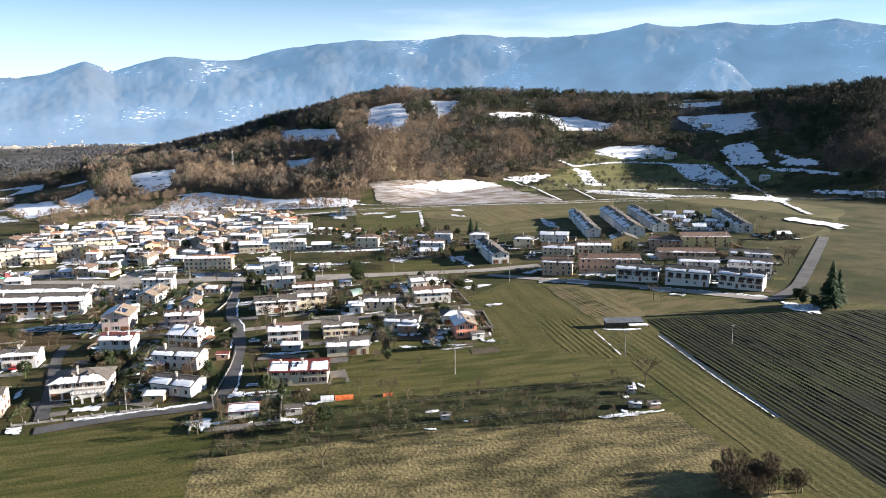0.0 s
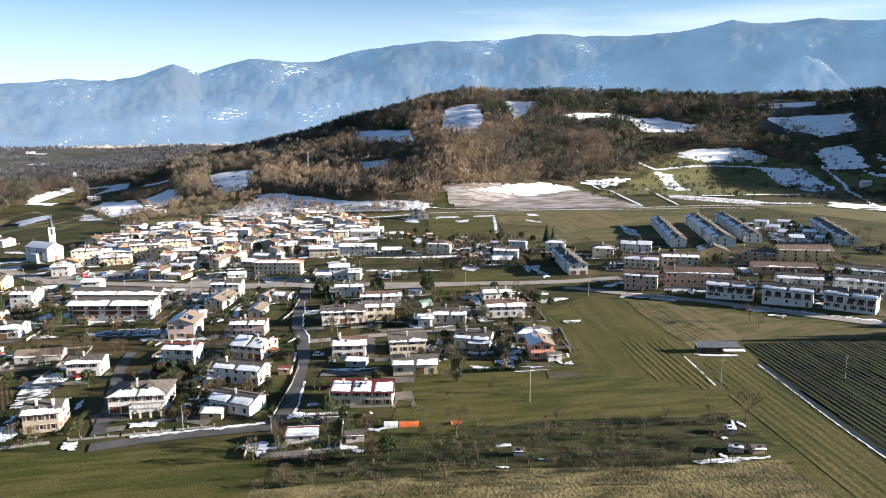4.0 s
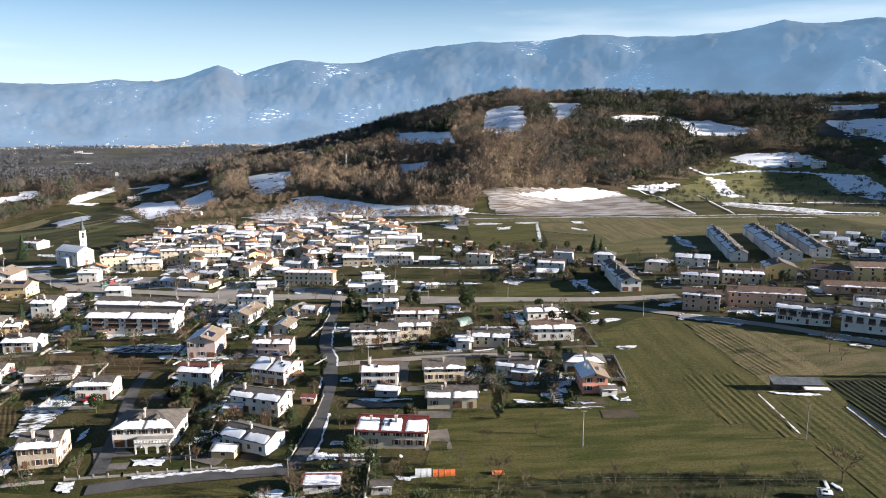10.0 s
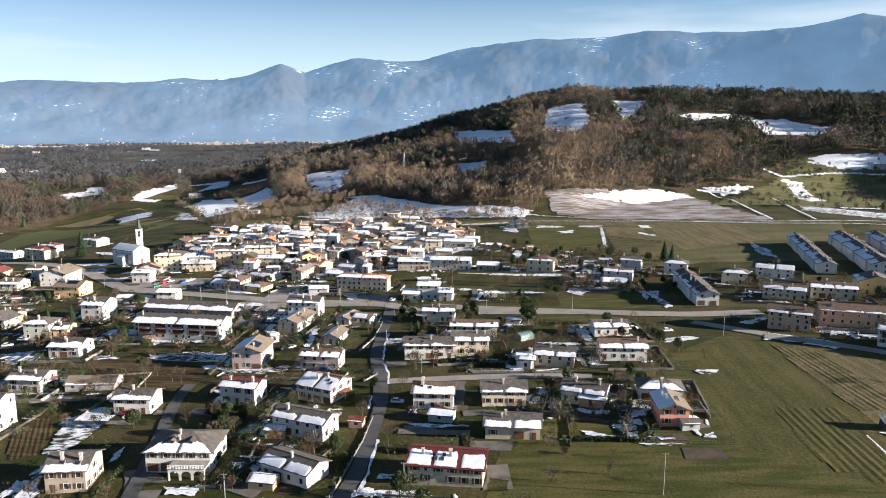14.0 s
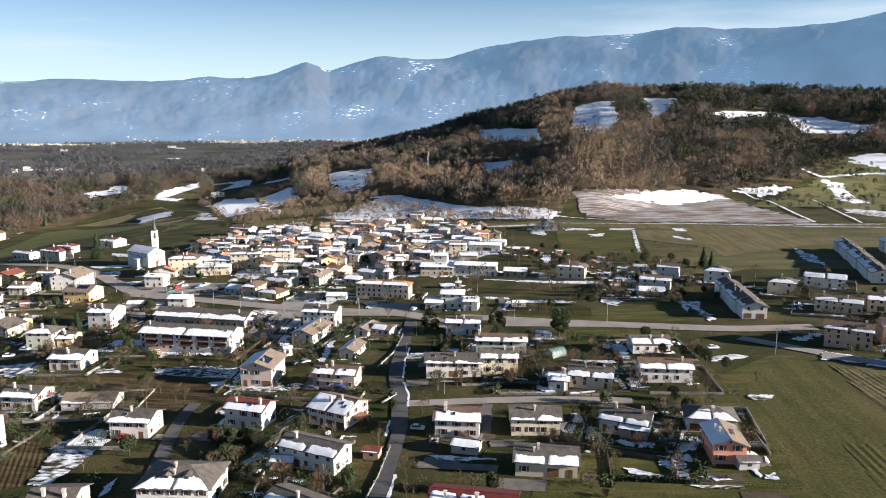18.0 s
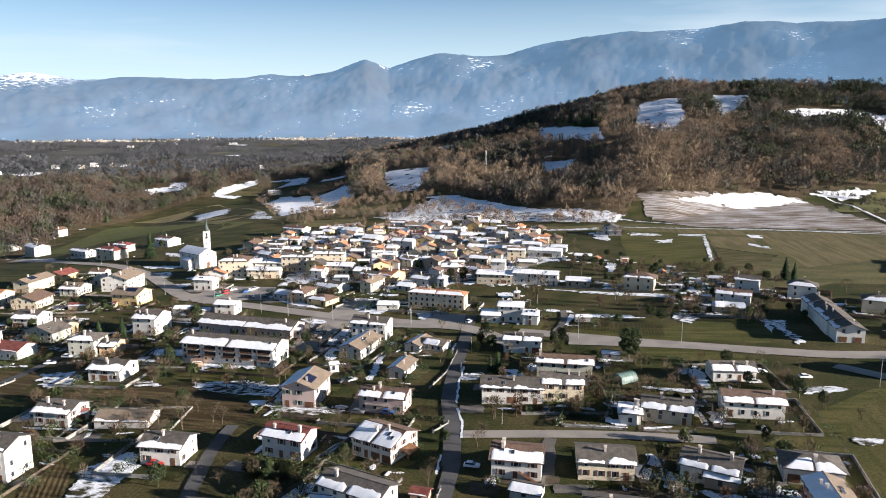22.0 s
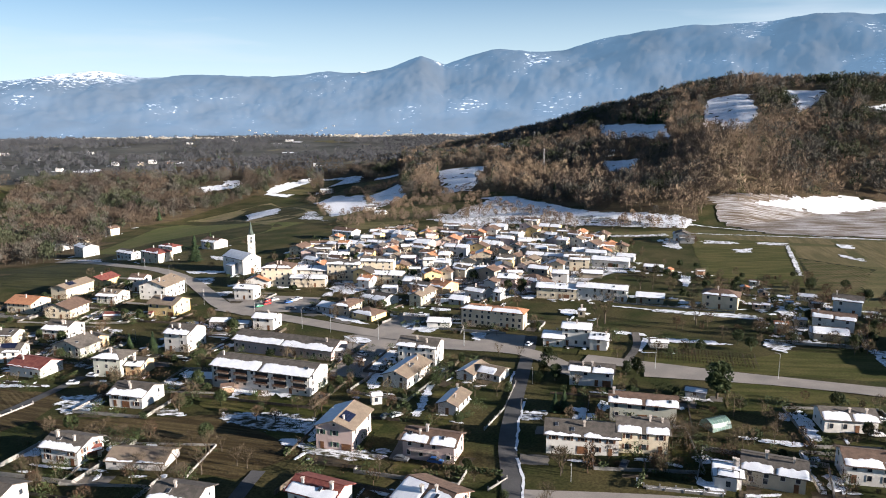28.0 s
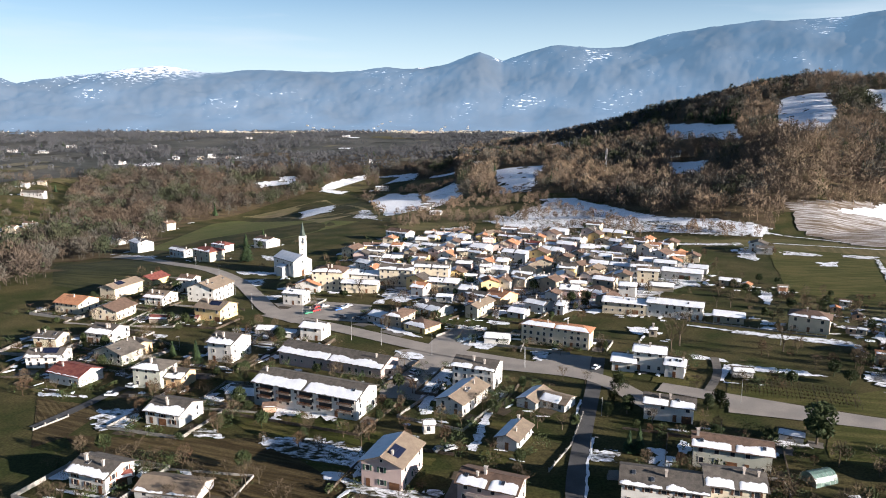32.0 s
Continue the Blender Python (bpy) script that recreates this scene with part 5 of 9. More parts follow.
SHUTTER_GREEN = mat("green_shutter", (0.05, 0.10, 0.07), 0.7, 0.12, 1.0, 9.0)
WOOD = mat("stained_wood", (0.16, 0.075, 0.035), 0.75, 0.2, 0.8, 12.0, (0.11, 0.05, 0.025))
CHIMNEY = mat("chimney_render", (0.52, 0.46, 0.41), 0.9, 0.12, 1.0, 8.0)
CONCRETE = mat("concrete", (0.24, 0.23, 0.215), 0.9, 0.12, 0.5, 6.0)
METAL = mat("galvanised_steel", (0.42, 0.43, 0.44), 0.45, 0.1, 1.0, 6.0, metal=0.7)
SOLAR = mat("solar_panel", (0.012, 0.015, 0.035), 0.2, 0.1, 1.0, 3.0, spec=0.6)


def ring_frame(s, w, h, t, y0, y1):
    """A rectangular frame as one closed band round an opening."""
    a = len(s.v)
    for y in (y0, y1):
        for x, z in ((-w / 2 - t, -t), (w / 2 + t, -t), (w / 2 + t, h + t), (-w / 2 - t, h + t), (-w / 2, 0), (w / 2, 0), (w / 2, h), (-w / 2, h)):
            s.v.append((x, y, z))
    for i in range(4):
        j = (i + 1) % 4
        s.f += [(a + i, a + j, a + 4 + j, a + 4 + i), (a + i + 8, a + i + 12, a + j + 12, a + j + 8), (a + i, a + i + 8, a + j + 8, a + j), (a + 4 + i, a + 4 + j, a + 12 + j, a + 12 + i)]
        s.k += [0] * 4


def window_mesh(name, w, h, shutters=None):
    """The meshes of a window: frame, pane and, where it has them, shutter."""
    s = Shape()
    ring_frame(s, w, h, 0.13, -0.07, 0.05)
    p = Shape()
    p.box(-w / 2, -0.015, 0, w / 2, 0.03, h)
    q = None
    if shutters:
        q = Shape()
        q.box(-w / 4, -0.1, 0, w / 4, -0.005, h)
        q = q.mesh("shutter", [shutters])
    return s.mesh(name, [FRAME]), p.mesh("pane", [GLASS]), q, w


WINDOWS = [window_mesh("window", 1.0, 1.35), window_mesh("window", 1.05, 1.4, SHUTTER_BROWN), window_mesh("window", 1.05, 1.4, SHUTTER_GREEN), window_mesh("window", 1.7, 1.3), window_mesh("window", 0.7, 0.8)]


def door_mesh():
    s = Shape()
    s.box(-0.55, -0.06, 0, 0.55, 0.05, 2.15)
    return s.mesh("door", [WOOD])


def garage_mesh():
    """A sectional door: one ribbed sheet."""
    s = Shape()
    zs = [(0.0, 0.03)]
    for i in range(5):
        zs += [(0.04 + 0.44 * i, 0.07), (0.40 + 0.44 * i, 0.07), (0.44 + 0.44 * i, 0.03)]
    for z, y in zs:
        s.v += [(-1.4, -y, z), (1.4, -y, z)]
    for i in range(len(zs) - 1):
        s.f.append((2 * i, 2 * i + 1, 2 * i + 3, 2 * i + 2))
        s.k.append(0)
    return s.mesh("garage_door", [WOOD])


def chimney_mesh(h, wide):
    s = Shape()
    s.box(-wide / 2, -wide / 2, -0.8, wide / 2, wide / 2, h)
    s.box(-wide / 2 - 0.1, -wide / 2 - 0.1, h, wide / 2 + 0.1, wide / 2 + 0.1, h + 0.1)
    for i in (-1, 1):
        for j in (-1, 1):
            s.box(i * wide * 0.4 - 0.06, j * wide * 0.4 - 0.06, h + 0.1, i * wide * 0.4 + 0.06, j * wide * 0.4 + 0.06, h + 0.4)
    s.slab([(-wide / 2 - 0.15, -wide / 2 - 0.15, h + 0.46), (wide / 2 + 0.15, -wide / 2 - 0.15, h + 0.46), (wide / 2 + 0.15, wide / 2 + 0.15, h + 0.5), (-wide / 2 - 0.15, wide / 2 + 0.15, h + 0.5)], 0.08)
    return s.mesh("chimney", [CHIMNEY])


def skylight_mesh():
    s = Shape()
    s.box(-0.45, -0.65, -0.05, 0.45, 0.65, 0.14)
    s.box(-0.38, -0.58, 0.13, 0.38, 0.58, 0.16, 1)
    return s.mesh("skylight", [METAL, GLASS])


def dormer_mesh(roofing):
    s = Shape()
    s.box(-0.7, 0.0, -0.4, 0.7, 1.8, 0.75, 0)
    s.box(-0.5, -0.03, 0.0, 0.5, 0.05, 0.62, 1)
    s.slab([(-0.95, -0.3, 0.72), (0, -0.3, 1.12), (0, 2.6, 1.12), (-0.95, 2.6, 0.72)], 0.1, 2)
    s.slab([(0, -0.3, 1.12), (0.95, -0.3, 0.72), (0.95, 2.6, 0.72), (0, 2.6, 1.12)], 0.1, 2)
    return s.mesh("dormer", [WALLS["B"][0], GLASS, roofing])


def panel_mesh():
    s = Shape()
    s.box(0, 0, 0.06, 1.0, 1.6, 0.11)
    return s.mesh("solar_panel", [SOLAR])


PANEL = panel_mesh()


def lay_panels(nx, ny, parent, m):
    for i in range(nx):
        for j in range(ny):
            put("solar_panel", PANEL, parent, m @ pose(i * 1.04 - nx * 0.52, j * 1.66, 0))


DOOR, GARAGE, SKYLIGHT, CHIMNEYS = door_mesh(), garage_mesh(), skylight_mesh(), [chimney_mesh(1.1, 0.5), chimney_mesh(1.4, 0.65), chimney_mesh(0.8, 0.4)]


def put_window(kind, root, m, full=True):
    f, p, sh, w = WINDOWS[kind]
    if full is None:
        return put("window", p, root, m)
    win = put("window", f, root, m)
    put("pane", p, win)
    if sh is not None and full:
        for side in (-1, 1):
            put("shutter", sh, win, pose(side * (w * 0.75 + 0.14), 0, 0))
    return win


def snow_mesh(u0, u1, va, vb, at, rnd, edge=0.06):
    """Old snow on a roof slope. at(u, v, up) gives a place; it lies from va to a wavy edge near vb (shares of the slope)."""
    n, m, seed = max(8, int((u1 - u0) / 0.4)), 4, rnd.random() * 99
    vs, fs = [], []
    rag = 0.2 * min(1.0, 1.6 - 1.5 * vb) + 0.03
    for i in range(n + 1):
        u = u0 + (u1 - u0) * i / n
        wave = 0.9 * noise.noise((u / 6.0, seed, 0)) + 0.35 * noise.noise((u / 1.6, seed, 3)) + 0.3 * noise.noise((u / 0.6, seed, 6))
        low = va + 0.05 * noise.noise((u / 1.5, seed, 8))
        top = min(0.985, max(low + 0.05, vb + rag * wave))
        if vb > 0.9:
            top = min(0.985, vb + 0.02 * wave)
        if i in (0, n):
            top = low + (top - low) * 0.8
        for j in range(m + 1):
            v = low + (top - low) * j / m
            up = 0.03 if i in (0, n) or j in (0, m) else 0.15 + 0.05 * noise.noise((u, v * 6, seed))
            vs.append(at(u + (0.12 * noise.noise((v * 9, seed, 4)) if i in (0, n) else 0), v, up))
    for i in range(n):
        for j in range(m):
            a = i * (m + 1) + j
            fs.append((a, a + m + 1, a + m + 2, a + 1))
    return mesh_of("roof_snow", vs, fs, SNOW, smooth=True)


HOUSE_COUNT = [0]
HOUSE_SPOTS = []


def house(x, y, rot, w, d, h, ridge, wall, roof, snow, extra="", far=False, name="house", group="village houses"):
    """A house whose front wall's middle stands at x, y. ridge: along x or y of the house, or h for a hipped roof. snow: how much of the shaded slope it covers."""
    if ridge == "y" and d > 40:
        # a terrace: its units step up and down and to the side
        n = round(d / 9.3)
        rt = radians(rot)
        for i in range(n):
            a, b = (0.35, -0.35, 0.1)[i % 3], i * d / n
            house(x + a * math.cos(rt) - b * math.sin(rt), y + a * math.sin(rt) + b * math.cos(rt), rot, w, d / n - 0.03, h + (0.0, 0.55, 0.22)[i % 3], "y", wall, roof, (0.95, 0.8, 0.9, 0.7)[(i + int(x)) % 4] * snow, extra, True, "terraced_house", "terraced houses")
        return
    HOUSE_COUNT[0] += 1
    rnd = random.Random(HOUSE_COUNT[0] * 7 + int(x) * 13 + int(y))
    (wm, wn_), (rm, rn_) = WALLS[wall], ROOFS[roof]
    c, s_ = math.cos(radians(rot)), math.sin(radians(rot))
    corners = [(x + a * c - b * s_, y + a * s_ + b * c) for a in (-w / 2, w / 2) for b in (0, d)]
    HOUSE_SPOTS.append((x - s_ * d / 2, y + c * d / 2, max(w, d) / 2, rot, w, d))
    base = min(land(*q) for q in corners)
    high = max(land(*q) for q in corners)
    z = high - 0.05
    root = new(name)
    root.matrix_basis = pose(x, y, z, 0, 0, rot)
    storeys = max(1, round(h / 2.75))
    word = {1: "single-storey", 2: "two-storey", 3: "three-storey"}.get(storeys, "tall")
    cover = "roof mostly under snow" if snow > 0.8 else "roof half under snow" if snow > 0.35 else "roof without snow"
    tagged(root, f"{word} {wn_} rendered house, {rn_} {cover}", "house", group)
    over, t, pitch = 0.75, 0.22, 0.36
    if w < 5 or h < 3:
        over = 0.45
    low = base - z - 0.5
    s = Shape()
    hw = w / 2
    if ridge == "x":
        peak = h + pitch * d / 2
        s.face([(-hw, 0, low), (hw, 0, low), (hw, 0, h), (-hw, 0, h)])
        s.face([(hw, d, low), (-hw, d, low), (-hw, d, h), (hw, d, h)])
        s.face([(hw, 0, low), (hw, d, low), (hw, d, h), (hw, d / 2, peak), (hw, 0, h)])
        s.face([(-hw, d, low), (-hw, 0, low), (-hw, 0, h), (-hw, d / 2, peak), (-hw, d, h)])
    elif ridge == "y":
        peak = h + pitch * w / 2
        s.face([(-hw, 0, low), (hw, 0, low), (hw, 0, h), (0, 0, peak), (-hw, 0, h)])
        s.face([(hw, d, low), (-hw, d, low), (-hw, d, h), (0, d, peak), (hw, d, h)])
        s.face([(hw, 0, low), (hw, d, low), (hw, d, h), (hw, 0, h)])
        s.face([(-hw, d, low), (-hw, 0, low), (-hw, 0, h), (-hw, d, h)])
    else:
        peak = h + pitch * min(w, d) / 2
        s.box(-hw, 0, low, hw, d, h)
    put("wall", s.mesh("wall", [wm]), root)
    # roof plates
    e = h - pitch * over + 0.12
    r = Shape()
    if ridge == "x":
        pk = h + pitch * d / 2 + 0.12
        r.slab([(-hw - over, -over, e), (hw + over, -over, e), (hw + over, d / 2, pk), (-hw - over, d / 2, pk)], t)
        r.slab([(-hw - over, d / 2, pk), (hw + over, d / 2, pk), (hw + over, d + over, e), (-hw - over, d + over, e)], t)
        r.tube((-hw - over, d / 2, pk), (hw + over, d / 2, pk), 0.13, 0.13, 6)
        front = lambda u, v, up: (u, -over + v * (d / 2 + over), e + v * (pk - e) + up)  # noqa: E731
        span, across = (-hw - over, hw + over), d / 2 + over
    elif ridge == "y":
        pk = h + pitch * w / 2 + 0.12
        r.slab([(-hw - over, d + over, e), (-hw - over, -over, e), (0, -over, pk), (0, d + over, pk)], t)
        r.slab([(0, d + over, pk), (0, -over, pk), (hw + over, -over, e), (hw + over, d + over, e)], t)
        r.tube((0, -over, pk), (0, d + over, pk), 0.13, 0.13, 6)
        front = lambda u, v, up: (-hw - over + v * (hw + over), -u, e + v * (pk - e) + up)  # noqa: E731
        span, across = (-d - over, over), hw + over
    else:
        k = min(w, d) / 2 + over
        pk = e + pitch * k
        x0, x1, y0, y1 = -hw - over, hw + over, -over, d + over
        if w >= d:
            a, b = (x0 + k, d / 2, pk), (x1 - k, d / 2, pk)
        else:
            a, b = (0, y0 + k, pk), (0, y1 - k, pk)
        p, q, u_, v_ = (x0, y0, e), (x1, y0, e), (x1, y1, e), (x0, y1, e)
        if w >= d:
            for quad in ([p, q, b, a], [q, u_, b], [u_, v_, a, b], [v_, p, a]):
                r.slab(quad, t)
        else:
            for quad in ([p, q, a], [q, u_, b, a], [u_, v_, b], [v_, p, a, b]):
                r.slab(quad, t)
        if w >= d:
            front = lambda u, v, up: (u * (1 - v) + (u / hw * (x1 - k) if x1 > k else 0) * v, y0 + v * k, e + v * (pk - e) + up)  # noqa: E731
        else:
            front = lambda u, v, up: (u * (1 - v), y0 + v * k, e + v * (pk - e) + up)  # noqa: E731
        span, across = (-hw - over * 0.8, hw + over * 0.8), k
    roof_ob = put("roof", r.mesh("roof", [rm]), root)
    slope = math.degrees(math.atan(pitch))
    if snow > 0.05:
        pieces = 3 if extra == "red" else 1 if span[1] - span[0] < 14 or snow > 0.9 else 2
        step = (span[1] - span[0]) / pieces
        for i in range(pieces):
            cut = 0.55 if extra == "red" else 0.12 if snow > 0.9 else rnd.uniform(0.1, 0.7)
            put("roof_snow", snow_mesh(span[0] + i * step + cut, span[0] + (i + 1) * step - 0.12 - (rnd.uniform(0, 0.5) if snow < 0.9 else 0), 0.10 if extra == "red" else 0.015, 0.8 if extra == "red" else min(0.98, snow * rnd.uniform(0.9, 1.1) if snow > 0.85 else snow * rnd.uniform(0.62, 0.9)), front, rnd), roof_ob, label="melting white snow")
        if snow > 0.85 and ridge == "x" and rnd.random() < 0.5:
            back = lambda u, v, up: (-u, d + over - v * (d / 2 + over), e + v * (pk - e) + up)  # noqa: E731
            put("roof_snow", snow_mesh(span[0] + 0.2, span[1] - 0.2, 0.3, 0.98, back, rnd), roof_ob, label="melting white snow")
    # on the slopes
    flat = pose(0, 0, 0, slope, 0, 0) if ridge != "y" else pose(0, 0, 0, 0, -slope, 0)
    for i in range(0 if h < 3.2 else rnd.choice((1, 1, 2, 2)) if not far else 1):
        v = rnd.uniform(0.55, 0.9)
        u = rnd.uniform(span[0] + 1.5, span[1] - 1.5) * (0.5 if ridge == "h" else 1)
        q = front(u, v, 0)
        if ridge == "y" and rnd.random() < 0.6:
            q = (-q[0], q[1], q[2])
        put("chimney", rnd.choice(CHIMNEYS), roof_ob, pose(*q, 0, 0, 0))
    if not far and ridge != "h" and h > 4 and rnd.random() < 0.6 and "solar" not in extra:
        for i in range(rnd.choice((1, 2, 2, 3))):
            u, v = rnd.uniform(span[0] + 2, span[1] - 2), rnd.uniform(0.4, 0.7)
            q = front(u, v, 0.04 if snow * 0.8 < v else 0.16)
            if ridge == "y":
                q = (-q[0], q[1], q[2])
            put("skylight", SKYLIGHT, roof_ob, Matrix.Translation(q) @ (flat if ridge == "x" else pose(0, 0, 0, 0, slope, 0)))
    if "dormer" in extra:
        for u in (-w * 0.2, w * 0.22):
            q = front(u, 0.42, 0)
            put("dormer", dormer_mesh(rm), roof_ob, pose(*q))
    if "solar" in extra:
        if ridge == "y":
            q = (hw * 0.66, d * 0.35, e + (pk - e) * 0.42)
            lay_panels(5, 2, roof_ob, Matrix.Translation(q) @ pose(0, 0, 0, 0, slope, 0) @ pose(0, 0, 0, 0, 0, 90))
        else:
            q = front(w * 0.12, 0.45, 0)
            lay_panels(6, 2, roof_ob, Matrix.Translation(q) @ flat)
    # openings
    kind = rnd.choice((0, 0, 1, 1, 2)) if wall != "S" else 1
    gap = rnd.uniform(2.6, 3.3) * (1.5 if far else 1)
    cols = max(1, int((w - 1.2) / gap))
    dark = (0, rnd.randrange(cols)) if name == "house" else None
    for f in range(storeys):
        zf = f * h / storeys + 0.95
        if zf + 1.5 > h + 0.1 and storeys > 1:
            zf = h - 1.7
        for i in range(cols):
            px = -w / 2 + w * (i + 0.5) / cols + rnd.uniform(-0.25, 0.25)
            if name == "shed" and (f, i) != (0, 0):
                continue
            if (f, i) == dark:
                put("door", DOOR, root, pose(px, -0.002, zf - 0.95))
            elif f == 0 and rnd.random() < 0.14 and w / cols > 3.1:
                put("garage_door", GARAGE, root, pose(px, -0.002, zf - 0.95))
            elif rnd.random() < 0.88:
                put_window(kind if rnd.random() < 0.85 else 4, root, pose(px, -0.002, zf), None if far else y < 300)
        rows = max(1, int((d - 1) / (gap * 1.15)))
        for side in (1, -1):
            if far and side < 0 or name == "shed":
                continue
            for i in range(rows):
                if rnd.random() < 0.72:
                    py = d * (i + 0.5) / rows + rnd.uniform(-0.3, 0.3)
                    put_window(kind if rnd.random() < 0.8 else 4, root, pose(side * (hw + 0.002), py, zf, 0, 0, 90 * side), None if far else y < 260)
    if ridge == "y" and w > 6 and not far:
        put_window(4, root, pose(0, -0.002, h + 0.25))
    if "balc" in extra:
        for f in range(1, storeys):
            z0 = f * h / storeys
            parts = (-0.375, -0.185, 0.02, 0.21, 0.4) if "balc3" in extra else (-0.06,)
            for share in parts:
                b = Shape()
                ww = w * 0.13 if "balc3" in extra else w * 0.55
                cx = share * w
                b.box(cx - ww / 2, -1.3, z0 - 0.08, cx + ww / 2, -0.003, z0 + 0.08)
                bal = put("balcony", b.mesh("balcony", [CONCRETE]), root)
                if "balc3" in extra:
                    # flat dark panel on the wall in place of a loggia's shaded recess
                    g = Shape()
                    g.box(cx - ww / 2 + 0.15, -0.11, z0 + 0.1, cx + ww / 2 - 0.15, -0.08, z0 + 2.25)
                    put("loggia_front", g.mesh("loggia_front", [GLASS]), bal)
                g = Shape()
                g.box(cx - ww / 2, -1.3, z0 + 0.95, cx + ww / 2, -1.22, z0 + 1.05)
                n = int(ww / 0.3)
                for i in range(n + 1):
                    g.box(cx - ww / 2 + ww * i / n - 0.08, -1.28, z0 + 0.08, cx - ww / 2 + ww * i / n + 0.08, -1.24, z0 + 0.95)
                put("railing", g.mesh("railing", [WOOD if "balc3" in extra else wm]), bal)
    if "wing" in extra:
        b = Shape()
        b.box(hw, 3.0, low, hw + 8.5, d - 1, 2.9)
        put("wing_wall", b.mesh("wing_wall", [wm]), root)
        g = Shape()
        mid = 3 + (d - 4) / 2
        g.slab([(hw - 0.4, 2.4, 2.85), (hw + 9, 2.4, 2.85), (hw + 9, mid, 4.4), (hw - 0.4, mid, 4.4)], t)
        g.slab([(hw - 0.4, mid, 4.4), (hw + 9, mid, 4.4), (hw + 9, d - 0.4, 2.85), (hw - 0.4, d - 0.4, 2.85)], t)
        wing_roof = put("wing_roof", g.mesh("wing_roof", [rm]), root)
        put("roof_snow", snow_mesh(hw, hw + 6.5, 0.02, 0.75, lambda u, v, up: (u, 2.4 + v * (mid - 2.4), 2.85 + v * 1.55 + up), rnd), wing_roof, label="melting white snow")
        for i in range(3):
            put_window(0, root, pose(hw + 1.6 + 2.6 * i, 2.998, 0.95))
    if "stair" in extra:
        b = Shape()
        n = 14
        for i in range(n):
            b.box(w * 0.05 + i * 0.36, -1.3, h * 0.45 - 0.19 * (i + 1), w * 0.05 + (i + 1) * 0.36, -0.1, h * 0.45 - 0.19 * i)
        put("outside_stair", b.mesh("outside_stair", [SHUTTER_BROWN]), root)
    if "porch" in extra:
        b = Shape()
        b.slab([(hw - 0.1, 3.5, 2.9), (hw - 0.1, 3.5, 2.9), (hw + 3.4, 3.5, 2.3), (hw + 3.4, 8.5, 2.3), (hw - 0.1, 8.5, 2.9)], 0.15)
        for py in (3.8, 8.2):
            b.box(hw + 3.0, py - 0.1, -0.4, hw + 3.2, py + 0.1, 2.25)
        put("porch", b.mesh("porch", [WOOD]), root, label="brown timber porch")
    return root


# the village, house by house
house(-111.9, 181.8, 10, 9.7, 11.0, 5.9, "x", "B", "D", 0.5, "villa2")
house(-121.5, 230.4, 3, 11.5, 9.3, 5.1, "x", "W", "D", 0.5)
house(-90.6, 239.0, -8, 12.1, 8.5, 6.0, "x", "W", "R", 0.75)
house(-59.3, 189.1, -24, 14.9, 8.5, 3.9, "x", "W", "D", 0.7)
house(-63.6, 215.1, -17, 16.7, 8.5, 5.3, "x", "W", "D", 0.7)
house(-66.3, 241.9, -20, 12.8, 12.3, 5.0, "x", "W", "B", 0.9, "porch")
house(-73.0, 272.6, -2, 14.4, 8.5, 5.2, "x", "P", "B", 0.65, "balc")
house(-100.3, 272.9, 1, 10.9, 14.1, 6.8, "y", "P", "L", 0.95, "solar")
house(-76.7, 303.4, -6, 6.0, 11.7, 3.4, "y", "W", "L", 0.95)
house(-78.9, 333.4, -13, 6.6, 12.0, 2.5, "y", "W", "L", 0.95, "wing")
house(-100.3, 321.4, -8, 9.2, 18.1, 4.3, "y", "W", "L", 0.95)
house(-100.2, 343.8, -1, 14.5, 10.4, 7.5, "x", "W", "D", 0.5)
house(-144.6, 308.8, -2, 38.1, 13.0, 7.0, "x", "W", "D", 0.75, "balc3")
house(-156.4, 344.9, -4, 44.3, 13.0, 4.0, "x", "P", "D", 0.7)
house(-245.9, 389.0, -0, 14.5, 13.0, 5.9, "x", "Y", "L", 0, "solar")
house(-272.2, 416.7, 6, 15.4, 18.8, 7.4, "y", "W", "L", 0.1)
house(-295.0, 431.2, 8, 8.1, 10.0, 6.9, "x", "W", "B", 0.4, far=True)
house(-290.0, 402.4, 3, 10.6, 12.4, 4.2, "x", "W", "L", 0.5)
house(-327.5, 436.7, 3, 11.0, 14.0, 3.4, "y", "Y", "R", 0.2, far=True)
house(-321.3, 403.8, 2, 9.6, 20.5, 5.8, "y", "C", "L", 0.1, "solar", far=True)
house(-317.4, 374.7, 2, 14.4, 13.0, 5.2, "x", "C", "T", 0)
house(-291.9, 372.6, 8, 13.3, 14.6, 4.8, "y", "C", "B", 0.2)
house(-268.0, 345.4, 3, 11.1, 13.0, 4.5, "x", "W", "D", 0.7)
house(-283.2, 332.8, 11, 10.3, 8.5, 4.4, "x", "C", "D", 0.1)
house(-242.6, 326.3, -1, 13.8, 11.0, 4.5, "y", "G", "D", 0.1)
house(-242.3, 337.9, -21, 6.7, 7.2, 4.4, "x", "O", "D", 0.1)
house(-240.2, 303.7, -3, 14.9, 10.4, 4.0, "x", "W", "R", 0.1)
house(-263.2, 314.7, 22, 12.8, 10.0, 4.6, "x", "W", "D", 0.3, "solar")
house(-208.6, 310.1, 6, 10.9, 10.0, 7.2, "h", "G", "D", 0.8)
house(-199.4, 312.8, 7, 6.1, 9.0, 4.2, "x", "O", "D", 0.8)
house(-202.1, 341.4, 1, 10.7, 13.0, 7.6, "x", "W", "D", 0.5)
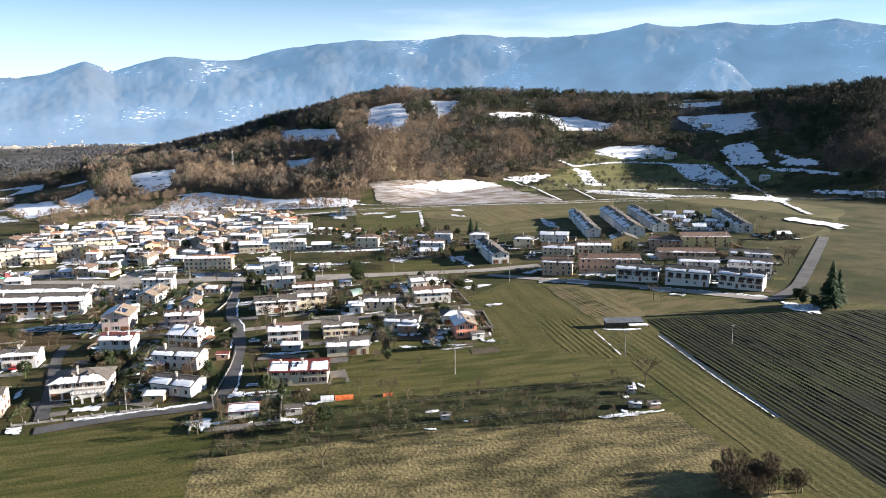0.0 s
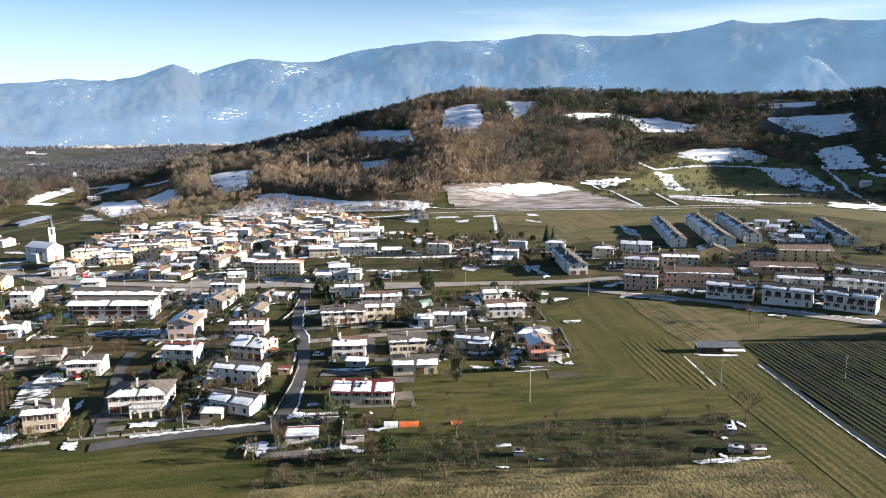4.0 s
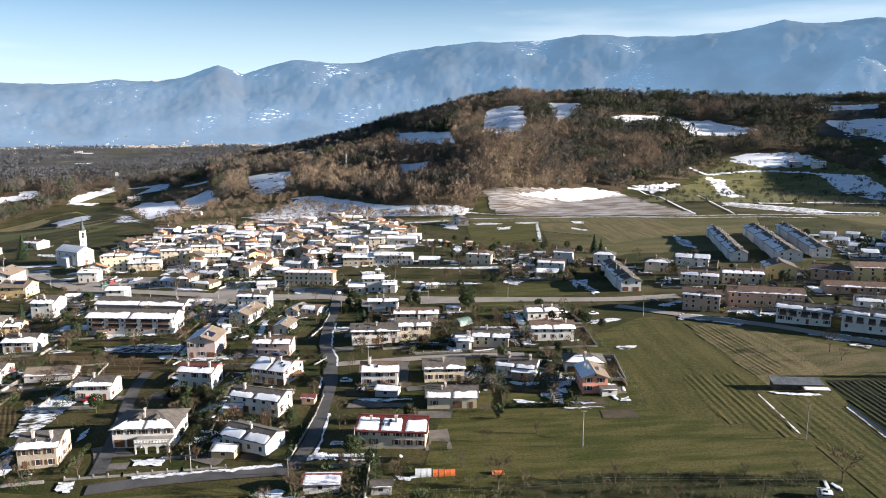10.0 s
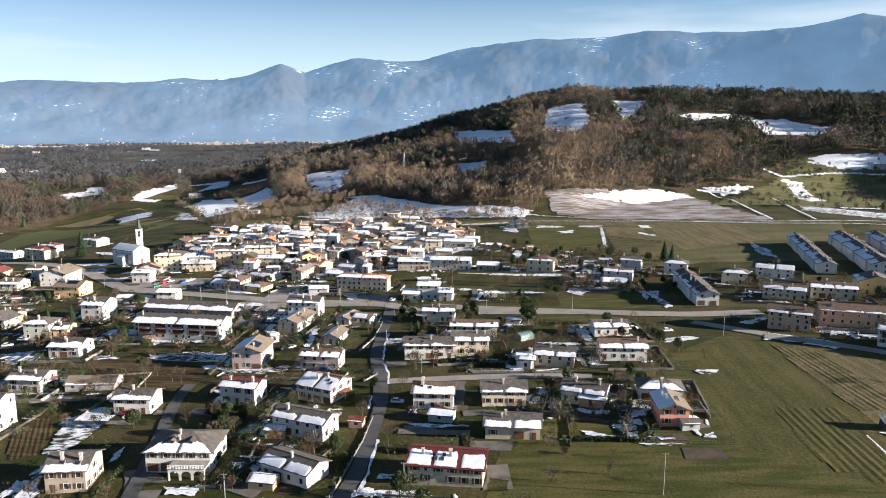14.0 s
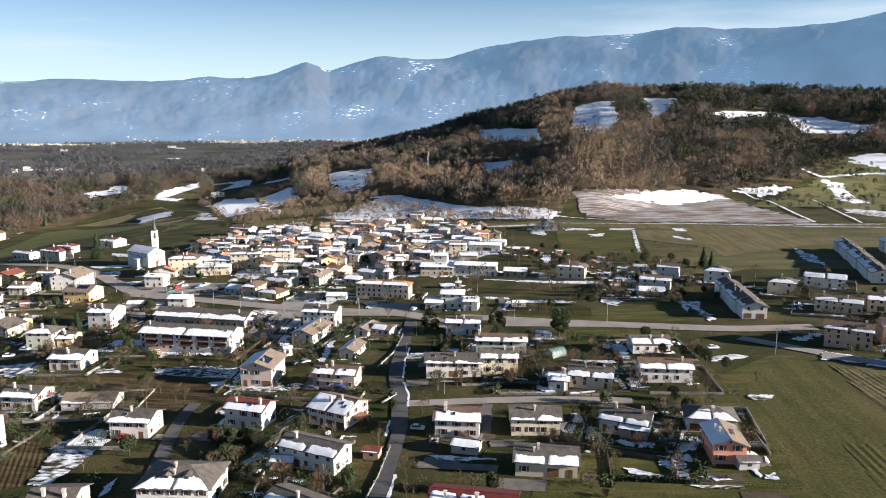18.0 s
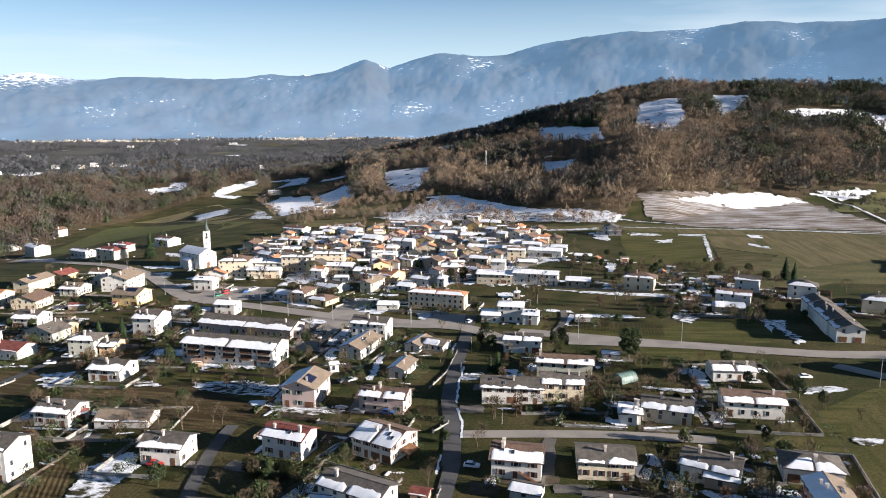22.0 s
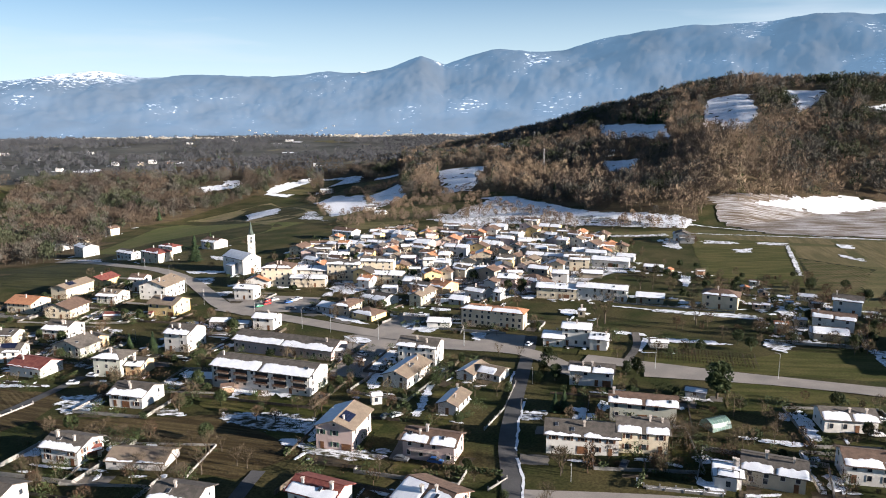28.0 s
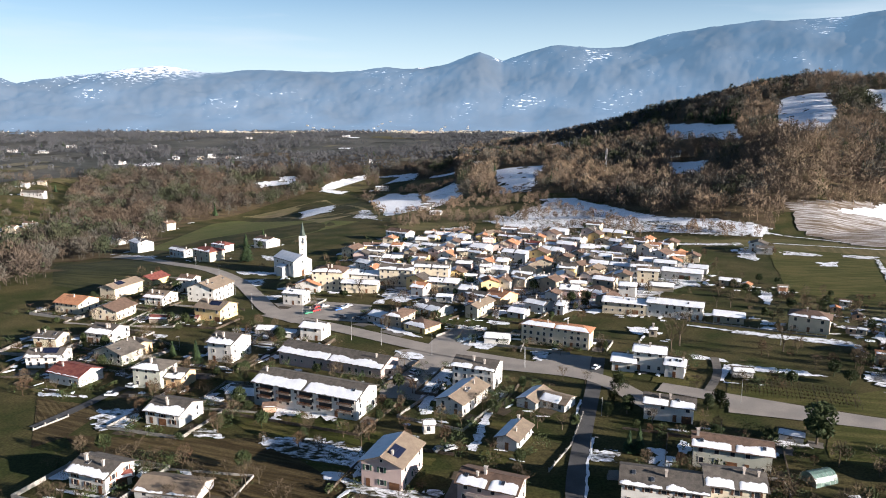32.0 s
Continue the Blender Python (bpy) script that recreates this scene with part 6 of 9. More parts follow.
house(-182.9, 376.6, 3, 9.8, 8.5, 5.3, "x", "W", "D", 0.95)
house(-221.6, 458.2, 15, 17.3, 13.0, 10.5, "h", "C", "B", 0.6)
house(-223.1, 426.1, 3, 11.0, 8.0, 5.9, "x", "W", "D", 0.95)
house(-230.9, 452.4, 10, 13.2, 9.0, 4.1, "y", "W", "T", 0.4)
house(-540.8, 624.7, 2, 13.7, 13.0, 5.6, "x", "W", "D", 0.5, far=True)
house(-478.5, 585.3, -26, 18.6, 13.0, 7.4, "x", "W", "D", 0.8, far=True)
house(-556.2, 659.9, -0, 25.6, 10.0, 5.6, "x", "C", "R", 0.5, far=True)
house(-561.7, 713.5, -7, 8.9, 11.7, 7.7, "y", "C", "B", 0.2, far=True)
house(-395.3, 541.0, -16, 18.0, 9.0, 4.8, "x", "W", "D", 0.8, far=True)
house(-355.2, 519.1, -15, 19.0, 12.1, 7.0, "h", "C", "R", 0.3, far=True)
house(-372.8, 559.3, -8, 14.1, 9.0, 5.6, "h", "W", "R", 0.5, far=True)
house(-347.9, 577.1, -17, 14.8, 13.0, 5.2, "x", "W", "B", 0.5, far=True)
house(-189.5, 478.2, 10, 19.5, 10.0, 9.4, "x", "C", "D", 0.6)
house(-171.8, 485.4, 12, 19.1, 10.0, 10.2, "x", "C", "D", 0.7)
house(-209.1, 475.6, 9, 18.3, 10.0, 6.0, "x", "W", "D", 0.9)
house(-202.4, 458.3, 11, 19.5, 7.0, 5.0, "x", "C", "D", 0.9)
house(-160.4, 472.4, 3, 17.0, 9.0, 5.2, "x", "C", "D", 0.9)
house(-260.6, 554.5, -1, 10.0, 14.0, 5.3, "y", "C", "B", 0.2, far=True)
house(-256.2, 623.1, -16, 19.5, 11.6, 6.1, "x", "W", "B", 0.3, far=True)
house(-151.1, 425.8, -23, 14.2, 12.0, 3.3, "x", "W", "D", 0.7)
house(-157.5, 404.1, -6, 8.2, 13.0, 5.2, "h", "B", "B", 0.6)
house(-145.5, 399.8, -18, 12.1, 10.6, 2.7, "h", "Y", "B", 0.7)
house(-168.1, 408.0, -15, 9.9, 9.0, 2.9, "x", "K", "D", 0.9)
house(-129.0, 427.9, -11, 6.4, 16.1, 5.4, "y", "C", "L", 0.3)
house(-127.1, 454.9, -25, 10.4, 13.0, 3.9, "x", "O", "T", 0.3)
house(-144.3, 464.8, -2, 8.1, 9.0, 4.0, "x", "K", "D", 0.9)
house(-204.5, 543.4, 3, 11.6, 9.0, 3.5, "x", "Y", "B", 0.4, far=True)
house(-184.5, 540.5, -7, 10.3, 8.4, 2.7, "x", "W", "D", 0.9, far=True)
house(-203.8, 612.4, -16, 14.2, 12.6, 5.7, "x", "W", "D", 0.9, far=True)
house(-175.5, 576.9, -12, 11.3, 13.0, 5.3, "x", "W", "D", 0.9, far=True)
house(-145.7, 560.8, -6, 16.3, 8.4, 5.9, "x", "W", "D", 0.9, far=True)
house(-127.4, 541.8, -8, 6.1, 8.4, 4.1, "x", "C", "T", 0.2, far=True)
house(-127.1, 581.8, -10, 13.2, 10.0, 4.5, "x", "W", "D", 0.9, far=True)
house(-113.1, 494.7, -6, 7.6, 8.5, 5.0, "x", "W", "D", 0.9)
house(-93.0, 473.3, 4, 8.8, 10.0, 5.4, "x", "P", "D", 0.9)
house(-92.0, 445.0, -6, 3.9, 8.5, 4.4, "x", "W", "D", 0.9)
house(-109.7, 433.7, -8, 8.1, 8.0, 2.6, "x", "K", "D", 0.95)
house(-136.2, 649.3, -7, 11.9, 10.0, 6.8, "x", "W", "D", 0.9, far=True)
house(-169.3, 629.5, -10, 14.0, 9.0, 4.7, "x", "C", "B", 0.6, far=True)
house(-220.6, 536.3, 8, 13.1, 9.0, 3.9, "x", "W", "D", 0.9, far=True)
house(-224.4, 576.9, -12, 16.7, 9.0, 4.1, "x", "W", "D", 0.9, far=True)
house(-208.1, 577.8, -10, 18.0, 9.0, 5.2, "x", "W", "D", 0.8, far=True)
house(-164.9, 510.3, -2, 7.4, 9.0, 3.2, "y", "C", "B", 0.5, far=True)
house(-161.9, 546.4, -9, 8.3, 9.0, 4.3, "x", "C", "B", 0.3, far=True)
house(-142.5, 517.8, -1, 9.7, 9.0, 4.0, "x", "W", "D", 0.9, far=True)
house(-141.6, 491.7, -3, 9.3, 9.0, 3.7, "x", "W", "D", 0.9)
house(-127.4, 507.8, -3, 10.2, 9.0, 3.8, "x", "W", "D", 0.9)
house(-133.0, 496.0, -4, 10.9, 8.0, 3.0, "x", "C", "D", 0.9)
house(-100.3, 465.9, -6, 6.3, 9.0, 4.8, "y", "W", "B", 0.5)
house(-104.1, 446.7, -16, 10.3, 9.0, 4.0, "x", "W", "D", 0.8)
house(-105.6, 529.2, -4, 11.2, 9.0, 4.0, "x", "W", "D", 0.9, far=True)
house(-113.6, 561.8, -7, 7.9, 9.0, 4.2, "y", "C", "B", 0.4, far=True)
house(-145.8, 607.9, -11, 9.2, 8.0, 3.8, "x", "C", "R", 0.3, far=True)
house(-235.3, 638.3, -11, 8.4, 8.0, 4.1, "y", "C", "T", 0.1, far=True)
house(-83.9, 397.8, -4, 27.7, 7.3, 7.5, "h", "C", "T", 0.8, "school")
house(-96.5, 653.9, -7, 15.0, 10.0, 6.3, "x", "Y", "D", 0.9, far=True)
house(-115.8, 683.9, -8, 10.8, 9.0, 7.1, "x", "C", "B", 0.4, far=True)
house(-83.5, 542.5, -4, 23.0, 9.0, 4.8, "x", "W", "D", 0.9, far=True)
house(-64.8, 537.0, -2, 11.1, 10.0, 5.5, "x", "W", "D", 0.8, far=True)
house(-42.5, 535.4, -3, 21.4, 9.0, 4.0, "x", "W", "D", 0.95, far=True)
house(-63.7, 453.9, 1, 19.4, 9.0, 5.2, "x", "C", "D", 0.95)
house(-41.7, 453.9, -3, 24.0, 9.0, 5.8, "x", "W", "D", 0.95)
house(-18.8, 451.4, -2, 12.4, 8.0, 3.1, "x", "B", "D", 0.95)
house(-82.9, 480.1, -27, 14.4, 13.0, 3.0, "h", "P", "B", 0.6)
house(-93.1, 474.4, -4, 9.8, 9.0, 4.9, "x", "P", "D", 0.9)
house(-112.4, 492.5, 2, 8.0, 9.0, 5.7, "x", "W", "D", 0.9)
house(-54.4, 376.6, 2, 7.9, 9.0, 3.6, "x", "W", "D", 0.98)
house(-45.8, 378.6, 1, 10.8, 8.5, 7.2, "x", "W", "D", 0.98)
house(-36.9, 375.4, -3, 6.5, 8.0, 4.5, "x", "W", "D", 0.98)
house(-114.2, 561.7, -6, 8.7, 9.0, 4.2, "y", "C", "B", 0.3, far=True)
house(-107.9, 576.7, -7, 8.9, 9.0, 4.3, "y", "C", "B", 0.4, far=True)
house(-91.1, 578.7, -4, 19.0, 8.0, 3.8, "x", "W", "D", 0.9, far=True)
house(-96.4, 598.7, -3, 9.9, 8.0, 4.5, "x", "C", "D", 0.9, far=True)
house(-47.9, 601.5, -8, 8.6, 8.0, 2.6, "y", "C", "T", 0.6, far=True)
house(-38.7, 585.7, -1, 8.1, 8.0, 4.2, "y", "C", "B", 0.2, far=True)
house(-53.1, 552.1, -4, 12.4, 8.0, 5.6, "x", "W", "D", 0.9, far=True)
house(-34.9, 553.6, -6, 10.7, 8.0, 3.2, "x", "W", "D", 0.9, far=True)
house(0.1, 633.0, -5, 11.0, 9.0, 5.2, "y", "W", "D", 0.2, far=True)
house(-17.8, 526.3, -3, 10.5, 6.0, 2.7, "x", "B", "D", 0.95)
house(-36.3, 336.6, 1, 14.1, 8.5, 5.0, "x", "W", "D", 0.7)
house(-19.0, 309.8, 2, 18.7, 8.5, 5.6, "x", "G", "B", 0.75)
house(-34.0, 285.1, 6, 18.9, 10.0, 5.3, "x", "W", "D", 0.25)
house(-18.4, 289.5, 8, 12.7, 10.0, 5.9, "x", "C", "D", 0.5)
house(1.5, 274.8, 2, 6.0, 8.0, 3.4, "x", "W", "D", 0.98)
house(11.7, 276.8, -7, 13.7, 10.0, 4.2, "x", "C", "D", 0.6)
house(-27.3, 236.8, 1, 12.3, 10.0, 5.2, "x", "W", "B", 0.75, "stair")
house(-5.5, 239.9, 5, 13.5, 10.0, 4.7, "x", "C", "D", 0.3)
house(18.3, 241.2, -18, 13.1, 10.0, 4.1, "x", "W", "D", 0.5)
house(-2.8, 215.9, -1, 15.1, 10.0, 3.7, "x", "C", "D", 0.6)
house(42.7, 225.8, 2, 8.0, 12.0, 5.3, "y", "S", "L", 0.98)
house(42.7, 244.8, -3, 13.1, 9.0, 4.0, "h", "W", "D", 0.85)
house(36.9, 283.8, 2, 16.6, 10.0, 4.8, "x", "W", "B", 0.6)
house(36.6, 314.8, 8, 13.9, 9.0, 3.8, "x", "W", "D", 0.75)
house(-19.0, 189.0, -3, 18.3, 11.0, 4.9, "x", "C", "R2", 0.7, "red")
house(141.0, 296.6, -27, 20.3, 10.0, 6.1, "x", "W", "D", 0.6, "balc3")
house(160.0, 281.6, -32, 20.1, 10.0, 6.8, "x", "W", "D", 0.6, "balc3")
house(179.5, 267.7, -41, 19.5, 10.0, 6.6, "x", "W", "D", 0.6, "balc3")
house(178.3, 305.3, -20, 19.7, 10.0, 5.9, "x", "W", "D", 0.6)
house(195.7, 286.9, -25, 19.9, 10.0, 7.8, "x", "W", "D", 0.5)
house(217.4, 322.9, -26, 20.8, 10.0, 4.4, "x", "W", "D", 0.4)
house(107.9, 322.7, -21, 15.6, 11.0, 6.9, "x", "N", "B", 0.35)
house(138.0, 325.6, -12, 31.9, 11.0, 6.0, "x", "N", "B", 0.2)
house(123.9, 374.0, -21, 18.5, 10.0, 4.8, "x", "C", "B", 0.6)
house(146.5, 374.3, -10, 20.1, 10.0, 5.1, "x", "C", "B", 0.6)
house(192.2, 374.9, -30, 19.5, 11.0, 5.2, "x", "N", "B", 0.1, far=True)
house(215.0, 368.0, -7, 28.9, 11.0, 7.0, "x", "Y", "B", 0.1, far=True)
house(191.2, 344.7, -12, 31.3, 10.0, 3.0, "x", "N", "B", 0.2)
house(168.9, 381.4, -14, 15.7, 14.0, 6.3, "y", "Y", "D", 0.5, far=True)
house(166.4, 432.4, -11, 9.3, 100.0, 5.3, "y", "W", "D", 0.9, far=True)
house(193.8, 426.7, -11, 13.4, 105.0, 5.6, "y", "W", "D", 0.9, far=True)
house(217.1, 436.6, -12, 10.1, 100.0, 5.3, "y", "W", "D", 0.9, far=True)
house(266.8, 414.9, -18, 10.9, 90.0, 5.3, "y", "W", "D", 0.6, far=True)
house(255.5, 506.9, -33, 9.5, 9.0, 2.6, "x", "W", "D", 0.95, far=True)
house(250.4, 479.2, -33, 9.0, 9.0, 2.7, "x", "W", "D", 0.95, far=True)
house(272.7, 506.6, -31, 8.5, 9.0, 2.5, "x", "W", "D", 0.95, far=True)
house(248.3, 457.0, -31, 8.6, 9.0, 2.5, "x", "W", "D", 0.95, far=True)
house(268.1, 479.5, -24, 8.0, 9.0, 2.7, "x", "W", "D", 0.95, far=True)
house(244.6, 434.2, -22, 9.0, 9.0, 2.5, "x", "W", "D", 0.95, far=True)
house(264.0, 453.6, -23, 7.9, 9.0, 2.8, "x", "W", "D", 0.95, far=True)
house(259.8, 429.4, -21, 8.0, 9.0, 2.5, "x", "W", "D", 0.95, far=True)
house(135.7, 422.6, -21, 18.2, 9.0, 4.8, "x", "W", "D", 0.9, far=True)
house(280.7, 390.5, -7, 10.3, 8.0, 2.5, "x", "B", "D", 0.98, far=True)
house(86.1, 363.7, -0, 10.1, 48.0, 5.5, "y", "W", "D", 0.45)
house(87.0, 435.6, -15, 12.5, 10.0, 5.9, "h", "W", "D", 0.8, far=True)
house(111.3, 409.2, -17, 12.5, 10.0, 5.6, "h", "C", "D", 0.8, far=True)
house(52.9, 418.0, -13, 15.2, 9.0, 5.2, "x", "W", "B", 0.7, far=True)
house(63.9, 445.3, -15, 11.1, 9.0, 6.2, "x", "W", "D", 0.5, far=True)
house(11.9, 446.2, -10, 15.3, 10.0, 6.5, "h", "C", "B", 0.4, far=True)
house(-170.4, 248.3, 1, 11.9, 9.9, 4.6, "x", "W", "D", 0.6)
house(-180.7, 286.4, 2, 12.4, 11.6, 4.3, "x", "W", "D", 0.75)
house(-160.8, 214.9, 1, 11.0, 9.2, 9.3, "x", "W", "D", 0.2)


# sheds and outlying houses
house(-33.7, 165.4, 3, 8.6, 6.0, 2.3, "x", "W", "R", 0.9, far=True, name="shed", group="sheds and outbuildings")
house(-19.1, 164.0, 3, 4.8, 3.5, 2.2, "x", "K", "D", 0.1, far=True, name="shed", group="sheds and outbuildings")
house(-63.7, 185.0, -5, 6.4, 4.5, 2.2, "x", "O", "D", 0.9, far=True, name="shed", group="sheds and outbuildings")
house(-70.0, 214.3, 1, 5.7, 4.0, 2.6, "x", "Y", "D", 0.95, far=True, name="shed", group="sheds and outbuildings")
house(-24.2, 227.0, -9, 7.2, 5.1, 2.2, "x", "K", "D", 0.98, far=True, name="shed", group="sheds and outbuildings")
house(78.2, 146.8, -17, 3.6, 2.6, 1.6, "x", "K", "D", 0.7, far=True, name="shed", group="sheds and outbuildings")
house(83.4, 145.4, -2, 3.0, 2.4, 1.5, "x", "N", "D", 0.6, far=True, name="shed", group="sheds and outbuildings")
house(81.4, 157.6, -10, 2.4, 2.2, 1.6, "x", "K", "D", 0.9, far=True, name="shed", group="sheds and outbuildings")
house(23.8, 150.9, -5, 2.6, 2.2, 1.6, "x", "K", "D", 0.2, far=True, name="shed", group="sheds and outbuildings")
house(-169.3, 310.4, 8, 11.4, 8.0, 2.2, "x", "B", "D", 0.9, far=True, name="shed", group="sheds and outbuildings")
house(-154.9, 305.1, 30, 3.7, 3.5, 2.2, "x", "N", "B", 0.1, far=True, name="shed", group="sheds and outbuildings")
house(-164.0, 252.9, 49, 5.1, 3.6, 2.5, "x", "C", "R", 0.5, far=True, name="shed", group="sheds and outbuildings")
house(-147.7, 250.2, 10, 16.3, 9.0, 2.2, "x", "K", "L", 0.2, far=True, name="shed", group="sheds and outbuildings")
house(-106.7, 393.6, 7, 10.1, 7.0, 2.5, "x", "W", "D", 0.98, far=True, name="shed", group="sheds and outbuildings")
house(-205.5, 376.9, 14, 9.3, 6.5, 2.4, "x", "K", "D", 0.9, far=True, name="shed", group="sheds and outbuildings")
house(-195.1, 376.3, 13, 8.6, 6.0, 2.2, "x", "K", "D", 0.9, far=True, name="shed", group="sheds and outbuildings")
house(-265.2, 378.0, 17, 8.4, 5.9, 2.2, "x", "B", "R", 0.6, far=True, name="shed", group="sheds and outbuildings")
house(-249.1, 384.9, 16, 1.2, 3.5, 2.2, "x", "B", "R", 0.1, far=True, name="shed", group="sheds and outbuildings")
house(-100.9, 306.4, 31, 3.3, 3.5, 3.0, "x", "K", "D", 0.9, far=True, name="shed", group="sheds and outbuildings")
house(-132.5, 346.7, 11, 4.0, 3.5, 3.0, "x", "K", "D", 0.9, far=True, name="shed", group="sheds and outbuildings")
house(-3.4, 332.3, -5, 6.2, 4.3, 2.2, "x", "K", "D", 0.9, far=True, name="shed", group="sheds and outbuildings")
house(46.8, 223.1, 7, 4.9, 3.5, 2.2, "x", "K", "D", 0.1, far=True, name="shed", group="sheds and outbuildings")
house(1.3, 274.0, -6, 4.1, 3.5, 3.8, "x", "W", "D", 0.95, far=True, name="shed", group="sheds and outbuildings")
house(20.9, 239.1, -13, 7.3, 5.1, 3.0, "x", "N", "D", 0.9, far=True, name="shed", group="sheds and outbuildings")
house(-48.5, 222.2, -4, 4.1, 3.5, 2.2, "x", "N", "R", 0.1, far=True, name="shed", group="sheds and outbuildings")
house(48.7, 405.7, -5, 12.3, 8.6, 2.2, "x", "K", "D", 0.98, far=True, name="shed", group="sheds and outbuildings")
house(32.6, 410.4, -4, 4.8, 3.5, 4.2, "x", "B", "T", 0.6, far=True, name="shed", group="sheds and outbuildings")
house(41.6, 421.8, -4, 4.6, 3.5, 3.3, "x", "B", "D", 0.95, far=True, name="shed", group="sheds and outbuildings")
house(4.0, 624.8, -1, 9.5, 6.7, 3.9, "x", "K", "D", 0.1, far=True, name="shed", group="sheds and outbuildings")
house(52.2, 467.3, -4, 7.7, 5.4, 2.2, "x", "W", "D", 0.95, far=True, name="shed", group="sheds and outbuildings")
house(-51.1, 503.8, 2, 12.5, 8.7, 2.6, "x", "B", "D", 0.9, far=True, name="shed", group="sheds and outbuildings")
house(-83.5, 650.1, 3, 4.7, 3.5, 4.9, "x", "B", "D", 0.8, far=True, name="shed", group="sheds and outbuildings")
house(-14.4, 382.4, 11, 6.6, 4.7, 2.2, "x", "K", "D", 0.9, far=True, name="shed", group="sheds and outbuildings")
house(49.7, 404.3, -3, 12.4, 8.7, 2.4, "x", "B", "D", 0.98, far=True, name="shed", group="sheds and outbuildings")
house(-48.0, 421.9, 2, 3.1, 3.5, 3.2, "x", "B", "D", 0.9, far=True, name="shed", group="sheds and outbuildings")
house(-175.9, 544.9, 8, 10.2, 7.1, 2.6, "x", "B", "B", 0.4, far=True, name="shed", group="sheds and outbuildings")
house(-198.9, 491.8, 10, 3.1, 3.5, 3.1, "x", "B", "B", 0.2, far=True, name="shed", group="sheds and outbuildings")
house(-151.4, 451.5, 8, 8.2, 5.7, 2.8, "x", "K", "D", 0.9, far=True, name="shed", group="sheds and outbuildings")
house(-133.5, 444.6, 7, 5.3, 3.7, 2.4, "x", "B", "T", 0.3, far=True, name="shed", group="sheds and outbuildings")
house(-158.7, 572.1, 7, 1.8, 3.5, 3.5, "x", "B", "D", 0.9, far=True, name="shed", group="sheds and outbuildings")
house(-192.4, 523.8, 9, 9.9, 6.9, 3.0, "x", "K", "B", 0.3, far=True, name="shed", group="sheds and outbuildings")
house(-222.7, 552.3, 10, 7.1, 5.0, 3.0, "x", "W", "D", 0.9, far=True, name="shed", group="sheds and outbuildings")
house(-154.1, 501.3, 8, 6.1, 4.3, 3.1, "x", "B", "D", 0.9, far=True, name="shed", group="sheds and outbuildings")
house(-119.4, 478.1, 6, 6.3, 4.4, 2.4, "x", "W", "B", 0.3, far=True, name="shed", group="sheds and outbuildings")
house(-156.8, 480.1, 8, 4.4, 3.5, 2.9, "x", "W", "D", 0.9, far=True, name="shed", group="sheds and outbuildings")
house(-105.5, 550.9, 4, 4.1, 3.5, 3.3, "x", "W", "D", 0.9, far=True, name="shed", group="sheds and outbuildings")
house(-78.6, 1063.8, 2, 11.7, 8.2, 4.8, "x", "W", "D", 0.9, far=True, name="house", group="houses on the hill")
house(51.5, 1083.3, -1, 16.1, 9.0, 4.8, "x", "W", "D", 0.7, far=True, name="house", group="houses on the hill")
house(348.8, 1301.3, -6, 15.3, 9.0, 4.8, "x", "W", "D", 0.8, far=True, name="house", group="houses on the hill")
house(-360.2, 1152.1, 7, 17.8, 9.0, 3.9, "x", "W", "D", 0.95, far=True, name="house", group="houses on the hill")
house(-477.7, 1058.3, 10, 16.8, 9.0, 4.8, "x", "W", "D", 0.6, far=True, name="house", group="houses on the hill")
house(-356.3, 1130.2, 7, 17.1, 9.0, 3.1, "x", "B", "D", 0.95, far=True, name="house", group="houses on the hill")
house(445.0, 973.0, -10, 16.4, 9.0, 4.8, "x", "K", "D", 0.9, far=True, name="house", group="houses on the hill")
house(468.4, 958.0, -10, 16.2, 9.0, 4.8, "x", "W", "D", 0.9, far=True, name="house", group="houses on the hill")
house(589.7, 1089.1, -11, 16.0, 9.0, 4.4, "x", "B", "D", 0.9, far=True, name="house", group="houses on the hill")
house(510.3, 784.5, -13, 10.7, 7.5, 3.3, "x", "W", "D", 0.9, far=True, name="house", group="houses on the hill")
house(-302.9, 796.8, 9, 9.6, 6.7, 3.6, "x", "W", "D", 0.6, far=True, name="house", group="houses on the hill")
house(-280.3, 767.2, 9, 11.4, 8.0, 2.8, "x", "W", "D", 0.9, far=True, name="house", group="houses on the hill")
house(-309.3, 820.6, 8, 10.1, 7.1, 3.9, "x", "W", "D", 0.6, far=True, name="house", group="houses on the hill")
house(282.0, 392.6, -13, 8.5, 6.0, 2.6, "x", "B", "D", 0.95, far=True, name="house", group="houses on the hill")
house(503.6, 589.6, -16, 15.4, 9.0, 3.3, "x", "W", "D", 0.8, far=True, name="house", group="houses on the hill")
house(1254.5, 2763.7, -10, 24.0, 9.0, 4.8, "x", "W", "D", 0.8, far=True, name="house", group="houses on the hill")
house(623.9, 1335.2, -10, 15.2, 9.0, 4.8, "x", "W", "D", 0.8, far=True, name="house", group="houses on the hill")
house(-869.4, 806.1, 20, 9.2, 6.5, 4.6, "x", "W", "L", 0.1, far=True, name="house", group="houses in the valley")
house(-871.3, 833.2, 20, 9.5, 6.7, 4.2, "x", "C", "L", 0.1, far=True, name="house", group="houses in the valley")
house(-776.7, 739.6, 20, 26.7, 9.0, 4.0, "x", "K", "D", 0.0, far=True, name="house", group="houses in the valley")
house(-652.4, 610.2, 21, 9.5, 6.6, 5.6, "x", "C", "B", 0.3, far=True, name="house", group="houses in the valley")
house(-658.2, 634.9, 20, 11.2, 7.8, 3.9, "x", "W", "B", 0.3, far=True, name="house", group="houses in the valley")
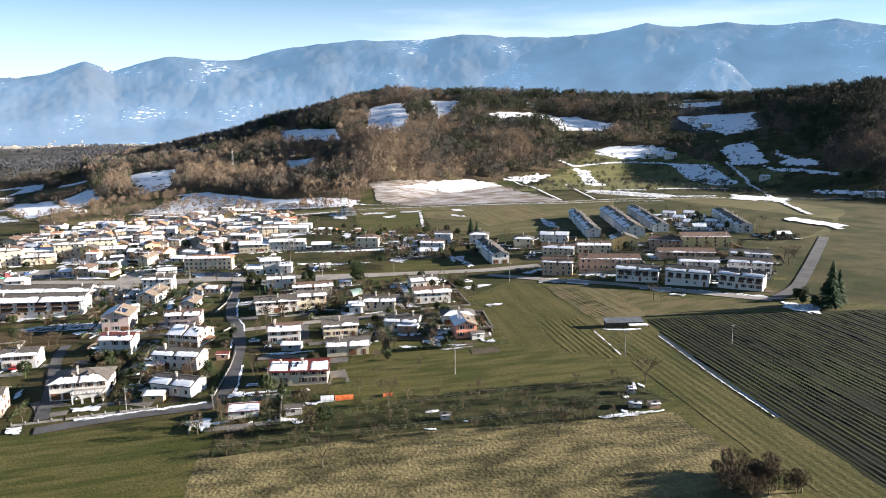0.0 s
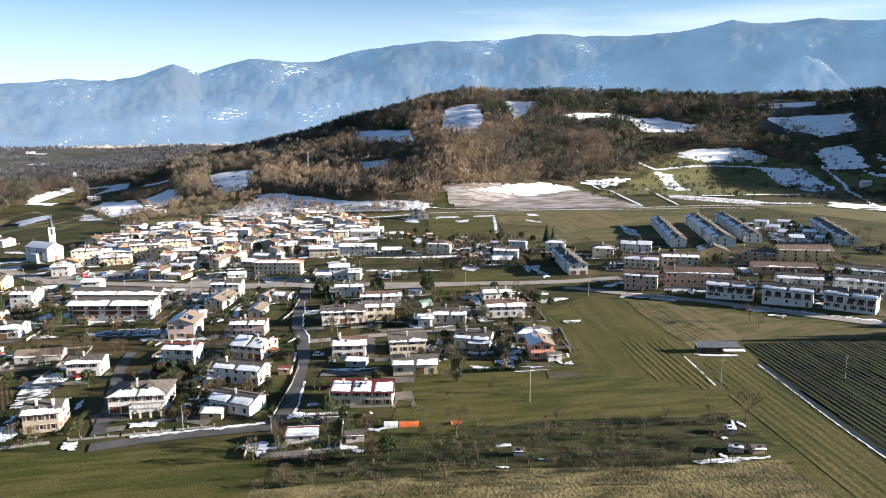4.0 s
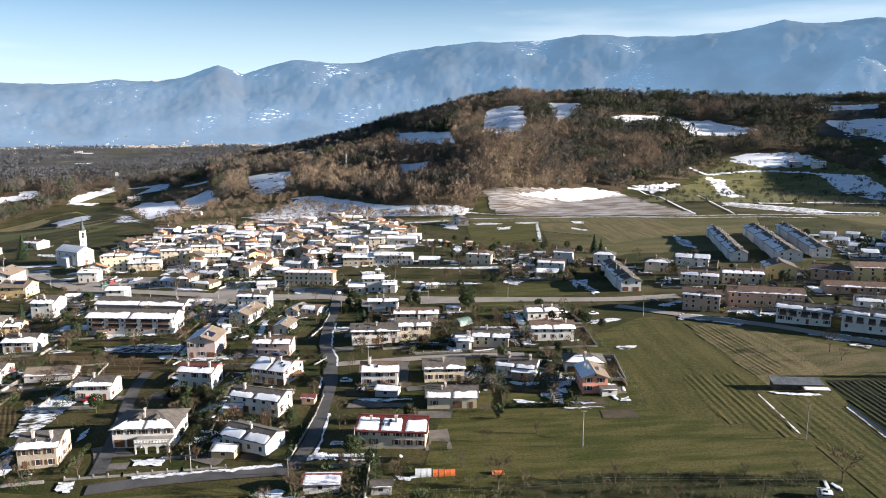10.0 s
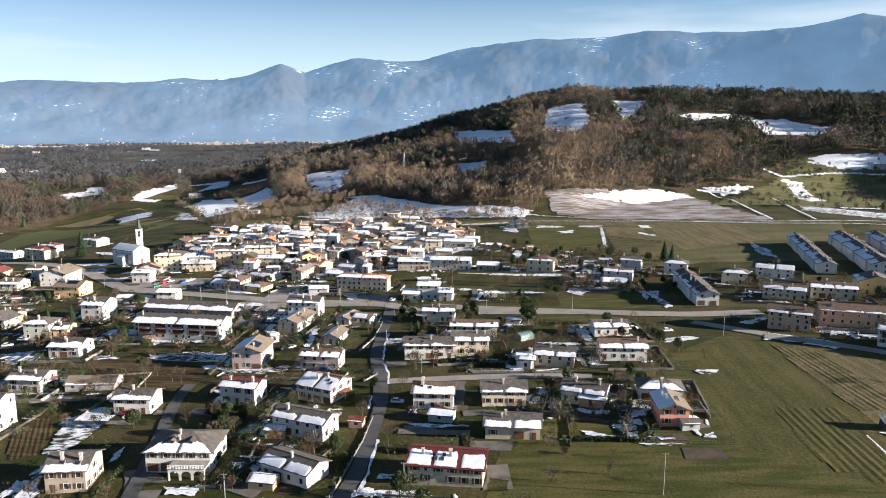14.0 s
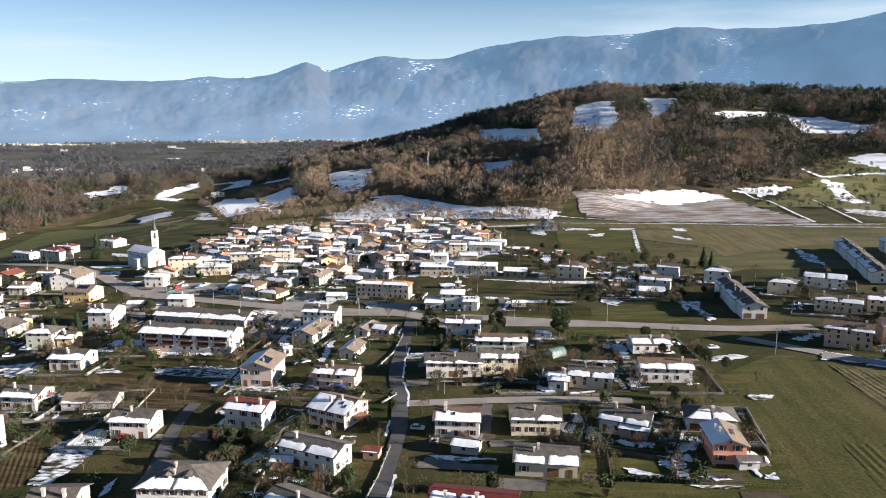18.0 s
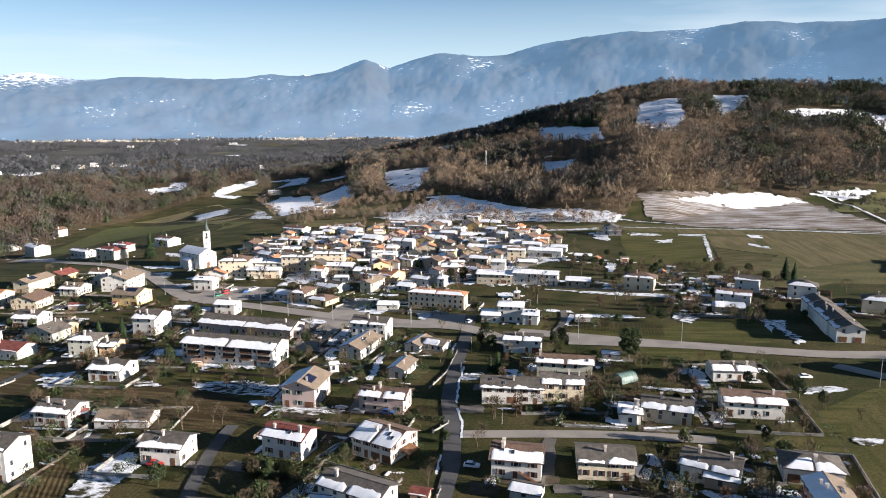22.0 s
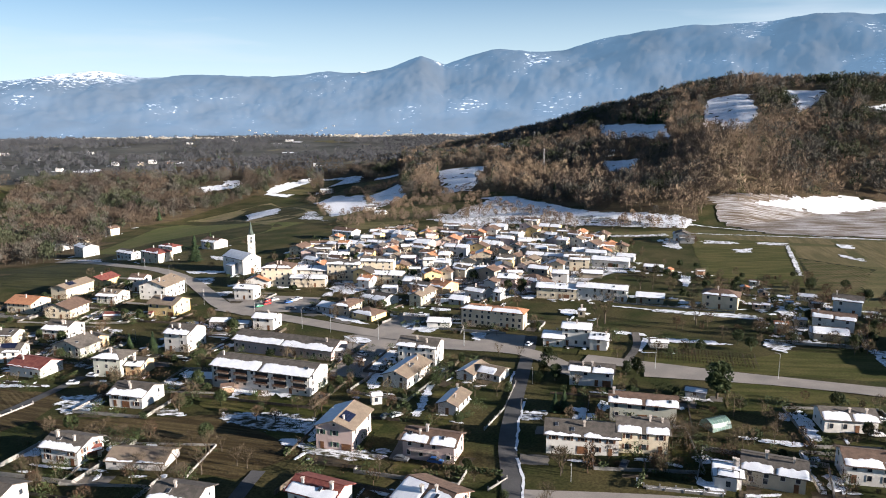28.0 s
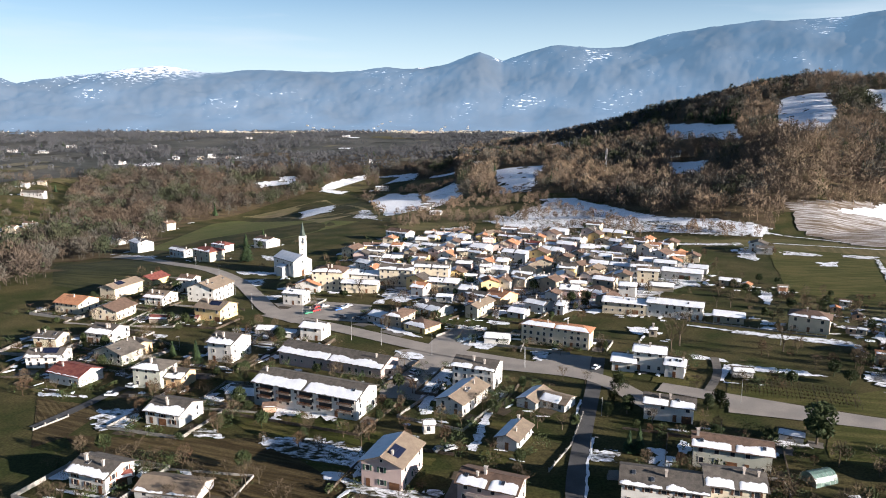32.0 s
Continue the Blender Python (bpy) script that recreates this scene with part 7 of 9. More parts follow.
house(-1000.9, 1311.2, 16, 10.0, 7.0, 5.6, "x", "C", "D", 0.5, far=True, name="house", group="houses in the valley")
house(-996.7, 1340.9, 15, 13.7, 9.0, 5.6, "x", "W", "D", 0.9, far=True, name="house", group="houses in the valley")
house(-1426.2, 1646.9, 17, 15.3, 9.0, 5.2, "x", "W", "D", 0.6, far=True, name="house", group="houses in the valley")
house(-1440.2, 1323.2, 20, 19.1, 9.0, 5.6, "x", "W", "D", 0.9, far=True, name="house", group="houses in the valley")
house(-1570.0, 1350.6, 21, 19.8, 9.0, 5.6, "x", "W", "D", 0.4, far=True, name="house", group="houses in the valley")
house(-1322.4, 1382.4, 18, 5.2, 3.6, 5.6, "x", "W", "D", 0.4, far=True, name="house", group="houses in the valley")
house(-1050.9, 1156.9, 18, 10.6, 7.4, 5.0, "x", "W", "D", 0.4, far=True, name="house", group="houses in the valley")
house(-904.9, 949.7, 19, 10.8, 7.6, 4.7, "x", "W", "B", 0.4, far=True, name="house", group="houses in the valley")
house(-1309.4, 2495.0, 11, 26.8, 9.0, 5.6, "x", "W", "D", 0.9, far=True, name="house", group="houses in the valley")
house(-604.8, 1280.5, 11, 6.2, 4.4, 5.6, "x", "W", "D", 0.9, far=True, name="house", group="houses in the valley")
house(-1057.0, 1305.3, 16, 11.8, 8.3, 5.6, "x", "W", "D", 0.5, far=True, name="house", group="houses in the valley")
house(-954.1, 1342.3, 15, 11.8, 8.3, 5.5, "x", "N", "D", 0.2, far=True, name="house", group="houses in the valley")
house(-1554.3, 1503.4, 19, 21.6, 9.0, 5.6, "x", "W", "D", 0.5, far=True, name="house", group="houses in the valley")
house(-1513.1, 2188.4, 14, 19.7, 9.0, 5.6, "x", "W", "D", 0.5, far=True, name="house", group="houses in the valley")
house(-1554.9, 2523.9, 13, 28.0, 9.0, 5.6, "x", "W", "D", 0.9, far=True, name="house", group="houses in the valley")
house(-2237.4, 1962.5, 20, 29.3, 9.0, 5.6, "x", "C", "D", 0.5, far=True, name="house", group="houses in the valley")


# the tightly built old village between the larger houses, and small sheds in the gardens
fill_rnd = random.Random(31)
OLD_VILLAGE = [(-222, 478), (-150, 452), (-95, 445), (-62, 475), (-30, 545), (-55, 640), (-150, 668), (-240, 640), (-255, 560)]
GARDENS = [(-12, 455), (70, 440), (62, 505), (-15, 528)]


def clear_of_houses(x, y, r):
    return all(math.hypot(x - hx, y - hy) > r + 0.62 * hr + 1.0 for hx, hy, hr, *_ in HOUSE_SPOTS)


for ring, count, small in ((OLD_VILLAGE, 700, False), (GARDENS, 160, True)):
    for _ in range(count):
        x, y = fill_rnd.uniform(-255, 75), fill_rnd.uniform(440, 668)
        w = fill_rnd.uniform(3.0, 5.5) if small else fill_rnd.uniform(6.5, 12.5)
        if not inside(x, y, ring) or not clear_of_houses(x, y + 4, w * 0.55):
            continue
        rot = 4 + fill_rnd.gauss(0, 15) if x < -130 else -6 + fill_rnd.gauss(0, 13)
        house(x, y, rot, w, 3.5 if small else fill_rnd.uniform(6.5, 10), fill_rnd.uniform(2.2, 2.6) if small else fill_rnd.uniform(3.6, 7.2), fill_rnd.choice("xxyy"),
              fill_rnd.choice("KBN" if small else "WWWCCPYB"), fill_rnd.choice("DBBLLT"), fill_rnd.choice((0.98, 0.95, 0.85, 0.7, 0.4)), far=True, name="shed" if small else "house",
              group="sheds and outbuildings" if small else "village houses")


# woods on the hill and down the ravine
OPEN_FIELDS = [[(12, 708), (28, 778), (189, 823), (245, 851), (316, 959), (354, 990), (485, 991), (294, 600), (4, 635)],
               [(184, 829), (297, 917), (378, 1034), (487, 1015), (501, 916), (550, 796), (553, 639), (346, 381), (-7, 597), (16, 721)]]
THIN_WOOD = [(571, 1180), (688, 1110), (574, 755), (512, 860), (510, 1065)]
RAVINE = [(-660, 470), (-517, 545), (-480, 560), (-556, 687), (-580, 806), (-570, 1025), (-500, 1090), (-430, 1110), (-430, 1330), (-900, 1330), (-1000, 900), (-800, 620)]
LEFT_WOOD = [(-381, 389), (-386, 421), (-470, 500), (-549, 566), (-566, 616), (-601, 732), (-635, 805), (-860, 900), (-900, 600), (-600, 381)]
LEFT_FIELDS = [(-600, 560), (-650, 650), (-677, 706), (-780, 793), (-900, 950), (-996, 1084), (-1250, 1200), (-1250, 900), (-760, 560)]
CHURCH_FIELDS = [(-534, 835), (-548, 1062), (-491, 1033), (-385, 880), (-300, 760), (-435, 700)]
BOXES = [(min(p[0] for p in c) - 4, min(p[1] for p in c) - 4, max(p[0] for p in c) + 4, max(p[1] for p in c) + 4) for c in CLEARINGS]


def wooded(x, y):
    """How thickly trees stand, from 0 to 1."""
    r, b = math.hypot(x, y), math.degrees(math.atan2(x, y))
    if y < 380 or any(inside(x, y, f) for f in OPEN_FIELDS) or inside(x, y, CHURCH_FIELDS):
        return 0.0
    if inside(x, y, LEFT_FIELDS):
        return 0.07
    wx, wy = x + 9 * noise.noise((x / 22, y / 22, 9.0)), y + 9 * noise.noise((x / 22, y / 22, 19.0))
    for c, (x0, y0, x1, y1) in zip(CLEARINGS, BOXES):
        if x0 < wx < x1 and y0 - 45 < wy < y1 and (inside(wx, wy, c) or inside(wx * 1.02, wy + 20, c) or inside(wx * 1.04, wy + 42, c)):
            return 0.0
    if inside(x, y, THIN_WOOD):
        return 0.12
    if inside(x, y, RAVINE) or inside(x, y, LEFT_WOOD):
        return 0.9
    if -19 < b < 48 and r < 1650:
        foot = lerp_table(b, HILL_BEARING, HILL_FOOT)
        gap = 25 + 60 * smooth(-8, -16, -abs(b + 18)) if b < -6 else 18
        if b < -6:
            gap = 30 + 110 * smooth(-6, -12, b)
        return smooth(foot + gap, foot + gap + 30, r) * (1.0 if b > -8 else 0.85)
    if b < -5 and r > 1200:
        return 0.75 * smooth(-0.08, 0.12, noise.noise((x / 260, y / 260, 5.0)))
    if b < -38 and r > 700:
        return 0.5 * smooth(0.1, 0.25, noise.noise((x / 120, y / 120, 5.0)))
    return 0.0


def floor_mesh():
    cell, vs, fs, at = 16.0, [], [], {}

    def vert(i, j):
        if (i, j) not in at:
            at[i, j] = len(vs)
            vs.append((i * cell, j * cell, land(i * cell, j * cell) + 0.35))
        return at[i, j]

    for i in range(-62, 75):
        for j in range(28, 100):
            if wooded((i + 0.5) * cell, (j + 0.5) * cell) > 0.4:
                fs.append((vert(i, j), vert(i + 1, j), vert(i + 1, j + 1), vert(i, j + 1)))
    return mesh_of("forest_floor", vs, fs, FOREST_FLOOR, smooth=True)


tagged(new("forest_floor", floor_mesh()), "brown leaf litter under bare woods", "ground", kind="structure")


def wood_points(count, rmin, rmax, bmin, bmax, rnd, sized=1.0):
    pts = []
    for _ in range(count):
        b = radians(rnd.uniform(bmin, bmax))
        r = math.sqrt(rnd.uniform(rmin * rmin, rmax * rmax))
        x, y = r * math.sin(b), r * math.cos(b)
        if rnd.random() < wooded(x, y):
            pts.append((x, y, land(x, y), rnd.uniform(0.6, 1.35) * sized))
    return pts


def bare_wood(name, pts, tris, height, label, thickness=0.3, seed=3, twigs=TWIGS):
    """Many bare trees in one mesh: slim trunks and sprays of twigs that fill an upright egg."""
    g = np.random.default_rng(seed)
    p = np.array(pts)
    n = len(p)
    size = p[:, 3] * height
    # trunks: three-sided
    ang = np.array([0, 2.1, 4.2])
    ring = np.stack([np.cos(ang), np.sin(ang), 0 * ang], 1)
    lean = g.normal(0, 0.04, (n, 2))
    base = p[:, None, :3] + ring[None] * (0.22 * p[:, 3])[:, None, None] - [0, 0, 0.5]
    tip = p[:, :3] + np.c_[lean * size[:, None], 0.8 * size]
    tv = np.concatenate([base, tip[:, None]], 1).reshape(-1, 3)
    o = np.arange(n)[:, None] * 4
    tf = np.concatenate([o + [0, 1, 3], o + [1, 2, 3], o + [2, 0, 3]], 0)
    # twigs: short sprays that fill a round crown
    k = tris
    u = g.uniform(0, 2 * np.pi, (n, k))
    tall = g.uniform(0.85, 1.1, (n, 1))
    broad = g.uniform(0.24, 0.42, (n, 1))
    up = np.arccos(g.uniform(-0.75, 1.0, (n, k)))
    deep = g.uniform(0.55, 1.0, (n, k)) ** 0.5
    ox, oy, oz = np.sin(up) * np.cos(u) * deep, np.sin(up) * np.sin(u) * deep, np.cos(up) * deep
    c = p[:, None, :3] + np.stack([ox * broad, oy * broad, (0.62 + 0.36 * oz) * tall], -1) * size[:, None, None]
    out = np.stack([ox * 0.8, oy * 0.8, oz * 0.5 + 0.75], -1) + g.normal(0, 0.45, (n, k, 3))
    out /= np.linalg.norm(out, axis=-1, keepdims=True)
    long = (0.095 * size[:, None] * g.uniform(0.6, 1.4, (n, k)))[..., None]
    root, end = c - out * long * 0.7, c + out * long
    side = np.cross(out, np.stack([ox, oy, 0.6 * oz + 0.15], -1) + g.normal(0, 0.3, (n, k, 3)))
    side *= (thickness * g.uniform(0.5, 1.4, (n, k)) * p[:, None, 3])[..., None] / (np.linalg.norm(side, axis=-1, keepdims=True) + 1e-6)
    wv = np.stack([root + side, end, root - side], 2).reshape(-1, 3)
    wf = np.arange(n * k)[:, None] * 3 + len(tv) + [0, 1, 2]
    me = bpy.data.meshes.new(name)
    verts, faces = np.concatenate([tv, wv]), np.concatenate([tf, wf])
    me.vertices.add(len(verts))
    me.vertices.foreach_set("co", verts.ravel().astype(np.float32))
    me.loops.add(faces.size)
    me.loops.foreach_set("vertex_index", faces.ravel().astype(np.int32))
    me.polygons.add(len(faces))
    me.polygons.foreach_set("loop_start", np.arange(len(faces), dtype=np.int32) * 3)
    me.materials.append(twigs)
    me.update()
    me.validate()
    return tagged(new(name, me), label, "trees", kind="stuff")


def fir_wood(name, pts, label, seed=5):
    """Dark firs in one mesh: tiers of drooping boughs."""
    g = random.Random(seed)
    s = Shape()
    for x, y, z, k in pts:
        h = 13 * k
        for i in range(7):
            t = i / 7
            rad = (1 - t) * 2.7 * k + 0.25
            z0 = z + h * (0.1 + 0.86 * t)
            turn = g.uniform(0, 6)
            for j in range(7):
                a = turn + j * 0.9 + g.uniform(-0.2, 0.2)
                rr = rad * g.uniform(0.75, 1.15)
                s.face([(x, y, z0 + h * 0.16), (x + rr * math.cos(a - 0.4), y + rr * math.sin(a - 0.4), z0 - 0.1 * h * g.random()), (x + rr * math.cos(a + 0.4), y + rr * math.sin(a + 0.4), z0)])
    return tagged(new(name, s.mesh(name, [NEEDLES])), label, "trees", kind="stuff")


wood_rnd = random.Random(11)
hill_points = wood_points(15500, 690, 1640, -19, 48, wood_rnd)


def stand(x, y, rnd):
    """Which trees grow here: 0 brown, 1 grey, 2 pale, 3 ivy-clad and evergreen."""
    b = math.degrees(math.atan2(x, y))
    # the rise with bearing puts the right flank's shade into darker trees
    v = noise.noise((x / 95, y / 95, 21.0)) + 0.5 * noise.noise((x / 30, y / 30, 8.0)) + rnd.gauss(0, 0.22) + 0.4 * smooth(3, 13, b) + 0.3 * smooth(1060, 1240, math.hypot(x, y))
    return 2 if v < -0.36 else 0 if v < 0.2 else 1 if v < 0.62 else 3


stands = [[], [], [], []]
for q in hill_points:
    stands[stand(q[0], q[1], wood_rnd)].append(q)
for q, twig, words, k in zip(stands, (TWIGS, TWIGS_DARK, TWIGS_PALE, IVY), ("bare brown winter wood covering the hill", "grey bare winter wood on the hill", "pale leafless trees among the hill's woods", "dark ivy-clad and evergreen trees on the hill"), range(4)):
    bare_wood("hill_wood", q, 88, 16.0, words, (0.31, 0.31, 0.31, 0.46)[k], 3 + 10 * k, twig)
valley_points = wood_points(8000, 520, 1330, -58, -18, wood_rnd)
ravine_stands = [[], [], []]
for q in valley_points:
    v = noise.noise((q[0] / 60, q[1] / 60, 4.0)) + 0.5 * noise.noise((q[0] / 20, q[1] / 20, 6.0)) + wood_rnd.gauss(0, 0.16)
    ravine_stands[0 if v < 0.05 else 1 if v < 0.34 else 2].append(q)
for k, (twig, words) in enumerate(((TWIGS_RAVINE, "bare brown winter wood filling the ravine"), (TWIGS_DARK, "dark grey bare wood filling the ravine"), (IVY, "dark ivy-clad trees in the ravine wood"))):
    bare_wood("ravine_wood", ravine_stands[k], 88, 15.0, words, (0.3, 0.3, 0.46)[k], 4 + 10 * k, twig)
far_points = wood_points(16000, 1300, 3200, -62, -5, wood_rnd, 1.25)
bare_wood("far_wood", far_points, 30, 12.0, "distant bare woods in the valley", 0.9, 6, TWIGS_HAZY)
fir_points = [q for q in wood_points(900, 700, 1600, -19, 48, wood_rnd)] [:150] + wood_points(260, 520, 2400, -58, -12, wood_rnd)
grove = [(x, y, land(x, y), wood_rnd.uniform(0.8, 1.2)) for x, y in ((wood_rnd.gauss(-35, 42), wood_rnd.gauss(1215, 30)) for _ in range(300)) if wooded(x, y) > 0.5]
fir_wood("fir_trees", fir_points + grove, "dark green firs scattered through the bare woods")



# hedgerows and scrub along the edges of the upper fields
scrub = []
for _ in range(9000):
    b, r = radians(wood_rnd.uniform(9, 42)), wood_rnd.uniform(760, 1260)
    x, y = r * math.sin(b), r * math.cos(b)
    line = abs(noise.noise((x / 120, y / 55, 13.0)))
    if (line < 0.035 or wood_rnd.random() < 0.03 + 0.25 * smooth(0.1, 0.4, noise.noise((x / 40, y / 30, 17.0)))) and b > radians(13) and not wooded(x, y):
        scrub.append((x, y, land(x, y), wood_rnd.uniform(0.35, 1.0)))
bare_wood("field_scrub", scrub[::2], 60, 8.0, "grey scrub and hedgerow trees on the upper fields", 0.3, 51, TWIGS_DARK)
bare_wood("field_scrub", scrub[1::2], 60, 8.0, "dark evergreen scrub on the upper fields", 0.4, 52, IVY)

# scrub and small trees on the slopes behind the village
BACK_SLOPE = [(-500, 1030), (-260, 1120), (-150, 900), (-20, 760), (10, 690), (-120, 672), (-260, 660), (-330, 740), (-400, 870)]
back_scrub = []
for _ in range(4200):
    x, y = wood_rnd.uniform(-500, 10), wood_rnd.uniform(660, 1120)
    if not inside(x, y, BACK_SLOPE) or any(x0 < x < x1 and y0 < y < y1 and inside(x, y, c) for c, (x0, y0, x1, y1) in zip(CLEARINGS, BOXES)) or not clear_of_houses(x, y, 3):
        continue
    if noise.noise((x / 45, y / 45, 23.0)) > -0.12:
        back_scrub.append((x, y, land(x, y), wood_rnd.uniform(0.4, 1.1)))
bare_wood("slope_scrub", back_scrub, 100, 9.0, "brown bushes and bare trees between the snow patches", 0.2, 61, TWIGS)

# trees, poles, lamps, cars and garden things
def limb(s, p, way, length, r, depth, rnd, tips):
    q = p + way * length
    s.tube(p, q, r, r * 0.62, 5 if depth > 2 else 3)
    if depth == 0:
        tips.append((q, way))
        return
    for _ in range(rnd.choice((2, 3, 3))):
        turn = Vector((rnd.gauss(0, 0.55), rnd.gauss(0, 0.55), rnd.gauss(0.12, 0.3)))
        limb(s, q, (way + turn).normalized(), length * rnd.uniform(0.6, 0.82), r * 0.6, depth - 1, rnd, tips)


def bare_model(seed):
    rnd = random.Random(seed)
    trunk, crown, tips = Shape(), Shape(), []
    trunk.tube((0, 0, -0.3), (0, 0, 2.6), 0.2, 0.14, 7)
    for i in range(5):
        a = i * 1.26 + rnd.uniform(-0.4, 0.4)
        limb(crown, Vector((0, 0, rnd.uniform(1.9, 2.6))), Vector((math.cos(a) * 0.55, math.sin(a) * 0.55, 1)).normalized(), rnd.uniform(1.7, 2.3), 0.09, 3, rnd, tips)
    for q, way in tips:
        for _ in range(3):
            e = q + (way + Vector((rnd.gauss(0, 0.6), rnd.gauss(0, 0.6), rnd.gauss(0.1, 0.4)))) * rnd.uniform(0.5, 1.1)
            w = Vector((rnd.gauss(0, 1), rnd.gauss(0, 1), 0)) * 0.035
            crown.face([q - w, q + w, e])
    return trunk.mesh("trunk", [BARK]), crown.mesh("crown", [TWIGS_NEAR])


def leafy_mesh(name, rnd, material, wide, tall, count, leaf, low=0.2):
    """A crown of many leaf clumps in an uneven egg."""
    s = Shape()
    lumps = [(rnd.gauss(0, wide * 0.28), rnd.gauss(0, wide * 0.28), rnd.uniform(low + 0.25, 0.8) * tall, rnd.uniform(0.45, 0.75) * wide) for _ in range(7)]
    for _ in range(count):
        cx, cy, cz, r = rnd.choice(lumps)
        v = Vector((rnd.gauss(0, 1), rnd.gauss(0, 1), rnd.gauss(0, 1))).normalized() * r * rnd.uniform(0.6, 1.0)
        c = Vector((cx, cy, cz)) + Vector((v.x, v.y, v.z * 0.8))
        if c.z < low * tall * 0.6:
            c.z = low * tall * 0.6 + rnd.random() * 0.3
        a = Vector((rnd.gauss(0, 1), rnd.gauss(0, 1), rnd.gauss(0, 0.6))).normalized() * leaf * rnd.uniform(0.6, 1.4)
        b = a.orthogonal().normalized() * leaf * 0.7
        s.face([c - a, c + b, c + a, c - b])
    return s.mesh(name, [material])


def fir_mesh(rnd):
    s = Shape()
    for i in range(14):
        t = i / 14
        rad = (1 - t) * 0.27 + 0.02
        z0 = 0.08 + 0.88 * t
        for j in range(19):
            a = j * 0.331 + i * 0.7 + rnd.uniform(-0.15, 0.15)
            rr = rad * rnd.uniform(0.7, 1.15)
            for k in (-1, 1):
                s.face([(0, 0, z0 + 0.07), (rr * math.cos(a), rr * math.sin(a), z0 - 0.05 * rnd.random()), (rr * 0.7 * math.cos(a + 0.3 * k), rr * 0.7 * math.sin(a + 0.3 * k), z0 + 0.005)])
    return s.mesh("boughs", [NEEDLES])


tree_rnd = random.Random(21)
BARE_MODELS = [bare_model(k) for k in range(5)]
FIR_MODELS = [fir_mesh(random.Random(k)) for k in range(3)]
LEAFY_MODELS = [leafy_mesh("crown", random.Random(40 + k), LEAVES, 0.42, 1.0, 1900, 0.034, 0.05) for k in range(3)]
SHRUB_MODELS = [leafy_mesh("foliage", random.Random(60 + k), m_, 0.55, 0.9, 380, 0.06, 0.05) for k, m_ in enumerate((LEAVES, SHRUB_RED, TWIGS_NEAR, LEAVES, TWIGS_NEAR))]
trunk_shape = Shape()
trunk_shape.tube((0, 0, -0.05), (0, 0, 0.5), 0.03, 0.02, 7)
TRUNK = trunk_shape.mesh("trunk", [BARK])


def rooted(name, x, y, size, label, category, group=""):
    root = new(name)
    root.matrix_basis = pose(x, y, land(x, y), 0, 0, tree_rnd.uniform(0, 360)) @ Matrix.Diagonal((*[size] * 3, 1))
    return tagged(root, label, category, group)


def bare_tree(x, y, h, label="bare deciduous tree with fine grey-brown twigs", group="bare garden trees"):
    root = rooted("bare_tree", x, y, h / 8.0, label, "tree", group)
    t, c = tree_rnd.choice(BARE_MODELS)
    put("trunk", t, root)
    put("crown", c, root)


def conifer_tree(x, y, h):
    root = rooted("conifer", x, y, h, "tall dark green conifer with drooping boughs", "tree", "conifers")
    put("trunk", TRUNK, root)
    put("boughs", tree_rnd.choice(FIR_MODELS), root)


def evergreen_tree(x, y, h):
    root = rooted("evergreen_tree", x, y, h, "dense rounded dark evergreen tree in a garden", "tree", "evergreen trees")
    put("trunk", TRUNK, root)
    put("crown", tree_rnd.choice(LEAFY_MODELS), root)


def shrub(x, y, h):
    k = tree_rnd.randrange(5)
    ob = put("shrub", SHRUB_MODELS[k], None, pose(x, y, land(x, y) - 0.05, 0, 0, tree_rnd.uniform(0, 360)) @ Matrix.Diagonal((h, h, h, 1)))
    tagged(ob, ("dark green evergreen garden shrub", "reddish-brown leafless winter shrub", "bare twiggy garden shrub", "dark green evergreen garden shrub", "bare twiggy garden shrub")[k], "shrub", "garden shrubs")


def utility_pole(x, y, h):
    root = tagged(new("utility_pole"), "slim grey utility pole standing on grass", "pole", "utility poles")
    root.matrix_basis = pose(x, y, land(x, y))
    s = Shape()
    s.tube((0, 0, -0.3), (0, 0, h), 0.14, 0.09, 8)
    put("shaft", s.mesh("shaft", [CONCRETE]), root)
    s = Shape()
    s.box(-0.7, -0.06, h - 0.45, 0.7, 0.06, h - 0.33)
    put("crossarm", s.mesh("crossarm", [METAL]), root)
    for i in (-1, 0, 1):
        s = Shape()
        s.tube((i * 0.6, 0, h - 0.33), (i * 0.6, 0, h - 0.1), 0.05, 0.04, 6)
        put("insulator", s.mesh("insulator", [FRAME]), root)


def street_lamp(x, y, h):
    root = tagged(new("street_lamp"), "tall galvanised street lamp beside the road", "street lamp", "street lamps")
    root.matrix_basis = pose(x, y, land(x, y), 0, 0, tree_rnd.choice((0, 90, 180, 270)))
    s = Shape()
    s.tube((0, 0, -0.2), (0, 0, h), 0.1, 0.06, 8)
    put("pole", s.mesh("pole", [METAL]), root)
    s = Shape()
    s.tube((0, 0, h - 0.05), (1.2, 0, h + 0.2), 0.05, 0.04, 6)
    put("arm", s.mesh("arm", [METAL]), root)
    s = Shape()
    s.box(1.0, -0.16, h + 0.14, 1.75, 0.16, h + 0.28)
    put("lamp_head", s.mesh("lamp_head", [CONCRETE]), root)


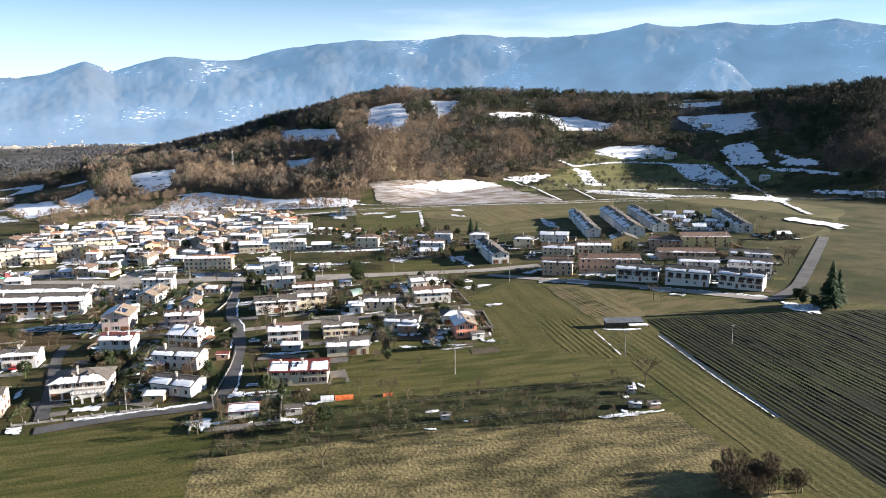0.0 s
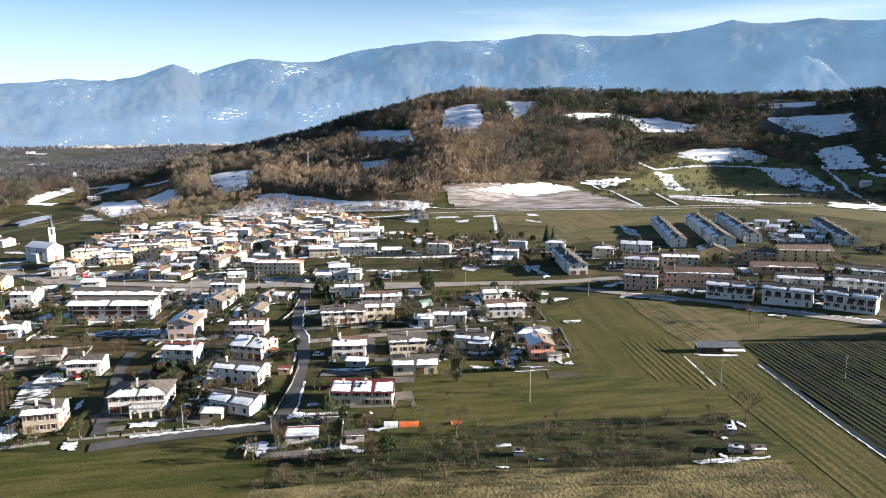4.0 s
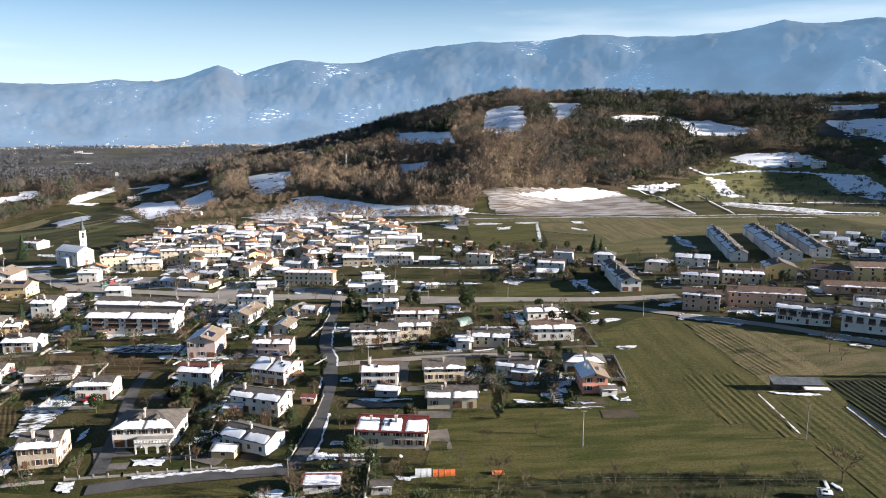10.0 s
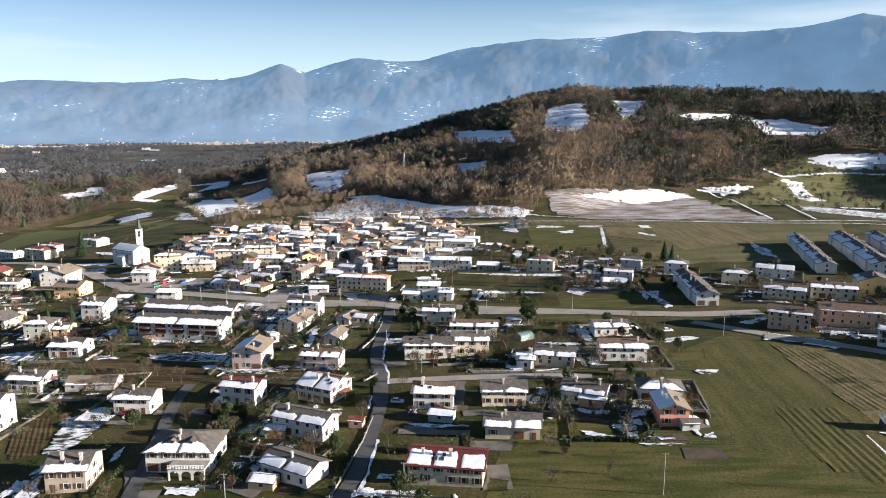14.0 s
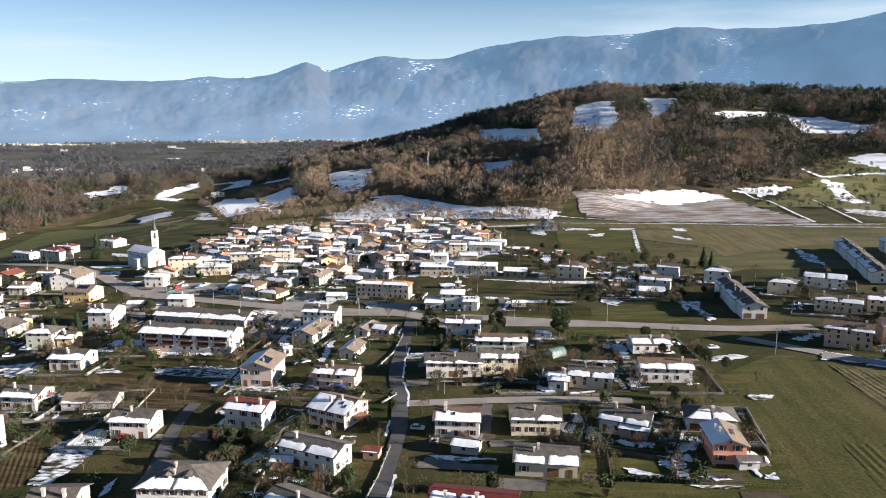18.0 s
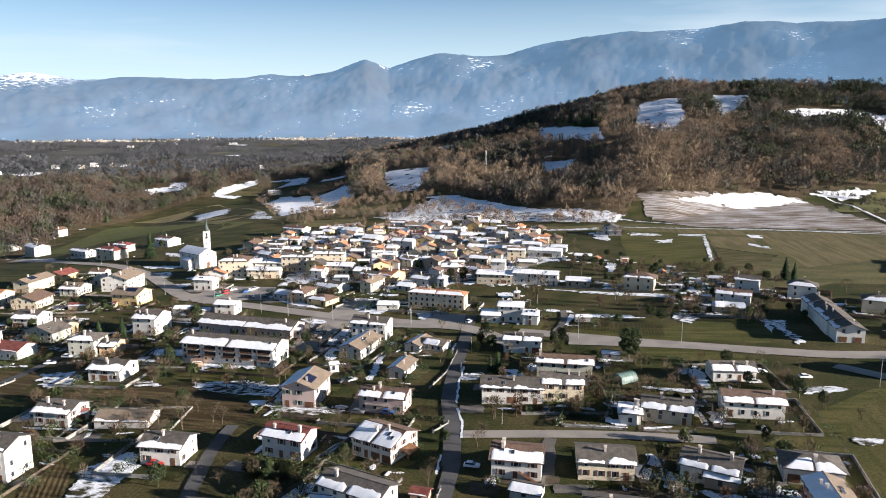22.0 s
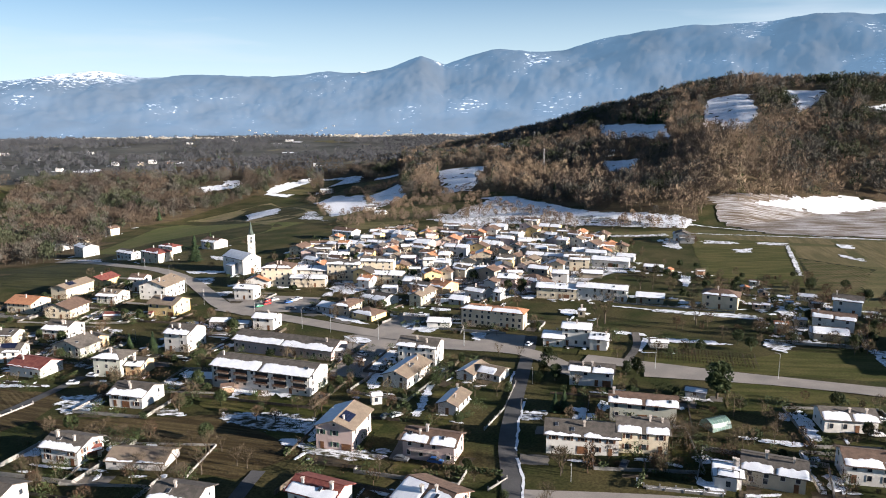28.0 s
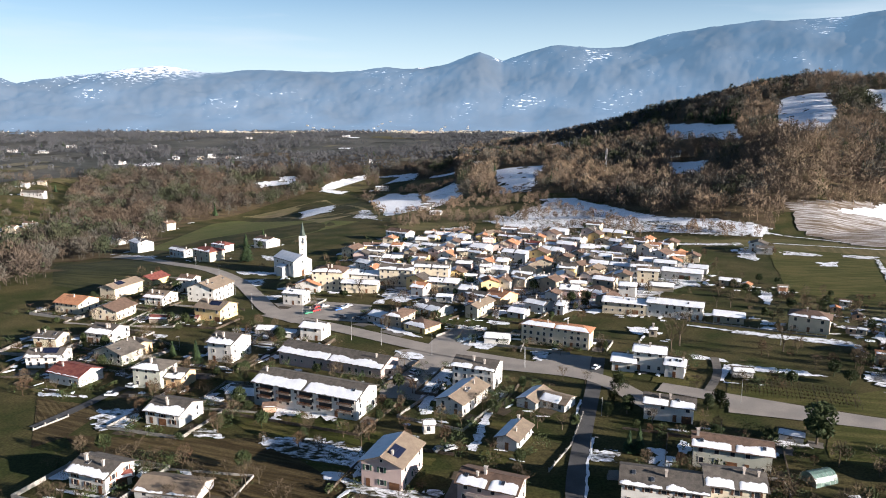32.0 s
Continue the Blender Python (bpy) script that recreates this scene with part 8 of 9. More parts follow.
PAINTS = dict(W=(mat("white_paint", (0.75, 0.75, 0.76), 0.3, 0.03, spec=0.5), "white"), K=(mat("grey_paint", (0.10, 0.105, 0.115), 0.3, 0.03, spec=0.5), "dark grey"), R=(mat("red_paint", (0.35, 0.02, 0.02), 0.3, 0.03, spec=0.5), "red"),
              U=(mat("blue_paint", (0.03, 0.10, 0.30), 0.3, 0.03, spec=0.5), "blue"), G=(mat("green_paint", (0.03, 0.18, 0.10), 0.3, 0.03, spec=0.5), "green"))
RUBBER = mat("rubber", (0.02, 0.02, 0.02), 0.8, 0.1)


def prism(profile, half, k=0):
    s = Shape()
    n = len(profile)
    for sgn in (-1, 1):
        pts = [(x, sgn * half, z) for x, z in profile]
        s.face(pts if sgn < 0 else pts[::-1], k)
    for i in range(n):
        (x0, z0), (x1, z1) = profile[i], profile[(i + 1) % n]
        s.face([(x0, -half, z0), (x0, half, z0), (x1, half, z1), (x1, -half, z1)], k)
    return s


CAR_BODY = [(-2.05, 0.35), (-2.08, 0.75), (-1.95, 0.92), (-1.1, 0.98), (0.9, 0.96), (1.95, 0.82), (2.1, 0.6), (2.05, 0.35)]
CAR_CABIN = [(-1.75, 0.95), (-1.35, 1.42), (0.25, 1.46), (1.0, 0.96)]
wheel_shape = Shape()
wheel_shape.tube((0, -0.1, 0), (0, 0.1, 0), 0.32, 0.32, 12)
WHEEL = wheel_shape.mesh("wheel", [RUBBER])
CAR_MESHES = {}


def car(x, y, turn, paint):
    m, word = PAINTS[paint]
    if paint not in CAR_MESHES:
        roofplate = prism([(-1.33, 1.43), (-1.25, 1.48), (0.2, 1.5), (0.25, 1.47)], 0.68)
        CAR_MESHES[paint] = prism(CAR_BODY, 0.87).mesh("body", [m]), prism(CAR_CABIN, 0.74).mesh("cabin", [GLASS]), roofplate.mesh("roof", [m])
    root = tagged(new("car"), f"parked {word} hatchback car on asphalt", "car", "parked cars")
    root.matrix_basis = pose(x, y, land(x, y) + 0.2, 0, 0, turn)
    body, cabin, top = CAR_MESHES[paint]
    put("body", body, root)
    cab = put("cabin", cabin, root, label="dark glazed cabin")
    put("roof", top, cab)
    for wx in (-1.3, 1.3):
        for wy in (-0.8, 0.8):
            put("wheel", WHEEL, root, pose(wx, wy, 0.32))


def hedge(line, h=1.5, w=1.1):
    rnd = random.Random(int(line[0][0] * 10))
    s = Shape()
    x0, y0 = line[0]
    z0 = land(x0, y0)
    for a, b in zip(line, line[1:]):
        p, q = Vector(a), Vector(b)
        n = max(2, int((q - p).length * 26))
        for _ in range(n):
            c = p.lerp(q, rnd.random())
            side = Vector((-(q - p).y, (q - p).x)).normalized() * rnd.uniform(-w / 2, w / 2)
            z = land(c.x, c.y) - z0 + (rnd.random() ** 0.5) * h
            o = Vector((c.x - x0 + side.x, c.y - y0 + side.y, z))
            u = Vector((rnd.gauss(0, 1), rnd.gauss(0, 1), rnd.gauss(0, 0.5))).normalized() * 0.3
            v = u.orthogonal().normalized() * 0.2
            s.face([o - u, o + v, o + u, o - v])
    ob = put("hedge", s.mesh("hedge", [LEAVES]), None, pose(x0, y0, z0))
    tagged(ob, "clipped dark green evergreen garden hedge", "hedge", "hedges")


def garden_wall(line, h=1.0):
    x0, y0 = line[0]
    root = tagged(new("garden_wall"), "low pale concrete garden wall with posts", "wall", "garden walls")
    z0 = land(x0, y0)
    root.matrix_basis = pose(x0, y0, z0)
    for a, b in zip(line, line[1:]):
        p, q = Vector(a), Vector(b)
        length = (q - p).length
        w = (q - p).normalized()
        s = Shape()
        zr = land(*q) - land(*p)
        o = Vector((p.x - x0, p.y - y0, land(*p) - z0))
        n = Vector((-w.y, w.x, 0)) * 0.1
        e = Vector((q.x - x0, q.y - y0, land(*q) - z0))
        lo, hi = Vector((0, 0, -0.3)), Vector((0, 0, h * 0.6))
        s.slab([o - n + hi, e - n + hi, e + n + hi, o + n + hi], h * 0.6 + 0.3)
        put("wall", s.mesh("wall", [CONCRETE]), root)
        k = max(1, int(length / 3.5))
        for i in range(k + 1):
            c = o.lerp(e, i / k)
            g = Shape()
            g.box(c.x - 0.17, c.y - 0.17, c.z - 0.3, c.x + 0.17, c.y + 0.17, c.z + h + 0.15)
            put("post", g.mesh("post", [CONCRETE]), root)


def vine_rows(x0, y0, x1, y1, rows):
    """Trellised vines: posts, wires and bare stems, each row a thing."""
    for k in range(rows):
        dy = -k * 3.2
        root = tagged(new("vine_row"), "bare vines on a post-and-wire trellis", "vines", "vine rows")
        root.matrix_basis = pose(x0, y0 + dy, land(x0, y0 + dy))
        w = Vector((x1 - x0, y1 - y0, land(x1, y1 + dy) - land(x0, y0 + dy)))
        n = int(w.length / 4)
        for i in range(n + 1):
            c = w * (i / n)
            s = Shape()
            s.tube((c.x, c.y, c.z - 0.1), (c.x, c.y, c.z + 1.9), 0.07, 0.06, 5)
            put("post", s.mesh("post", [BARK]), root)
        s = Shape()
        for z in (0.8, 1.3, 1.8):
            s.tube((0, 0, z), (w.x, w.y, w.z + z), 0.015, 0.015, 3)
        for i in range(int(w.length / 1.2)):
            c = w * (i * 1.2 / w.length)
            s.tube((c.x, c.y, c.z), (c.x + tree_rnd.gauss(0, 0.1), c.y, c.z + 0.9), 0.05, 0.03, 4)
            for _ in range(14):
                e = Vector((c.x + tree_rnd.gauss(0, 0.5), c.y + tree_rnd.gauss(0, 0.1), c.z + tree_rnd.uniform(1.1, 1.9)))
                s.face([(c.x - 0.06, c.y, c.z + 0.85), (c.x + 0.06, c.y, c.z + 0.85), tuple(e)])
        put("vines", s.mesh("vines", [TWIGS_NEAR]), root)


# trees, poles, cars and small things, where they stand
conifer_tree(196.9, 228.4, 21)
conifer_tree(202.8, 231.5, 16)
conifer_tree(-320.3, 522.1, 20)
conifer_tree(-382.4, 631.3, 8)
conifer_tree(-209.7, 337.2, 10)
conifer_tree(-224.4, 341.0, 7)
conifer_tree(88.6, 475.6, 13)
conifer_tree(93.3, 476.3, 10)
conifer_tree(-42.3, 313.0, 8)
conifer_tree(-44.9, 312.4, 7)
evergreen_tree(3.1, 333.4, 14)
evergreen_tree(-25.4, 349.5, 6)
evergreen_tree(-21.6, 351.6, 7)
evergreen_tree(-53.2, 356.5, 8)
evergreen_tree(-48.5, 338.8, 7)
evergreen_tree(-50.9, 209.7, 5)
evergreen_tree(37.1, 268.4, 5)
evergreen_tree(-87.2, 223.9, 5)
evergreen_tree(-91.8, 226.1, 5)
evergreen_tree(-83.5, 224.5, 5)
evergreen_tree(-257.7, 536.9, 5)
evergreen_tree(-248.8, 341.3, 5)
evergreen_tree(15.5, 264.2, 5)
evergreen_tree(-53.2, 343.9, 6)
evergreen_tree(-53.9, 334.9, 5)
evergreen_tree(539.4, 651.9, 14)
evergreen_tree(536.4, 673.6, 12)
evergreen_tree(192.2, 243.6, 6)
evergreen_tree(196.3, 244.7, 6)
evergreen_tree(209.0, 248.1, 7)
evergreen_tree(-49.1, 255.5, 4)
evergreen_tree(-62.0, 325.3, 4)
evergreen_tree(-61.4, 269.8, 4)
bare_tree(8.6, 165.6, 9)
bare_tree(-10.0, 129.9, 8)
bare_tree(36.5, 166.9, 6)
bare_tree(14.7, 165.4, 5)
bare_tree(89.1, 165.2, 9)
bare_tree(51.6, 133.4, 8)
bare_tree(134.1, 260.8, 8)
bare_tree(133.0, 250.5, 5)
bare_tree(-39.4, 161.5, 7)
bare_tree(0.5, 417.0, 11)
bare_tree(-37.1, 413.4, 15)
bare_tree(-39.9, 407.7, 11)
bare_tree(-17.7, 479.8, 9)
bare_tree(-23.9, 478.8, 9)
bare_tree(-23.2, 503.0, 7)
bare_tree(-69.8, 513.0, 7)
bare_tree(-29.2, 367.2, 5)
bare_tree(-169.9, 263.0, 7)
bare_tree(-160.0, 258.5, 5)
bare_tree(-138.7, 255.6, 7)
bare_tree(-128.5, 252.2, 8)
bare_tree(-133.5, 263.0, 7)
bare_tree(-121.7, 258.1, 6)
bare_tree(-118.2, 257.4, 6)
bare_tree(-172.1, 240.0, 6)
bare_tree(-146.9, 250.8, 5)
bare_tree(-139.0, 249.8, 5)
bare_tree(-141.4, 266.0, 5)
bare_tree(-130.9, 265.1, 5)
bare_tree(-133.9, 293.5, 5)
bare_tree(-37.7, 273.9, 7)
bare_tree(-64.9, 321.2, 5)
bare_tree(-83.2, 263.4, 5)
bare_tree(-58.4, 264.4, 3)
bare_tree(-38.9, 260.2, 4)
bare_tree(-39.7, 253.4, 5)
bare_tree(-38.0, 272.7, 7)
bare_tree(-7.2, 296.1, 7)
bare_tree(15.7, 303.8, 6)
bare_tree(18.8, 314.3, 5)
bare_tree(-12.8, 278.8, 5)
bare_tree(-10.1, 280.8, 4)
bare_tree(-6.2, 297.2, 5)
bare_tree(13.9, 217.9, 4)
bare_tree(6.8, 192.3, 4)
bare_tree(21.1, 196.4, 4)
bare_tree(53.2, 317.5, 5)
bare_tree(65.9, 286.1, 4)
bare_tree(-48.2, 231.1, 5)
bare_tree(-36.4, 209.6, 7)
bare_tree(-48.4, 238.1, 4)
bare_tree(-26.6, 165.7, 5)
bare_tree(-39.7, 164.3, 8)
bare_tree(-38.7, 180.0, 4)
bare_tree(-77.3, 183.6, 5)
bare_tree(-100.2, 222.9, 4)
bare_tree(-82.2, 214.6, 6)
bare_tree(-122.6, 210.9, 4)
bare_tree(-134.9, 263.5, 6)
bare_tree(-149.6, 262.4, 5)
bare_tree(-99.1, 177.6, 5)
bare_tree(-201.6, 457.5, 8)
bare_tree(-173.5, 452.5, 5)
bare_tree(-228.6, 736.5, 5)
bare_tree(-288.7, 672.8, 5)
bare_tree(-256.9, 654.1, 5)
bare_tree(-73.0, 361.6, 5)
bare_tree(-64.9, 360.2, 5)
bare_tree(9.7, 398.3, 6)
bare_tree(27.2, 420.8, 6)
bare_tree(7.2, 424.2, 5)
bare_tree(-5.2, 408.2, 5)
bare_tree(38.4, 416.2, 6)
bare_tree(-7.7, 297.1, 7)
bare_tree(17.4, 311.1, 5)
bare_tree(-13.7, 278.8, 4)
bare_tree(17.2, 364.8, 3)
utility_pole(32.2, 187.0, 10.5)
utility_pole(91.8, 188.8, 10)
utility_pole(132.9, 191.9, 8)
utility_pole(-69.7, 178.0, 8)
utility_pole(-28.1, 183.2, 9)
utility_pole(-43.7, 174.4, 5)
utility_pole(0.2, 425.0, 7)
utility_pole(80.5, 315.4, 10)
street_lamp(-166.4, 381.8, 9)
street_lamp(-151.1, 378.7, 8)
street_lamp(-126.3, 372.2, 9)
street_lamp(-202.1, 401.6, 9)
street_lamp(-89.2, 370.6, 8)
street_lamp(-15.7, 357.6, 8)
street_lamp(23.9, 355.3, 9)
street_lamp(-238.2, 413.0, 8)
street_lamp(-266.0, 436.9, 8)
street_lamp(-299.7, 467.0, 8)
street_lamp(-202.1, 401.6, 8)
street_lamp(-55.6, 334.9, 6)
street_lamp(-54.2, 305.9, 6)
street_lamp(-35.1, 269.8, 5)
street_lamp(-339.2, 494.1, 7)
street_lamp(-227.3, 348.3, 6)
street_lamp(-88.6, 369.7, 8)
car(-124.7, 351.4, -20, "W")
car(-123.1, 345.3, -20, "W")
car(-205.6, 426.9, 60, "K")
car(-194.5, 426.6, 60, "W")
car(-193.7, 430.5, 60, "W")
car(-204.9, 418.0, 60, "R")
car(-195.3, 422.7, 60, "U")
car(-206.1, 412.7, 60, "G")
car(-177.8, 410.6, 10, "K")
car(-186.3, 411.1, 10, "K")
car(-91.4, 298.2, 50, "W")
car(-80.0, 270.9, 0, "K")
car(-70.7, 271.8, 0, "U")
car(-93.8, 296.7, 50, "K")
car(42.7, 313.6, 10, "W")
car(46.6, 324.2, 20, "W")
car(-148.7, 311.3, 0, "W")
car(-215.2, 300.5, 20, "W")
car(-214.2, 308.6, 0, "W")
car(-207.7, 424.4, 60, "R")
car(-205.2, 426.5, 60, "W")
car(91.9, 340.4, 0, "K")
car(59.9, 320.7, 10, "W")
car(-22.8, 281.0, 80, "K")
car(-39.2, 241.5, 0, "W")
car(-122.5, 229.8, 5, "R")
car(-63.8, 376.2, 70, "W")
car(-120.0, 411.4, 5, "W")
hedge([(-68.2, 267.8), (-60.5, 269.0), (-52.0, 268.8)])
hedge([(14.6, 215.2), (30.2, 215.2)])
hedge([(34.4, 230.3), (35.3, 216.2)])
hedge([(29.1, 264.7), (31.3, 242.0)])
hedge([(-47.2, 204.8), (-46.1, 184.3)])
hedge([(-103.1, 177.8), (-104.1, 194.6)])
hedge([(-16.1, 277.5), (-7.1, 276.3)])
hedge([(-139.1, 408.9), (-137.7, 425.7)])
hedge([(-90.5, 396.5), (-72.3, 394.1)])
hedge([(-19.3, 269.4), (-17.5, 278.5)])
hedge([(-222.5, 302.9), (-222.7, 311.0)])
hedge([(-86.5, 324.5), (-87.1, 336.0)])
garden_wall([(-101.0, 174.8), (-86.8, 176.3), (-72.2, 178.4), (-61.2, 179.5)])
garden_wall([(-45.5, 183.0), (-44.3, 212.7)])
garden_wall([(-44.3, 212.7), (-44.7, 228.9)])
garden_wall([(-17.1, 270.4), (0.1, 270.7)])
garden_wall([(5.0, 270.6), (19.0, 271.5)])
garden_wall([(-216.2, 271.0), (-214.5, 282.2)])
garden_wall([(-62.9, 294.7), (-60.4, 311.5)])
garden_wall([(-60.4, 311.5), (-61.1, 333.8)])
garden_wall([(-54.0, 260.9), (-50.7, 267.5)])
garden_wall([(-35.5, 450.3), (18.0, 440.8)])
garden_wall([(-17.8, 271.2), (0.7, 272.2)])
vine_rows(-18.2, 381.4, 18.9, 376.4, 5)
bare_tree(231.0, 309.4, 9)
bare_tree(237.8, 323.5, 8)
bare_tree(238.0, 315.1, 8)
bare_tree(220.8, 305.1, 6)
evergreen_tree(189.4, 235.4, 5)
evergreen_tree(191.0, 230.1, 6)
bare_tree(287.9, 439.5, 7)
bare_tree(302.8, 449.9, 7)
bare_tree(246.2, 327.2, 8)
bare_tree(116.8, 356.6, 5)
bare_tree(233.2, 491.7, 5)
bare_tree(60.1, 512.1, 6)
bare_tree(29.3, 453.7, 6)
bare_tree(40.9, 430.7, 5)


# church, villa and other single works
COPPER = mat("green_copper", (0.05, 0.068, 0.056), 0.6, 0.2, 0.6, 4.0)


def church():
    root = tagged(new("church"), "white village church with a snowy roof and slim bell tower", "church")
    bx, by = -260.2, 485.5
    root.matrix_basis = pose(bx, by, land(bx, by), 0, 0, 65)
    w, d, h = 13.0, 22.0, 9.5
    s = Shape()
    pk = h + 3.4
    s.face([(0, 0, -0.6), (w, 0, -0.6), (w, 0, h), (w / 2, 0, pk), (0, 0, h)])
    s.face([(w, d, -0.6), (0, d, -0.6), (0, d, h), (w / 2, d, pk), (w, d, h)])
    s.face([(w, 0, -0.6), (w, d, -0.6), (w, d, h), (w, 0, h)])
    s.face([(0, d, -0.6), (0, 0, -0.6), (0, 0, h), (0, d, h)])
    put("nave", s.mesh("nave", [WALLS["W"][0]]), root)
    r = Shape()
    r.slab([(-0.5, d + 0.5, h - 0.2), (-0.5, -0.4, h - 0.2), (w / 2, -0.4, pk + 0.1), (w / 2, d + 0.5, pk + 0.1)], 0.25)
    r.slab([(w / 2, d + 0.5, pk + 0.1), (w / 2, -0.4, pk + 0.1), (w + 0.5, -0.4, h - 0.2), (w + 0.5, d + 0.5, h - 0.2)], 0.25)
    roof_ob = put("roof", r.mesh("roof", [ROOFS["D"][0]]), root)
    put("roof_snow", snow_mesh(-d - 0.3, 0.2, 0.02, 0.97, lambda u, v, up: (-0.5 + v * (w / 2 + 0.5), -u, h - 0.2 + v * (pk + 0.3 - h) + up), random.Random(4)), roof_ob, label="white snow")
    b = Shape()
    b.box(-4.0, 6, -0.6, -0.003, 13, 5.5)
    put("side_chapel", b.mesh("side_chapel", [WALLS["W"][0]]), root)
    b = Shape()
    b.slab([(-4.4, 5.6, 5.4), (0, 5.6, 6.9), (0, 13.4, 6.9), (-4.4, 13.4, 5.4)], 0.25)
    chapel_roof = put("chapel_roof", b.mesh("chapel_roof", [ROOFS["D"][0]]), root)
    put("roof_snow", snow_mesh(-13.2, -5.8, 0.02, 0.95, lambda u, v, up: (-4.4 + v * 4.4, -u, 5.4 + v * 1.5 + up), random.Random(5)), chapel_roof, label="white snow")
    put("portal", DOOR, root, pose(w / 2, -0.003, 0) @ Matrix.Diagonal((1.8, 1, 1.7, 1)))
    put_window(0, root, pose(w / 2, -0.003, 8.0))
    for i in range(3):
        put_window(0, root, pose(-0.003, 3 + i * 7.5, 6.6, 0, 0, -90))
        put_window(0, root, pose(w + 0.003, 4 + i * 6.5, 6.2, 0, 0, 90))
    # tower behind
    tower = tagged(new("bell_tower"), "slim white bell tower with a dark green spire", "tower")
    tower.matrix_basis = pose(-265.5, 505.0, land(-265.5, 505.0), 0, 0, 20)
    s = Shape()
    s.box(-1.9, -1.9, -0.5, 1.9, 1.9, 16.5)
    put("shaft", s.mesh("shaft", [WALLS["W"][0]]), tower)
    s = Shape()
    s.box(-2.15, -2.15, 16.5, 2.15, 2.15, 17.0)
    put("cornice", s.mesh("cornice", [FRAME]), tower)
    s = Shape()
    for i in (-1, 1):
        for j in (-1, 1):
            s.box(i * 1.45 - 0.5, j * 1.45 - 0.5, 17.0, i * 1.45 + 0.5, j * 1.45 + 0.5, 21.0)
    s.box(-1.95, -1.95, 21.0, 1.95, 1.95, 22.2)
    put("belfry", s.mesh("belfry", [WALLS["W"][0]]), tower)
    s = Shape()
    s.tube((0, 0, 18.0), (0, 0, 19.6), 0.85, 0.35, 10)
    put("bell", s.mesh("bell", [METAL]), tower)
    s = Shape()
    s.tube((0, 0, 22.2), (0, 0, 24.0), 2.0, 1.5, 8)
    s.tube((0, 0, 24.0), (0, 0, 31.0), 1.45, 0.06, 8)
    put("spire", s.mesh("spire", [COPPER]), tower)
    for side, (dx, dy, a) in enumerate(((0, -1.903, 0), (1.903, 0, 90), (-1.903, 0, -90))):
        for zz in (5.0, 10.0, 13.5):
            put_window(4, tower, pose(dx, dy, zz, 0, 0, a))


church()


def villa():
    """A hipped villa with an arched ground-floor porch and a terrace above it."""
    root = house(-88.5, 193.5, 5, 17.0, 13.0, 5.6, "h", "W", "D", 0.5, "dormer")
    root.name = "villa"
    tagged(root, "large white villa, hipped dark roof, arched porch and terrace", "villa")
    w, d, h = 9.2, 4.6, 2.9
    cx = 3.6
    s = Shape()
    n = 3
    bay = w / n
    # arcade: piers and arches in one wall
    for side, y0 in ((0, -d),):
        for i in range(n):
            x0 = cx - w / 2 + i * bay
            pts = [(x0 + 0.35 + (bay - 0.7) * k / 10, y0, 1.6 + 0.9 * math.sin(math.pi * k / 10)) for k in range(11)]
            s.face([(x0, y0, -0.5), (x0 + 0.35, y0, -0.5), pts[0], (x0 + 0.35, y0, h), (x0, y0, h)])
            s.face([(x0 + bay - 0.35, y0, -0.5), (x0 + bay, y0, -0.5), (x0 + bay, y0, h), (x0 + bay - 0.35, y0, h), pts[-1]])
            for a, b in zip(pts, pts[1:]):
                s.face([a, b, (b[0], y0, h), (a[0], y0, h)])
    for px in (cx - w / 2, cx + w / 2 - 0.3):
        s.box(px, -d + 0.01, -0.5, px + 0.3, -d + 0.6, h)
        s.box(px, -0.6, -0.5, px + 0.3, -0.003, h)
        s.box(px, -d + 0.6, 2.4, px + 0.3, -0.6, h)
    put("arcade", s.mesh("arcade", [WALLS["W"][0]]), root)
    s = Shape()
    s.box(cx - w / 2 - 0.2, -d - 0.2, h, cx + w / 2 + 0.2, -0.003, h + 0.2)
    terrace = put("terrace", s.mesh("terrace", [CONCRETE]), root)
    s = Shape()
    s.box(cx - w / 2 - 0.1, -d - 0.1, h + 1.0, cx + w / 2 + 0.1, -d + 0.1, h + 1.12)
    for i in range(24):
        px = cx - w / 2 + (w - 0.2) * i / 23
        s.tube((px, -d, h + 0.2), (px, -d, h + 1.0), 0.1, 0.07, 6)
    put("balustrade", s.mesh("balustrade", [WALLS["W"][0]]), terrace)


villa()


def crop_tunnel(x, y, turn, length, width, hoop, covers, label):
    root = tagged(new("crop_tunnel"), label, "greenhouse", "small greenhouses")
    root.matrix_basis = pose(x, y, land(x, y), 0, 0, turn)
    s = Shape()
    n = 8
    for i in range(n):
        a, b = math.pi * i / n, math.pi * (i + 1) / n
        s.face([(0, width / 2 * math.cos(a), hoop * math.sin(a)), (length, width / 2 * math.cos(a), hoop * math.sin(a)), (length, width / 2 * math.cos(b), hoop * math.sin(b)), (0, width / 2 * math.cos(b), hoop * math.sin(b))])
    for x0 in (0, length):
        s.face([(x0, width / 2 * math.cos(math.pi * i / n), hoop * math.sin(math.pi * i / n)) for i in range(n + 1)])
    put("cover", s.mesh("cover", [covers]), root)
    for i in range(int(length / 1.5) + 1):
        g = Shape()
        for k in range(n):
            a, b = math.pi * k / n, math.pi * (k + 1) / n
            g.tube((i * 1.5, (width / 2 + 0.03) * math.cos(a), (hoop + 0.03) * math.sin(a)), (i * 1.5, (width / 2 + 0.03) * math.cos(b), (hoop + 0.03) * math.sin(b)), 0.03, 0.03, 4)
